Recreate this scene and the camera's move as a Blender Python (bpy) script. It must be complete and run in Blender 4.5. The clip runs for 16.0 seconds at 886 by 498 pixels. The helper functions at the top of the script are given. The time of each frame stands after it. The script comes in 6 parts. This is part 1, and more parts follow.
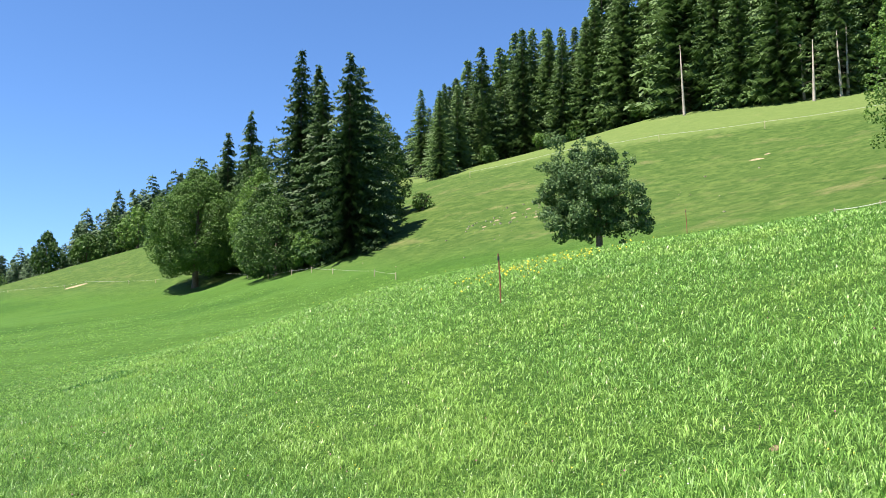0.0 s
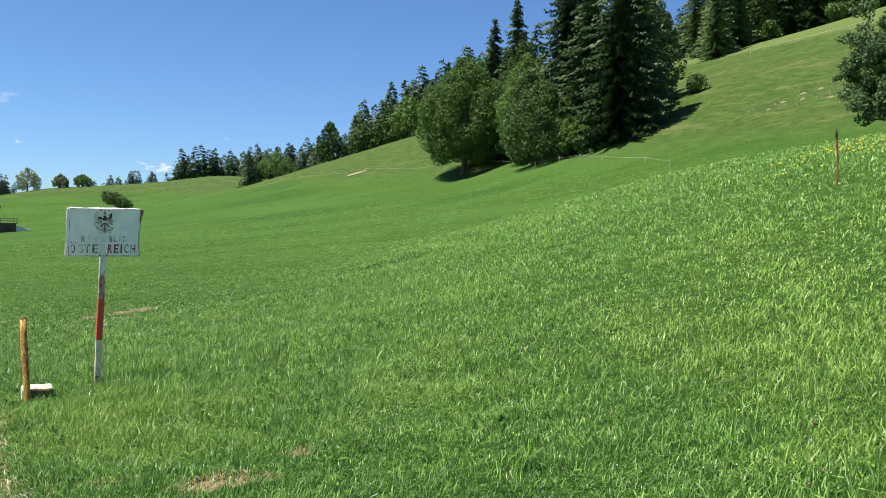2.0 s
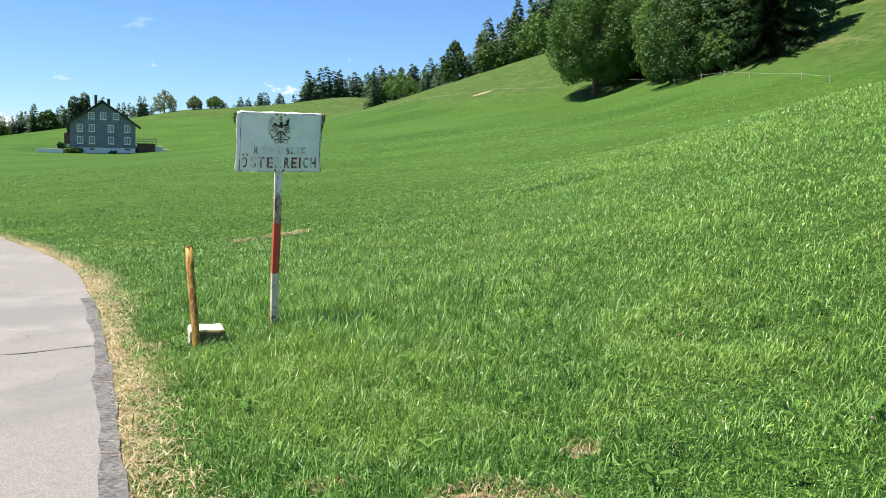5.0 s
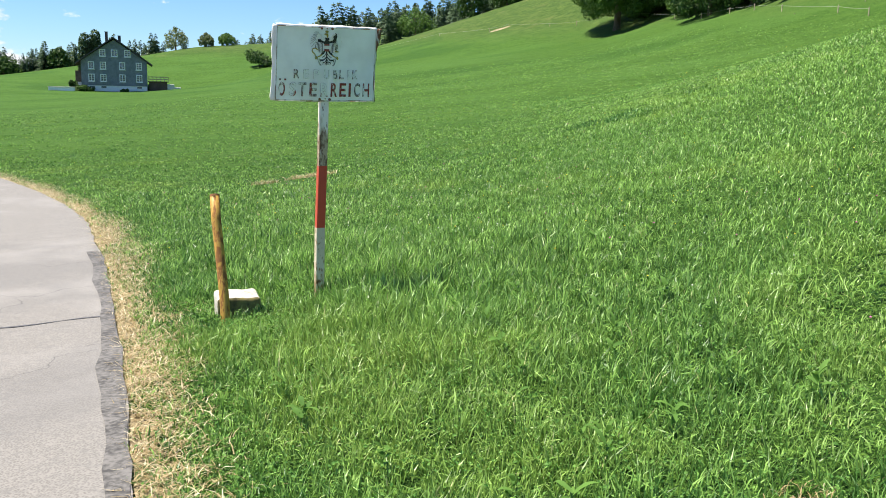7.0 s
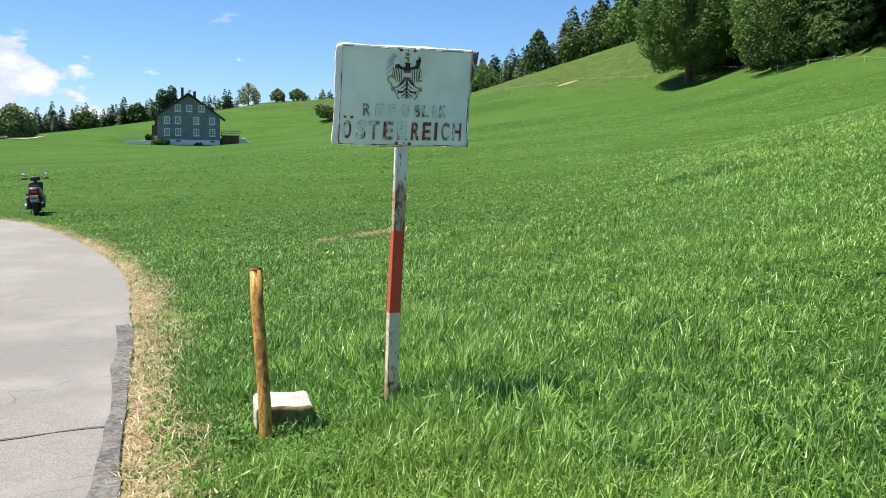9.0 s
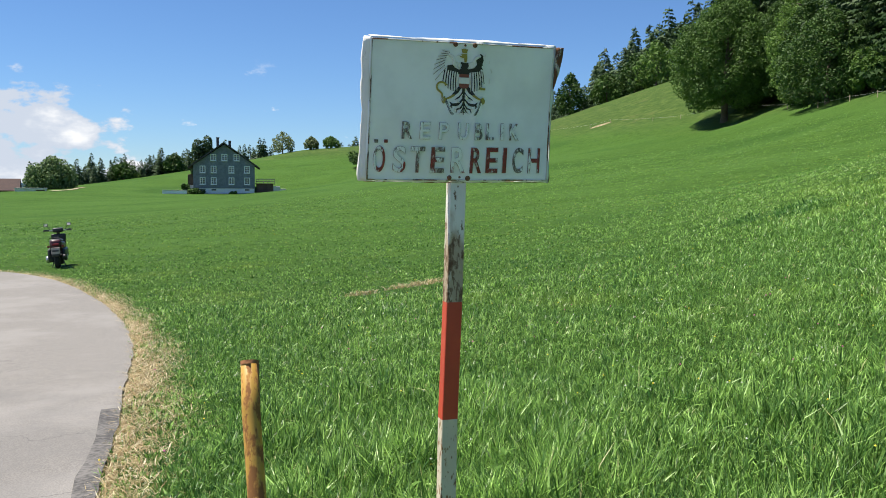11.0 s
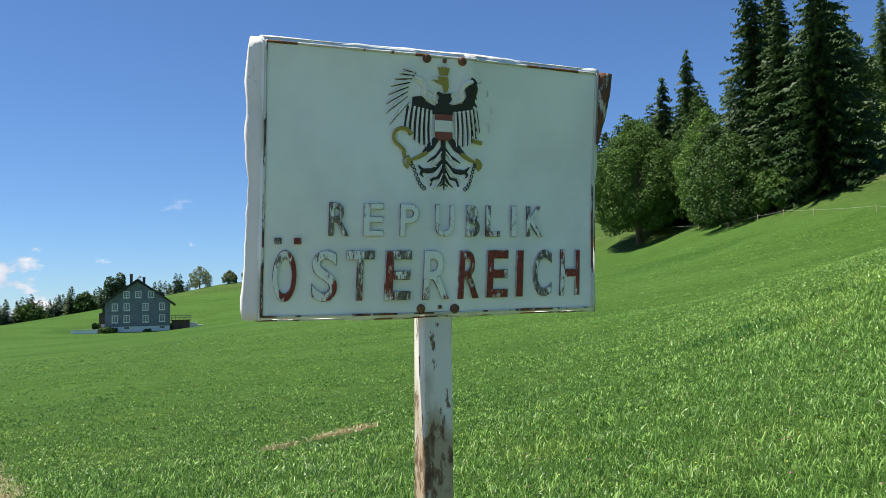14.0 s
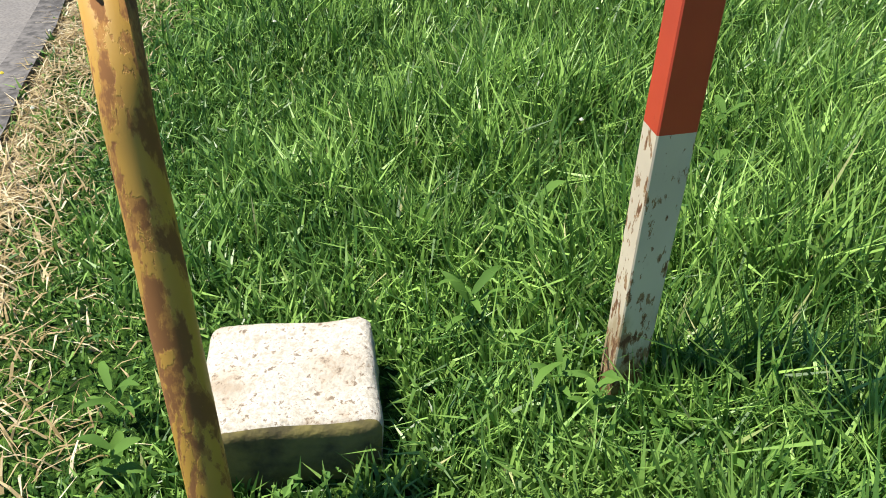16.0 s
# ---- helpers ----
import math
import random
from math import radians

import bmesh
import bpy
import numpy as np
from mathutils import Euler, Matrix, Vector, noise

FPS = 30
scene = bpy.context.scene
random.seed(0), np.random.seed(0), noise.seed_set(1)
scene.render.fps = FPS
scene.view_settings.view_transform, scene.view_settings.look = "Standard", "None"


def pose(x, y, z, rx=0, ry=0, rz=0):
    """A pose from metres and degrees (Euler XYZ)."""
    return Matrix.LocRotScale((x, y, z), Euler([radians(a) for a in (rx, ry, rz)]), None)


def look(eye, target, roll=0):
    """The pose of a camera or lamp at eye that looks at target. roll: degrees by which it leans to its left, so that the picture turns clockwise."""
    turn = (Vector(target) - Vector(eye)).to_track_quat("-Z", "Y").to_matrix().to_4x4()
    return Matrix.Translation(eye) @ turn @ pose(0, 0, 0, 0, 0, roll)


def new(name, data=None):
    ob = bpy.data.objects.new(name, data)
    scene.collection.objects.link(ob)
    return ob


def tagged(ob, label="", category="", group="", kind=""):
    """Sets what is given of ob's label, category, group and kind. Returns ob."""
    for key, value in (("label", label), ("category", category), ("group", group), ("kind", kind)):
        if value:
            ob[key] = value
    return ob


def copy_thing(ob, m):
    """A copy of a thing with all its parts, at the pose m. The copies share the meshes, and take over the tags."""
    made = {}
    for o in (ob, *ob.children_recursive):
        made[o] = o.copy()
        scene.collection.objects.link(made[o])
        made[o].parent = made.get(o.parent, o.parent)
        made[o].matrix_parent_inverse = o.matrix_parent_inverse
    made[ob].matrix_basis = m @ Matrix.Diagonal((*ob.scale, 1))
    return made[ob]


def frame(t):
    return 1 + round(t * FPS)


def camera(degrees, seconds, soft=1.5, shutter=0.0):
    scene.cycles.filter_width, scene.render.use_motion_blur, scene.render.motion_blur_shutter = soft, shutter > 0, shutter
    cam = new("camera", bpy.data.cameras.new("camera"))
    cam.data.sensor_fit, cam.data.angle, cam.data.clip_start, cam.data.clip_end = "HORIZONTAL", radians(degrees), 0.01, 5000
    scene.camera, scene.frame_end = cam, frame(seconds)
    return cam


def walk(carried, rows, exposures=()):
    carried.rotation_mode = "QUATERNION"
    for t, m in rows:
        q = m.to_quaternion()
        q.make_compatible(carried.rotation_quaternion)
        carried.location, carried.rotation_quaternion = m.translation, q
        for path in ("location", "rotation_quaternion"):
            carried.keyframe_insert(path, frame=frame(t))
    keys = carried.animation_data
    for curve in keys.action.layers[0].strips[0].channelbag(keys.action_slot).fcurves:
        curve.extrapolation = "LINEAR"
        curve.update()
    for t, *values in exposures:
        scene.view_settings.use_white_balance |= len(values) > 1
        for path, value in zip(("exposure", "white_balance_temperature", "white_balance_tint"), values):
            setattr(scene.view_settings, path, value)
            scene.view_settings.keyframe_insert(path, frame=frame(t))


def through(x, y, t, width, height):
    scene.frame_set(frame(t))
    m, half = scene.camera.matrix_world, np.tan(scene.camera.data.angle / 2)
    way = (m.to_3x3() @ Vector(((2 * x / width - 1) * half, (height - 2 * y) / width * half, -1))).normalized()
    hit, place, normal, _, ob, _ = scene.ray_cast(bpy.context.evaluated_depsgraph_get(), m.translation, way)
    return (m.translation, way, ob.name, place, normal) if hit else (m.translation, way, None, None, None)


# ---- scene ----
cam = camera(54.0, 16.0, soft=0.9)
PATH = [
    (0, (2.499, -10.482, 1.652), (3.357, -8.689, 1.877), -0.3),
    (0.5, (2.529, -10.082, 1.648), (3.213, -8.208, 1.791), 0.7),
    (1, (2.387, -9.828, 1.641), (2.986, -7.921, 1.684), 0.6),
    (1.5, (2.289, -9.575, 1.612), (2.712, -7.621, 1.619), 0.4),
    (2, (2.146, -9.286, 1.595), (2.444, -7.309, 1.56), 1.1),
    (2.5, (1.967, -8.988, 1.564), (2.209, -7.009, 1.414), 0.9),
    (3, (1.839, -8.672, 1.531), (1.963, -6.685, 1.333), 0.9),
    (3.5, (1.698, -8.366, 1.518), (1.815, -6.378, 1.333), 0.9),
    (4, (1.528, -8.035, 1.518), (1.683, -6.049, 1.339), 0.5),
    (4.5, (1.427, -7.673, 1.507), (1.474, -5.682, 1.319), 1.4),
    (7, (0.855, -5.909, 1.381), (0.856, -3.94, 1.025), 1.4),
    (7.5, (0.775, -5.516, 1.37), (0.736, -3.544, 1.037), 1.4),
    (8, (0.674, -5.138, 1.367), (0.647, -3.161, 1.063), 1.2),
    (8.5, (0.636, -4.771, 1.341), (0.527, -2.792, 1.074), 1.8),
    (11, (0.343, -3.091, 1.274), (0.114, -1.109, 1.135), 0.4),
    (11.5, (0.324, -2.817, 1.288), (0.026, -0.841, 1.214), 0.7),
    (12, (0.264, -2.575, 1.278), (-0.01, -0.594, 1.282), 0.6),
    (12.5, (0.205, -2.319, 1.283), (-0.009, -0.331, 1.328), 0.3),
    (13, (0.199, -2.062, 1.282), (-0.022, -0.076, 1.366), 0.6),
    (13.5, (0.166, -1.838, 1.294), (0.015, 0.151, 1.441), -0.2),
    (14, (0.09, -1.63, 1.297), (0.042, 0.364, 1.451), -1.6),
    (14.5, (0.071, -1.433, 1.252), (-0.034, 0.564, 1.23), -0.8),
    (15, (0.068, -1.291, 1.168), (-0.163, 0.657, 0.781), 0.4),
    (15.5, (-0.005, -1.186, 1.07), (-0.286, 0.628, 0.275), 0.7),
    (15.7, (-0.054, -1.162, 1.026), (-0.331, 0.583, 0.09), 0.3),
    (16, (-0.066, -1.113, 1.021), (-0.414, 0.455, -0.171), 0.3),
]
EXPOSURES = [(0.0, 1.34), (0.5, 1.0), (1.0, 1.06), (1.5, 1.06), (2.0, 0.80), (2.5, 0.99), (3.0, 1.06), (3.5, 1.01), (4.5, 1.02), (7.0, 1.03), (8.5, 0.95), (11.0, 0.69), (12.0, 0.38), (13.0, 0.62), (14.0, 0.69), (15.0, 0.84), (15.5, 1.00), (16.0, 0.72)]
walk(cam, [(t, look(e, g, r)) for t, e, g, r in PATH], EXPOSURES)

# ---------------------------------------------------------------- light
SUN_AZ, SUN_EL = radians(269), radians(65.5)      # compass bearing from +y, clockwise; height
sun_dir = Vector((math.sin(SUN_AZ) * math.cos(SUN_EL), math.cos(SUN_AZ) * math.cos(SUN_EL), math.sin(SUN_EL)))
sun = new("sun", bpy.data.lights.new("sun", "SUN"))
sun.data.energy, sun.data.angle, sun.data.color = 5.0, radians(0.55), (1.0, 0.93, 0.82)
sun.matrix_world = look((0, 0, 60), Vector((0, 0, 60)) - sun_dir)

world = bpy.data.worlds.new("sky")
scene.world = world
world.use_nodes = True
wn, wl = world.node_tree.nodes, world.node_tree.links
sky = wn.new("ShaderNodeTexSky")
sky.sky_type, sky.sun_disc = "NISHITA", False
sky.sun_elevation, sky.sun_rotation = SUN_EL, SUN_AZ
sky.altitude, sky.air_density, sky.dust_density, sky.ozone_density = 900, 1.0, 0.15, 6.0
bg = wn["Background"]
bg.inputs[1].default_value = 0.071
# fair-weather clouds low over the western valley
wco = wn.new("ShaderNodeTexCoord")
sep = wn.new("ShaderNodeSeparateXYZ")
wl.new(wco.outputs["Generated"], sep.inputs[0])


def wmath(op, a, b=None, c=None):
    n = wn.new("ShaderNodeMath")
    n.operation = op
    for i, v in enumerate((a, b, c)):
        if v is None:
            continue
        if isinstance(v, (int, float)):
            n.inputs[i].default_value = v
        else:
            wl.new(v, n.inputs[i])
    return n.outputs[0]


def wrange(v, a, b, c=0.0, d=1.0):
    n = wn.new("ShaderNodeMapRange")
    n.interpolation_type = "SMOOTHSTEP"
    wl.new(v, n.inputs[0])
    for i, q in enumerate((a, b, c, d)):
        n.inputs[i + 1].default_value = q
    return n.outputs[0]


az = wmath("ARCTAN2", sep.outputs[0], sep.outputs[1])
cxy = wn.new("ShaderNodeCombineXYZ")
wl.new(wmath("MULTIPLY", az, 9.0), cxy.inputs[0])
wl.new(wmath("MULTIPLY", sep.outputs[2], 17.0), cxy.inputs[1])
cn = wn.new("ShaderNodeTexNoise")
cn.inputs["Scale"].default_value, cn.inputs["Detail"].default_value, cn.inputs["Roughness"].default_value = 1.5, 8.0, 0.55
wl.new(cxy.outputs[0], cn.inputs["Vector"])
low = wrange(sep.outputs[2], 0.075, 0.15, 1.0, 0.0)
west = wrange(az, -0.62, -0.36, 1.0, 0.0)
dens = wmath("ADD", cn.outputs["Fac"], wmath("MULTIPLY", wmath("MULTIPLY", low, west), 0.30))
cover = wmath("MULTIPLY", wrange(dens, 0.635, 0.715), wrange(sep.outputs[2], 0.10, 0.145, 1.0, 0.0))
cmix = wn.new("ShaderNodeMix")
cmix.data_type = "RGBA"
wl.new(cover, cmix.inputs[0])
tint = wn.new("ShaderNodeMix")
tint.data_type, tint.blend_type = "RGBA", "MULTIPLY"
tint.inputs[0].default_value = 1.0
wl.new(sky.outputs[0], tint.inputs[6])
tint.inputs[7].default_value = (0.78, 0.95, 1.14, 1)
wl.new(tint.outputs[2], cmix.inputs[6])
shade = wn.new("ShaderNodeMix")
shade.data_type = "RGBA"
wl.new(wrange(cn.outputs["Fac"], 0.50, 0.72), shade.inputs[0])
shade.inputs[6].default_value, shade.inputs[7].default_value = (5.6, 6.2, 7.2, 1), (9.4, 9.4, 9.4, 1)
wl.new(shade.outputs[2], cmix.inputs[7])
wl.new(cmix.outputs[2], bg.inputs[0])

# ---------------------------------------------------------------- materials


class Mat:
    """A small wrapper that lays out a procedural node material."""

    def __init__(self, name, rough=0.8, metal=0.0):
        self.m = bpy.data.materials.new(name)
        self.m.use_nodes = True
        self.n, self.l = self.m.node_tree.nodes, self.m.node_tree.links
        self.b = self.n["Principled BSDF"]
        self.b.inputs["Roughness"].default_value = rough
        self.b.inputs["Metallic"].default_value = metal
        self.co = self.n.new("ShaderNodeTexCoord").outputs["Object"]

    def put(self, v, sock):
        if isinstance(v, (int, float)):
            sock.default_value = v
        elif isinstance(v, tuple):
            sock.default_value = (*v, 1) if len(v) == 3 else v
        else:
            self.l.new(v, sock)

    def world_co(self):
        self.co = self.n.new("ShaderNodeNewGeometry").outputs["Position"]
        return self

    def scaled(self, sx, sy, sz):
        n = self.n.new("ShaderNodeMapping")
        self.l.new(self.co, n.inputs[0])
        n.inputs["Scale"].default_value = (sx, sy, sz)
        return n.outputs[0]

    def noise(self, scale, detail=4.0, rough=0.55, co=None, distort=0.0):
        n = self.n.new("ShaderNodeTexNoise")
        self.l.new(co or self.co, n.inputs["Vector"])
        n.inputs["Scale"].default_value, n.inputs["Detail"].default_value = scale, detail
        n.inputs["Roughness"].default_value, n.inputs["Distortion"].default_value = rough, distort
        return n.outputs["Fac"]

    def voronoi(self, scale, feature="F1", co=None):
        n = self.n.new("ShaderNodeTexVoronoi")
        n.feature = feature
        self.l.new(co or self.co, n.inputs["Vector"])
        n.inputs["Scale"].default_value = scale
        return n.outputs["Distance"]

    def axis(self, i, co=None):
        n = self.n.new("ShaderNodeSeparateXYZ")
        self.l.new(co or self.co, n.inputs[0])
        return n.outputs[i]

    def ramp(self, v, a, b, c=0.0, d=1.0):
        n = self.n.new("ShaderNodeMapRange")
        n.interpolation_type = "SMOOTHSTEP"
        self.put(v, n.inputs[0])
        for i, q in enumerate((a, b, c, d)):
            n.inputs[i + 1].default_value = q
        return n.outputs[0]

    def mix(self, f, a, b, blend="MIX"):
        n = self.n.new("ShaderNodeMix")
        n.data_type, n.blend_type = "RGBA", blend
        self.put(f, n.inputs[0])
        self.put(a, n.inputs[6])
        self.put(b, n.inputs[7])
        return n.outputs[2]

    def math(self, op, a, b=0.0):
        n = self.n.new("ShaderNodeMath")
        n.operation = op
        self.put(a, n.inputs[0])
        self.put(b, n.inputs[1])
        return n.outputs[0]

    def island(self):
        return self.n.new("ShaderNodeNewGeometry").outputs["Random Per Island"]

    def each(self):
        return self.n.new("ShaderNodeObjectInfo").outputs["Random"]

    def color(self, v):
        self.put(v, self.b.inputs["Base Color"])
        return self

    def gloss(self, v):
        self.put(v, self.b.inputs["Roughness"])
        return self

    def bump(self, v, strength=0.3, dist=0.01):
        n = self.n.new("ShaderNodeBump")
        n.inputs["Strength"].default_value, n.inputs["Distance"].default_value = strength, dist
        self.put(v, n.inputs["Height"])
        self.l.new(n.outputs[0], self.b.inputs["Normal"])
        return self

    def leafy(self, color, amount):
        """Lets part of the light through, as a thin leaf does."""
        t = self.n.new("ShaderNodeBsdfTranslucent")
        self.put(color, t.inputs[0])
        mx = self.n.new("ShaderNodeMixShader")
        mx.inputs[0].default_value = amount
        self.l.new(self.b.outputs[0], mx.inputs[1])
        self.l.new(t.outputs[0], mx.inputs[2])
        self.l.new(mx.outputs[0], self.n["Material Output"].inputs[0])
        return self


def speckled(name, a, b, scale, rough=0.8, metal=0.0, bump=0.2, dist=0.004):
    m = Mat(name, rough, metal)
    f = m.noise(scale, 6)
    g = m.noise(scale * 0.17, 3)
    m.color(m.mix(m.ramp(m.math("ADD", m.math("MULTIPLY", f, 0.6), m.math("MULTIPLY", g, 0.4)), 0.36, 0.64), a, b))
    return m.bump(f, bump, dist).m


def leaf_mat(name, dark, light, through=0.3, patch=0.35, rough=0.6, single=0.65, vary=0.25):
    m = Mat(name, rough)
    m.b.inputs["Specular IOR Level"].default_value = 0.25
    f = m.math("ADD", m.math("MULTIPLY", m.island(), single), m.math("MULTIPLY", m.noise(patch, 2), 1.25 - single))
    e = m.math("ADD", f, m.math("MULTIPLY", m.each(), vary))
    c = m.mix(m.ramp(e, 0.25, 1.15), dark, light)
    m.color(c)
    return m.leafy(c, through).m


def grass_blade_mat(name, a, b, dry, dryness=0.94, through=0.35, patches=1.0):
    m = Mat(name, 0.40).world_co()
    m.b.inputs["Specular IOR Level"].default_value = 0.42
    f = m.math("ADD", m.math("MULTIPLY", m.island(), 0.65), m.math("MULTIPLY", m.noise(3.0, 3, 0.6), 0.55))
    c = m.mix(m.ramp(f, 0.36, 1.02), a, b)
    c = m.mix(m.ramp(m.noise(0.13, 4, 0.6), 0.48, 0.60, 0.0, 0.22 * patches), c, (0.050, 0.180, 0.034))
    c = m.mix(m.ramp(m.noise(0.55, 4, 0.6), 0.50, 0.62, 0.0, 0.26 * patches), c, (0.045, 0.150, 0.036))
    c = m.mix(m.ramp(m.noise(0.23, 3, 0.6), 0.53, 0.66, 0.0, 0.40 * patches), c, (0.38, 0.50, 0.10))
    # blades turn paler with height, in place of sunlight on the bank
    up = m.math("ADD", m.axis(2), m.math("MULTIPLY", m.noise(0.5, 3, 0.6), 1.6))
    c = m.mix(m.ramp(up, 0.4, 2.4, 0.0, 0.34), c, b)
    c = m.mix(m.ramp(m.island(), dryness, dryness + 0.02), c, dry)
    m.color(c)
    return m.leafy(c, through).m


def ground_mat():
    m = Mat("meadow_ground", 0.95).world_co()
    m.b.inputs["Specular IOR Level"].default_value = 0.1
    fine, mid, wide = m.noise(14, 6, 0.7), m.noise(0.9, 5, 0.65), m.noise(0.045, 4, 0.6)
    streak = m.noise(0.35, 4, 0.6, m.scaled(0.35, 1.0, 1.0))
    lush = m.mix(m.ramp(fine, 0.3, 0.72), (0.022, 0.062, 0.009), (0.072, 0.150, 0.020))
    tuft = m.noise(2.2, 5, 0.7)
    lush = m.mix(m.ramp(tuft, 0.46, 0.58, 0.0, 0.7), lush, (0.022, 0.060, 0.009))
    lush = m.mix(m.ramp(m.noise(5.5, 4, 0.7), 0.52, 0.66, 0.0, 0.6), lush, (0.13, 0.24, 0.045))
    lush = m.mix(m.ramp(m.math("ADD", m.math("MULTIPLY", mid, 0.6), m.math("MULTIPLY", streak, 0.5)), 0.4, 0.72, 0.0, 0.55), lush, (0.072, 0.145, 0.023))
    lush = m.mix(m.ramp(m.noise(0.10, 4, 0.55, m.scaled(0.5, 1.0, 1.0)), 0.46, 0.60, 0.0, 0.4), lush, m.mix(m.ramp(fine, 0.3, 0.7), (0.045, 0.110, 0.020), (0.095, 0.185, 0.036)))
    lush = m.mix(m.ramp(m.noise(0.07, 3, 0.55, m.scaled(0.6, 1.0, 1.0)), 0.53, 0.64, 0.0, 0.5), lush, (0.028, 0.078, 0.012))
    # the steep pasture above is grazed and browner than the valley meadow
    graze = m.mix(m.ramp(mid, 0.35, 0.68), (0.040, 0.080, 0.016), (0.098, 0.145, 0.034))
    graze = m.mix(m.ramp(m.noise(0.45, 5, 0.7), 0.50, 0.64, 0.0, 0.6), graze, (0.040, 0.078, 0.016))
    graze = m.mix(m.ramp(m.noise(0.16, 5, 0.7), 0.55, 0.72, 0.0, 0.5), graze, (0.21, 0.185, 0.085))
    # small terraces trodden along the slope, and the paler hay strip below the trees
    tread = m.noise(1.0, 4, 0.6, m.scaled(0.10, 0.10, 1.6))
    graze = m.mix(m.ramp(tread, 0.50, 0.62, 0.0, 0.25), graze, (0.046, 0.088, 0.020))
    graze = m.mix(m.ramp(tuft, 0.50, 0.64, 0.0, 0.6), graze, (0.048, 0.092, 0.018))
    graze = m.mix(m.ramp(tread, 0.34, 0.46, 0.16, 0.0), graze, (0.150, 0.175, 0.055))
    graze = m.mix(m.ramp(m.math("ADD", m.axis(2), m.math("MULTIPLY", mid, 2.0)), 31.0, 33.5, 0.0, 0.5), graze, (0.165, 0.215, 0.066))
    h = m.math("ADD", m.axis(2), m.math("MULTIPLY", wide, 5.0))
    c = m.mix(m.ramp(h, 11.0, 15.5), lush, graze)
    # matted growth and soil beside the lane, darkened for the shade between blades
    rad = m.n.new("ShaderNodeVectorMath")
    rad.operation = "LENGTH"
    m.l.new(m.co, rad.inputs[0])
    shaded_thatch = m.mix(m.ramp(fine, 0.35, 0.7), (0.028, 0.072, 0.011), (0.13, 0.25, 0.038))
    shaded_thatch = m.mix(m.ramp(m.noise(48, 4, 0.7), 0.42, 0.62), (0.016, 0.046, 0.007), shaded_thatch)
    shaded_thatch = m.mix(m.ramp(m.noise(26, 5, 0.75), 0.54, 0.66, 0.0, 0.8), shaded_thatch, (0.20, 0.36, 0.065))
    c = m.mix(m.ramp(rad.outputs["Value"], 9.0, 26.0, 1.0, 0.0), c, shaded_thatch)
    m.color(c)
    tex = m.math("ADD", m.math("MULTIPLY", fine, 0.35), m.math("ADD", mid, m.math("MULTIPLY", tuft, 0.8)))
    return m.bump(tex, 0.9, 0.22).m


def verge_mat():
    """Trodden earth with bleached straw, and green coming through."""
    m = Mat("strawy_earth", 0.95).world_co()
    f, g, w = m.noise(60, 6, 0.75), m.noise(14, 5, 0.65), m.noise(2.6, 4, 0.6)
    c = m.mix(m.ramp(f, 0.38, 0.62), (0.20, 0.15, 0.08), (0.58, 0.47, 0.27))
    c = m.mix(m.ramp(g, 0.50, 0.62, 0.0, 0.8), c, (0.22, 0.16, 0.085))
    c = m.mix(m.ramp(m.math("ADD", m.math("MULTIPLY", g, 0.5), m.math("MULTIPLY", w, 0.5)), 0.52, 0.58, 0.0, 0.85), c, (0.07, 0.13, 0.03))
    m.color(c)
    return m.bump(f, 0.9, 0.02).m


def asphalt_mat():
    m = Mat("asphalt", 0.85).world_co()
    grain, blot, wide = m.voronoi(95), m.noise(17, 6, 0.7), m.noise(0.8, 4, 0.6)
    c = m.mix(m.ramp(grain, 0.1, 0.75), (0.142, 0.132, 0.118), (0.232, 0.217, 0.195))
    c = m.mix(m.ramp(blot, 0.48, 0.66, 0, 0.5), c, (0.150, 0.143, 0.132))
    c = m.mix(m.ramp(wide, 0.45, 0.62, 0, 0.35), c, (0.30, 0.285, 0.265))
    n = m.n.new("ShaderNodeVectorMath")
    n.operation = "ADD"
    m.l.new(m.co, n.inputs[0])
    w = m.n.new("ShaderNodeTexNoise")
    m.l.new(m.co, w.inputs["Vector"])
    w.inputs["Scale"].default_value, w.inputs["Detail"].default_value = 2.2, 5.0
    m.l.new(w.outputs["Color"], n.inputs[1])
    crack = m.voronoi(0.75, "DISTANCE_TO_EDGE", n.outputs[0])
    c = m.mix(m.math("MULTIPLY", m.ramp(crack, 0.0, 0.008, 0.75, 0.0), m.ramp(m.noise(0.5, 3), 0.48, 0.56)), c, (0.06, 0.056, 0.052))
    c = m.mix(m.ramp(m.noise(0.28, 4, 0.65), 0.52, 0.62, 0, 0.4), c, (0.135, 0.130, 0.124))
    m.color(c)
    return m.bump(grain, 0.35, 0.003).m


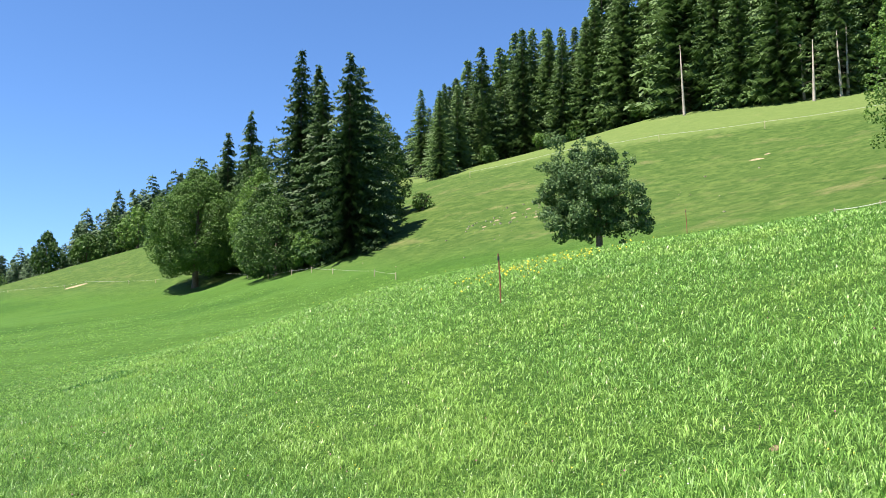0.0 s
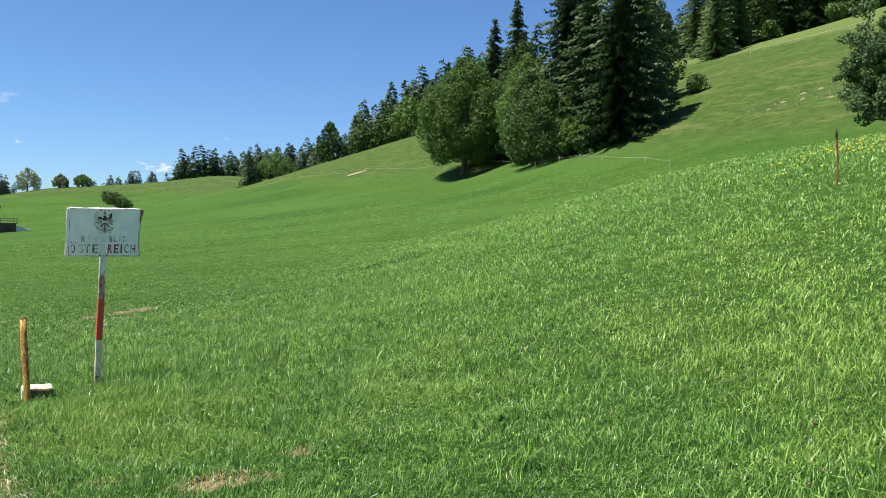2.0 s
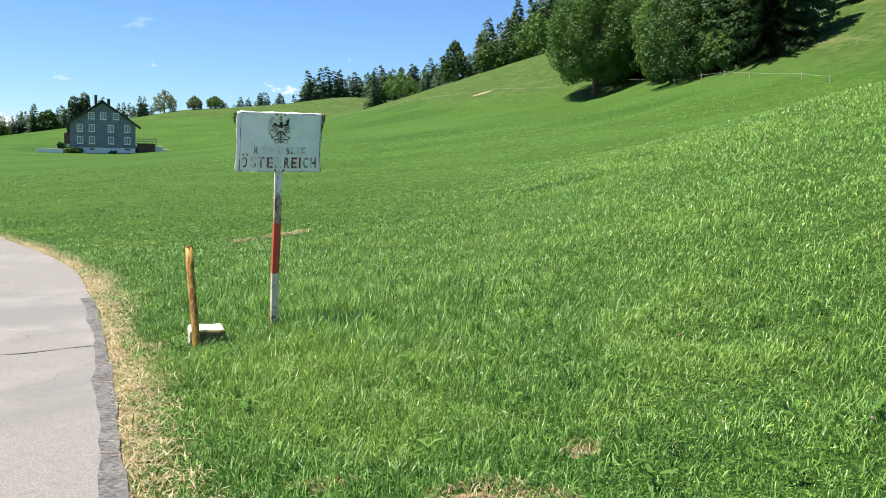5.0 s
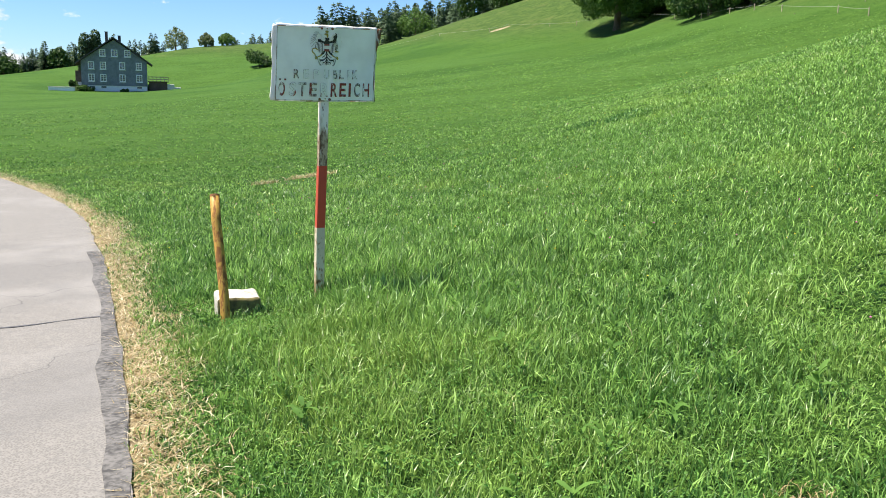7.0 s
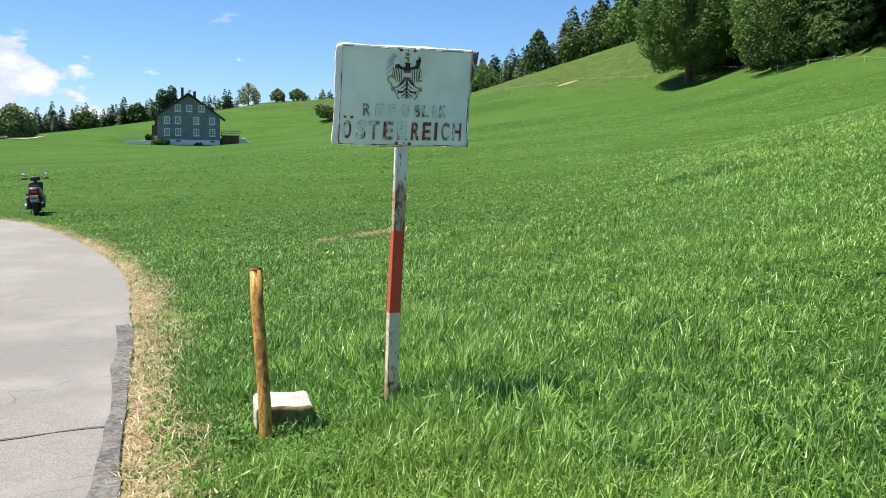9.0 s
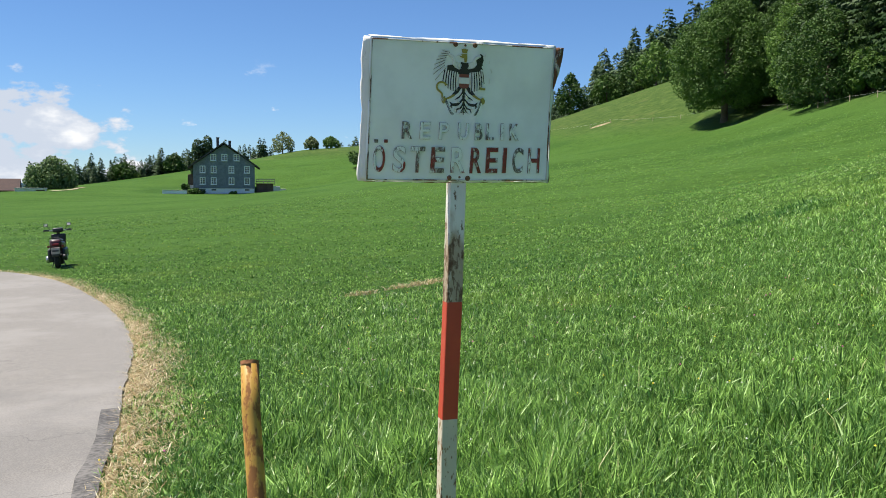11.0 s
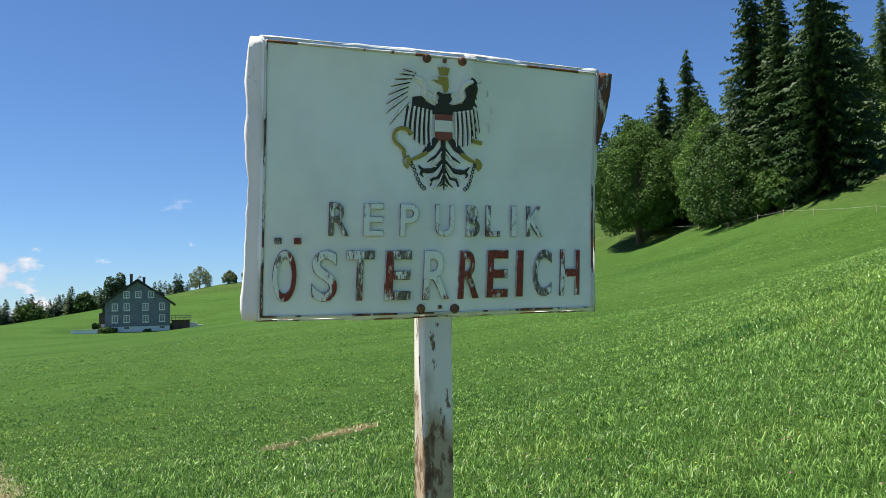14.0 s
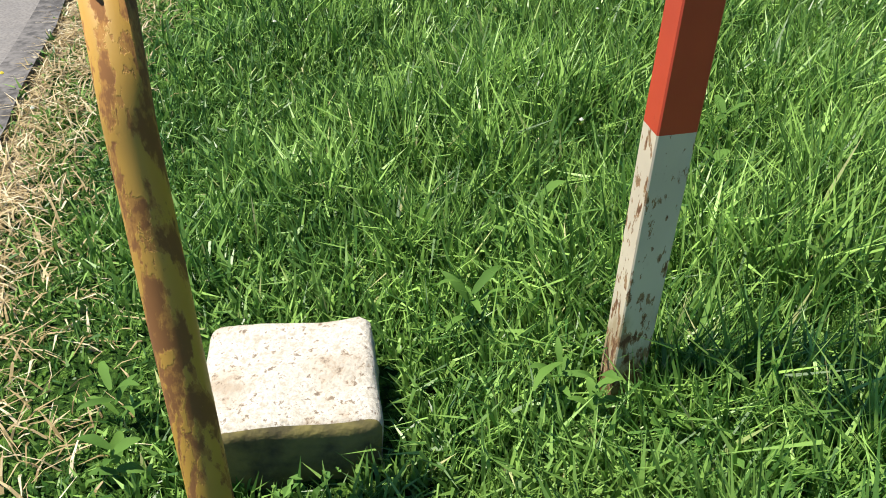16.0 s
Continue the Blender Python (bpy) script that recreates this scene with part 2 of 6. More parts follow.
def worn_paint(name, paint, rust, bare, wear=0.6, gloss=0.5, sx=1.0, rust_from=None):
    """Old enamel: chipped down to a dark primer and to rust, mostly in upright streaks."""
    m = Mat(name, gloss)
    co = m.scaled(sx, sx, 0.35 * sx)
    f = m.noise(22, 6, 0.65, co)
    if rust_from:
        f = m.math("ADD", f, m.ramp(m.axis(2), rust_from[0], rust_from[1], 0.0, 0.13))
    g = m.noise(60, 4, 0.6)
    tone = m.mix(m.ramp(m.noise(5, 4), 0.35, 0.7), paint, tuple(v * 0.86 for v in paint))
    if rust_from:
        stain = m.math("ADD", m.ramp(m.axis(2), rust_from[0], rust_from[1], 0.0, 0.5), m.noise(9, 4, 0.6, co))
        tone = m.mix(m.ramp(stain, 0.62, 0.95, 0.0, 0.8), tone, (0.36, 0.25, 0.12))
    c = m.mix(m.ramp(f, wear, wear + 0.035), tone, bare)
    c = m.mix(m.ramp(m.math("ADD", m.math("MULTIPLY", f, 0.75), m.math("MULTIPLY", g, 0.25)), wear + 0.02, wear + 0.08), c, rust)
    m.color(c)
    m.gloss(m.ramp(f, wear, wear + 0.05, gloss, 0.9))
    return m.bump(m.math("SUBTRACT", m.math("MULTIPLY", g, 0.3), m.ramp(f, wear, wear + 0.03)), 0.35, 0.002).m


M = {
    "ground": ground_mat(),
    "asphalt": asphalt_mat(),
    "tar": speckled("tar_patch", (0.045, 0.042, 0.038), (0.165, 0.155, 0.142), 38, 0.8, 0, 0.6),
    "tar_line": speckled("tar_joint", (0.05, 0.05, 0.05), (0.11, 0.105, 0.10), 60, 0.6),
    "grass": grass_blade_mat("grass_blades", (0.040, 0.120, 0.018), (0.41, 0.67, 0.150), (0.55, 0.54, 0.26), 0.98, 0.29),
    # darker copy of the grass, with the furrow's shade put into its colour
    "lush": grass_blade_mat("dip_shade_grass", (0.030, 0.100, 0.022), (0.11, 0.27, 0.05), (0.25, 0.33, 0.12), 0.98, 0.3),
    "grass_far": grass_blade_mat("grass_tufts", (0.09, 0.20, 0.025), (0.26, 0.42, 0.07), (0.42, 0.40, 0.18), 0.97, 0.45),
    "straw": grass_blade_mat("dry_straw", (0.36, 0.27, 0.12), (0.70, 0.57, 0.32), (0.78, 0.69, 0.46), 0.8, 0.25, 0.0),
    "herb": leaf_mat("broad_herb_leaves", (0.06, 0.18, 0.028), (0.25, 0.46, 0.10), 0.4, 2.0, 0.6),
    "petal_white": speckled("clover_white", (0.42, 0.46, 0.34), (0.66, 0.68, 0.58), 300),
    "petal_yellow": speckled("buttercup_yellow", (0.75, 0.55, 0.03), (0.85, 0.70, 0.06), 300),
    "petal_pink": speckled("clover_pink", (0.42, 0.08, 0.22), (0.62, 0.20, 0.38), 300),
    "maple": leaf_mat("maple_leaves", (0.022, 0.060, 0.011), (0.106, 0.196, 0.034), 0.2, 0.75, single=0.35),
    "broad": leaf_mat("broadleaf", (0.020, 0.056, 0.011), (0.086, 0.160, 0.030), 0.18, 0.75, single=0.35),
    "light_leaf": leaf_mat("light_green_leaves", (0.06, 0.13, 0.025), (0.16, 0.27, 0.055), 0.3),
    "pear": leaf_mat("pear_leaves", (0.046, 0.100, 0.034), (0.170, 0.255, 0.095), 0.3),
    "pale_leaf": leaf_mat("pale_leaves", (0.10, 0.14, 0.06), (0.24, 0.28, 0.12), 0.3),
    "spruce": leaf_mat("spruce_needles", (0.022, 0.050, 0.018), (0.070, 0.122, 0.038), 0.12, single=0.55),
    "spruce_wood": leaf_mat("forest_spruce_needles", (0.028, 0.060, 0.022), (0.125, 0.200, 0.064), 0.2, single=0.45, vary=0.5),
    "weed": leaf_mat("weed_leaves", (0.060, 0.150, 0.024), (0.20, 0.37, 0.065), 0.35, 6.0, 0.75),
    "spruce_far": leaf_mat("far_spruce_needles", (0.030, 0.062, 0.030), (0.085, 0.140, 0.060), 0.15),
    "bark": speckled("bark", (0.075, 0.055, 0.04), (0.17, 0.135, 0.10), 6, 0.9, 0, 0.6, 0.05),
    "pale_bark": speckled("pale_bark", (0.26, 0.22, 0.18), (0.48, 0.43, 0.37), 4, 0.9, 0, 0.4, 0.03),
    "pale_soil": speckled("stony_soil", (0.19, 0.155, 0.08), (0.33, 0.27, 0.16), 3, 0.95, 0, 0.8, 0.1),
    "verge": verge_mat(),
    "soil": speckled("dry_soil", (0.085, 0.058, 0.030), (0.30, 0.225, 0.125), 22, 0.95, 0, 0.8, 0.03),
}


# ---------------------------------------------------------------- mesh helpers
def mesh_np(name, V, F, mats, smooth=False, index=None):
    """A mesh from arrays of corners and of faces that all have the same number of corners."""
    V, F = np.asarray(V, np.float32), np.asarray(F, np.int32)
    me = bpy.data.meshes.new(name)
    me.vertices.add(len(V))
    me.vertices.foreach_set("co", V.ravel())
    me.loops.add(F.size)
    me.loops.foreach_set("vertex_index", F.ravel())
    me.polygons.add(len(F))
    me.polygons.foreach_set("loop_start", np.arange(0, F.size, F.shape[1], dtype=np.int32))
    if index is not None:
        me.polygons.foreach_set("material_index", np.asarray(index, np.int32))
    me.polygons.foreach_set("use_smooth", np.full(len(F), smooth))
    me.update(calc_edges=True)
    for m in (mats if isinstance(mats, (list, tuple)) else [mats]):
        me.materials.append(m)
    return me


def part(name, bm, material, parent=None, label="", smooth=False):
    """Links a bmesh, or a ready mesh, as one mesh object under a thing or a part."""
    if isinstance(bm, bmesh.types.BMesh):
        me = bpy.data.meshes.new(name)
        for f in bm.faces:
            f.smooth = smooth
        bm.to_mesh(me)
        bm.free()
        me.materials.append(material)
    else:
        me = bm
    ob = new(name, me)
    if parent is not None:
        ob.parent = parent
    if label:
        ob["label"] = label
    return ob


def thing(name, m, label, category, group="", kind=""):
    ob = new(name)
    ob.matrix_world = m
    ob.empty_display_size = 0.1
    return tagged(ob, label, category, group, kind)


def box(x0, y0, z0, x1, y1, z1, bevel=0.0, seg=2, bm=None):
    b = bm or bmesh.new()
    r = bmesh.ops.create_cube(b, size=1.0)
    bmesh.ops.scale(b, vec=(x1 - x0, y1 - y0, z1 - z0), verts=r["verts"])
    bmesh.ops.translate(b, vec=((x0 + x1) / 2, (y0 + y1) / 2, (z0 + z1) / 2), verts=r["verts"])
    if bevel:
        es = {e for v in r["verts"] for e in v.link_edges}
        bmesh.ops.bevel(b, geom=list(es), offset=bevel, segments=seg, affect="EDGES", profile=0.5)
    return b


def tube(points, radii, sides=10, cap=True, bm=None, hollow=0.0):
    """A tapered round pipe along a line of points."""
    b = bm or bmesh.new()
    P = [Vector(p) for p in points]
    rings = []
    for i, p in enumerate(P):
        d = (P[min(i + 1, len(P) - 1)] - P[max(i - 1, 0)]).normalized()
        a = d.orthogonal().normalized() if i == 0 else (a - d * a.dot(d)).normalized()
        c = d.cross(a)
        r = radii[i] if isinstance(radii, (list, tuple)) else radii
        rings.append([b.verts.new(p + (a * math.cos(2 * math.pi * k / sides) + c * math.sin(2 * math.pi * k / sides)) * r) for k in range(sides)])
    for q, s in zip(rings, rings[1:]):
        for k in range(sides):
            b.faces.new((q[k], q[(k + 1) % sides], s[(k + 1) % sides], s[k]))
    if cap:
        b.faces.new(rings[0][::-1])
        if hollow:
            top, d = rings[-1], (P[-1] - P[-2]).normalized()
            mid = P[-1]
            inner = [b.verts.new(mid + (v.co - mid) * (1 - hollow)) for v in top]
            deep = [b.verts.new(v.co - d * 0.04) for v in inner]
            for k in range(sides):
                j = (k + 1) % sides
                b.faces.new((top[k], top[j], inner[j], inner[k]))
                b.faces.new((inner[k], inner[j], deep[j], deep[k]))
            b.faces.new(deep)
        else:
            b.faces.new(rings[-1])
    return b


# ---------------------------------------------------------------- the lie of the land
NEAR_BANK = [(0, 0, -.07), (2.1, -3.2, -.02), (-1.7, 9.2, -.3), (-12.5, 18.3, -.8), (10.2, 3.1, 2.5), (6.9, 19.4, 1.6), (10.3, 18.6, 2.7),
             (14, 17.4, 3.8), (17.5, 15.7, 4.5), (28, 18.5, 5.6), (38, 17, 6.6), (2.4, -10, .1), (8, -10, 1.6), (20, -5, 4.6), (-3, -5, -.18),
             (-6, -15, -.2), (-15, -10, -.9), (-10, 5, -.6), (4, 4, .65), (5, -3, .6)]
HOLLOW = [(10, 40, 1.6), (20, 40, 3.5), (30, 40, 5.6), (5, 60, 2.2), (15, 70, 4.2), (20, 95, 7.3), (24.7, 118, 10.1), (10, 148, 12.0),
          (0, 100, 4.5), (40, 70, 12), (48, 91, 19.3), (40, 40, 7.9), (-10, 60, .4), (-20, 40, -.9), (-40, 100, -1.0), (-70, 187, -.35),
          (-55, 190, .5), (-20, 150, 5)]
FAR_KNOLL = [(-27, 277, 19), (-61, 271, 14.4), (-77, 267, 13), (-100, 238, 5.8), (-112, 199, .9), (-109, 165, 0), (2, 228, 17.5),
             (9.5, 213, 20.4), (24, 187, 23.5), (35, 140, 20), (-40, 230, 9), (5, 264, 16)]
WOODED_SLOPE = [(60, 60, 17), (80, 60, 24), (113, 90, 41.3), (106, 111, 43.5), (98, 142, 42), (92, 185, 43), (60, 130, 29), (130, 40, 38), (80, 20, 20),
                (100, -20, 26), (150, 0, 42), (150, 120, 52), (130, 200, 60), (200, 100, 62), (60, 200, 38), (35, 190, 27), (55, -20, 13), (50, 160, 32)]
VALLEY = [(-50, 0, -3), (-80, 50, -4), (-50, -50, -4), (0, -50, -1), (50, -80, 8), (-150, 100, -5), (-200, 200, -6), (-100, -100, -7),
          (0, -150, -6), (-160, 300, -2), (0, 350, 14), (80, 300, 50), (-60, 400, 4), (-250, 0, -8), (300, 300, 60), (250, -100, 30),
          (0, 600, -6), (-400, 400, -8)]
SPOT = np.array(NEAR_BANK + HOLLOW + FAR_KNOLL + WOODED_SLOPE + VALLEY, float)
SOFT = 7.0


def _kernel(p):
    return np.sqrt(((p[:, None, :] - SPOT[None, :, :2]) ** 2).sum(-1) + SOFT * SOFT)


_n = len(SPOT)
_A = np.ones((_n + 1, _n + 1))
_A[_n, _n] = 0
_A[:_n, :_n] = _kernel(SPOT[:, :2]) - np.diag(0.15 * (1 + np.hypot(SPOT[:, 0], SPOT[:, 1]) / 100))
_W = np.linalg.solve(_A, np.append(SPOT[:, 2], 0))


def land(x, y):
    """Height of the ground; far out it levels off to the valley floor."""
    x, y = np.asarray(x, float), np.asarray(y, float)
    p = np.stack([x.ravel(), y.ravel()], 1)
    z = np.concatenate([_kernel(q) @ _W[:_n] + _W[_n] for q in np.array_split(p, max(1, len(p) // 20000))]).reshape(x.shape)
    r = np.hypot(x, y)
    k = np.clip((r - 420) / 700, 0, 1)
    k = k * k * (3 - 2 * k)
    return z * (1 - k) + -14 * k


def gz(x, y):
    return float(land(np.array([x]), np.array([y]))[0])


# right-hand edge of the lane, from behind the camera round the bend
EDGE = [(9.0, -24), (6.6, -19), (4.4, -14), (2.35, -9), (0.2, -4.04), (-.9, -1.32), (-1.75, .72), (-2.61, 2.68), (-3.55, 4.75), (-4.95, 7.35),
        (-6.75, 10.15), (-8.6, 12.6), (-10.4, 14.6), (-12.6, 16.4), (-15.6, 17.9), (-19.5, 18.8), (-25, 19.2), (-34, 19), (-50, 18)]


def smooth_line(P, step=0.25):
    P = [Vector(p) for p in P]
    out = []
    for i in range(len(P) - 1):
        a, b, c, d = P[max(i - 1, 0)], P[i], P[i + 1], P[min(i + 2, len(P) - 1)]
        k = max(2, int((c - b).length / step))
        for j in range(k):
            t = j / k
            out.append(0.5 * ((2 * b) + (c - a) * t + (2 * a - 5 * b + 4 * c - d) * t * t + (3 * b - a - 3 * c + d) * t ** 3))
    return np.array([tuple(p) for p in out + [P[-1]]])


LANE_W = 3.6
ER = smooth_line(EDGE)
_d = np.gradient(ER, axis=0)
_d /= np.linalg.norm(_d, axis=1)[:, None]
EN = np.stack([-_d[:, 1], _d[:, 0]], 1)              # towards the lane's middle


def lane_offset(x, y):
    """Signed distance from the lane's right edge: positive on the asphalt, negative on the verge."""
    x, y = np.asarray(x, float).ravel(), np.asarray(y, float).ravel()
    out = np.empty(len(x))
    for s in range(0, len(x), 20000):
        q = np.stack([x[s:s + 20000], y[s:s + 20000]], 1)
        d2 = ((q[:, None, :] - ER[None]) ** 2).sum(-1)
        i = d2.argmin(1)
        out[s:s + 20000] = np.sign(((q - ER[i]) * EN[i]).sum(1)) * np.sqrt(d2[np.arange(len(q)), i])
    return out


def axis_steps(lo, hi, fine_lo, fine_hi, step, grow):
    a = list(np.arange(fine_lo, fine_hi + step / 2, step))
    s, v = step, a[-1]
    while v < hi:
        s *= grow
        v += s
        a.append(v)
    s, v = step, a[0]
    left = []
    while v > lo:
        s *= grow
        v -= s
        left.append(v)
    return np.array(left[::-1] + a)


def build_ground():
    xs = axis_steps(-3000, 3000, -14, 24, 0.55, 1.05)
    ys = axis_steps(-3000, 3000, -12, 30, 0.55, 1.05)
    X, Y = np.meshgrid(xs, ys)
    Z = land(X, Y)
    r = np.hypot(X, Y)
    near = r < 70
    off = np.full(X.shape, -99.0)
    off[near] = lane_offset(X[near], Y[near])
    Z = Z - 0.10 * ((off > 0.25) & (off < LANE_W - 0.25))
    rng = np.random.default_rng(4)
    Z = Z + (rng.random(Z.shape) - 0.5) * 0.05 * (r < 120) * (off < -0.5)
    n, m = X.shape
    i = np.arange(n * m).reshape(n, m)
    F = np.stack([i[:-1, :-1], i[:-1, 1:], i[1:, 1:], i[1:, :-1]], -1).reshape(-1, 4)
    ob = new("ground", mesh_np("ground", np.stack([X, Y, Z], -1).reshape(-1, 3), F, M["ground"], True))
    tagged(ob, "rolling green alpine meadow, lush below and browner up the slope", "meadow", kind="structure")


def strip(name, lo, hi, lift, mat, label, category, jag_lo=0.0, jag_hi=0.0, seed=1, i0=0, i1=None, cols=6, kind="structure", thick=0.0):
    """A ribbon along the lane between two offsets from its right edge."""
    rng = np.random.default_rng(seed)
    E, N = ER[i0:i1], EN[i0:i1]
    k = len(E)

    def wob(a):
        s = np.convolve(rng.random(k + 8) - 0.5, np.ones(5) / 5, "same")[4:-4] + 0.5 * (rng.random(k) - 0.5)
        return a * s
    a, b = lo + wob(jag_lo), hi + wob(jag_hi)
    V = []
    for j in range(cols + 1):
        o = a + (b - a) * j / cols
        x, y = E[:, 0] + N[:, 0] * o, E[:, 1] + N[:, 1] * o
        V.append(np.stack([x, y, land(x, y) + lift], 1))
    V = np.stack(V, 1).reshape(-1, 3)
    i = np.arange(k * (cols + 1)).reshape(k, cols + 1)
    F = np.stack([i[:-1, :-1], i[1:, :-1], i[1:, 1:], i[:-1, 1:]], -1).reshape(-1, 4)[:, ::-1]
    ob = new(name, mesh_np(name, V, F[:, ::-1], mat, False))
    if thick:
        s = ob.modifiers.new("depth", "SOLIDIFY")
        s.thickness, s.offset = thick, -1
    return tagged(ob, label, category, kind=kind)


build_ground()
strip("road", 0.0, LANE_W, 0.025, M["asphalt"], "worn light grey asphalt lane with crumbling edge", "road", 0.05, 0.0, 3, thick=0.10)
strip("road_edge", -0.01, 0.10, 0.030, M["tar"], "darker cracked tar along the lane's edge", "road edge", 0.05, 0.09, 5, 80, 112, 3)


def build_joint():
    """A sealed crack that runs across the lane."""
    i = int(np.argmin(np.abs(ER[:, 1] + 0.2)))
    b = bmesh.new()
    rows = []
    for j in range(25):
        o = 0.02 + (LANE_W - 0.04) * j / 24
        w = 0.010 + 0.006 * math.sin(j * 2.1)
        s = 0.02 * math.sin(j * 1.3) - 0.02 * o
        e, n, d = ER[i], EN[i], _d[i]
        row = []
        for q in (-w, w):
            x, y = e[0] + n[0] * o + d[0] * (s + q), e[1] + n[1] * o + d[1] * (s + q)
            row.append(b.verts.new((x, y, gz(x, y) + 0.029)))
        rows.append(row)
    for p, q in zip(rows, rows[1:]):
        b.faces.new((p[0], q[0], q[1], p[1]))
    tagged(part("road_joint", b, M["tar_line"]), "dark sealed joint across the asphalt lane", "road joint", kind="structure")


build_joint()

# ---------------------------------------------------------------- trees


def leaf_cloud(blobs, count, size, seed, squash=0.8, shell=0.72):
    """Small folded leaf sprays scattered through overlapping clumps, thicker towards the outside."""
    rng = np.random.default_rng(seed)
    B = np.array(blobs, float)                      # x, y, z, rx, rz
    w = B[:, 3] ** 2
    k = rng.choice(len(B), count, p=w / w.sum())
    d = rng.normal(size=(count, 3))
    d /= np.linalg.norm(d, axis=1)[:, None]
    r = shell + (1.03 - shell) * rng.random(count) ** 0.6
    C = B[k, :3] + d * r[:, None] * B[k][:, [3, 3, 4]]
    up = d * 0.7 + rng.normal(size=(count, 3)) * 0.55 + np.array([0, 0, 0.35])
    up /= np.linalg.norm(up, axis=1)[:, None]
    a = np.cross(up, rng.normal(size=(count, 3)))
    a /= np.linalg.norm(a, axis=1)[:, None]
    b = np.cross(up, a)
    s = size * (0.55 + 0.9 * rng.random(count))[:, None]
    droop = np.array([0, 0, -0.25]) * s
    P = [C - a * s * 0.5, C - b * s * 0.42 * squash + droop * 0.4, C + a * s * 0.55 + droop, C + b * s * 0.42 * squash + droop * 0.4]
    V = np.stack(P, 1).reshape(-1, 3)
    F = np.arange(count * 4).reshape(-1, 4)
    return V, F


def limbs(height, spread, radius, seed, count=7, start=0.3):
    rng = random.Random(seed)
    b = bmesh.new()
    lean = rng.uniform(-0.03, 0.03)
    trunk = [(lean * height * t + 0.1 * math.sin(5 * t + seed), 0.08 * math.cos(4 * t + seed), height * t) for t in (-0.02, 0.04, 0.15, 0.3, 0.5, 0.7, 0.88)]
    tube(trunk, [radius * 1.5, radius * 1.1, radius * 0.95, radius * 0.8, radius * 0.55, radius * 0.3, radius * 0.1], 9, True, b)
    for i in range(count):
        t = start + (0.8 - start) * i / max(1, count - 1)
        an = i * 2.4 + rng.uniform(-0.4, 0.4)
        L = spread * (1.05 - 0.6 * t) * rng.uniform(0.75, 1.0)
        p = Vector((lean * height * t, 0, height * t))
        q = p + Vector((math.cos(an) * L * 0.5, math.sin(an) * L * 0.5, L * 0.28))
        e = p + Vector((math.cos(an) * L * 0.95, math.sin(an) * L * 0.95, L * 0.38))
        tube([p, q, e], [radius * 0.38, radius * 0.2, radius * 0.05], 6, True, b)
    return b


def crown_blobs(height, base, width, seed, n=26, lump=1.0):
    rng = random.Random(seed)
    out = [(0, 0, base + (height - base) * 0.45, width * 0.30, (height - base) * 0.34)]
    n = int(n * 1.9)
    for i in range(n):
        t = (i + 0.5) / n
        z = base + (height - base) * t
        prof = math.sin(math.pi * (0.16 + 0.84 * t) ** 0.85) ** 0.7 if t < 0.98 else 0.2
        rr = width * 0.5 * prof
        an = i * 2.39996 + rng.uniform(-0.35, 0.35)
        s = width * rng.uniform(0.085, 0.165) * (0.75 + 0.4 * prof) * lump
        d = max(0.0, rr - s * rng.uniform(0.35, 1.3) + (1 - lump) * s * 0.8)
        out.append((math.cos(an) * d, math.sin(an) * d, z, s, s * rng.uniform(0.75, 1.0)))
    return out


def broadleaf(name, label, category, x, y, height, width, base, mat, seed, leaves=9000, leaf=0.34, trunk=0.25, blobs=26, group="", sink=0.15, bark="bark", lop=0.0, shape=None, lump=1.0):
    t = thing(name, pose(x, y, gz(x, y) - sink), label, category, group)
    part("trunk", limbs(height, width * 0.5, trunk, seed), M[bark], t, smooth=True)
    shape = shape or crown_blobs(height, base, width, seed, blobs, lump)
    if lop:
        rr = random.Random(seed)
        shape = [(x + rr.uniform(-lop, lop), y + rr.uniform(-lop, lop), z + rr.uniform(-lop, lop) * 0.7, a * rr.uniform(0.7, 1.3), c * rr.uniform(0.7, 1.2)) for x, y, z, a, c in shape]
    V, F = leaf_cloud(shape, leaves, leaf, seed, shell=0.72 if not lop else 0.25)
    part("crown", mesh_np("crown", V, F, M[mat]), None, t)
    return t


def bush(name, label, x, y, w, h, mat, seed, leaves=1800, leaf=0.25, group=""):
    t = thing(name, pose(x, y, gz(x, y) - 0.1), label, "bush", group)
    rng = random.Random(seed)
    b = bmesh.new()
    for i in range(6):
        an = i * 1.05
        tube([(0, 0, -0.1), (math.cos(an) * w * 0.12, math.sin(an) * w * 0.12, h * 0.35), (math.cos(an) * w * 0.3, math.sin(an) * w * 0.3, h * 0.7)],
             [0.05, 0.035, 0.012], 5, True, b)
    part("stems", b, M["bark"], t)
    bl = [(rng.uniform(-0.3, 0.3) * w, rng.uniform(-0.3, 0.3) * w, h * rng.uniform(0.25, 0.7), w * rng.uniform(0.16, 0.28), h * rng.uniform(0.2, 0.34)) for _ in range(9)]
    V, F = leaf_cloud(bl, leaves, leaf, seed, shell=0.4)
    part("crown", mesh_np("crown", V, F, M[mat]), None, t)
    return t


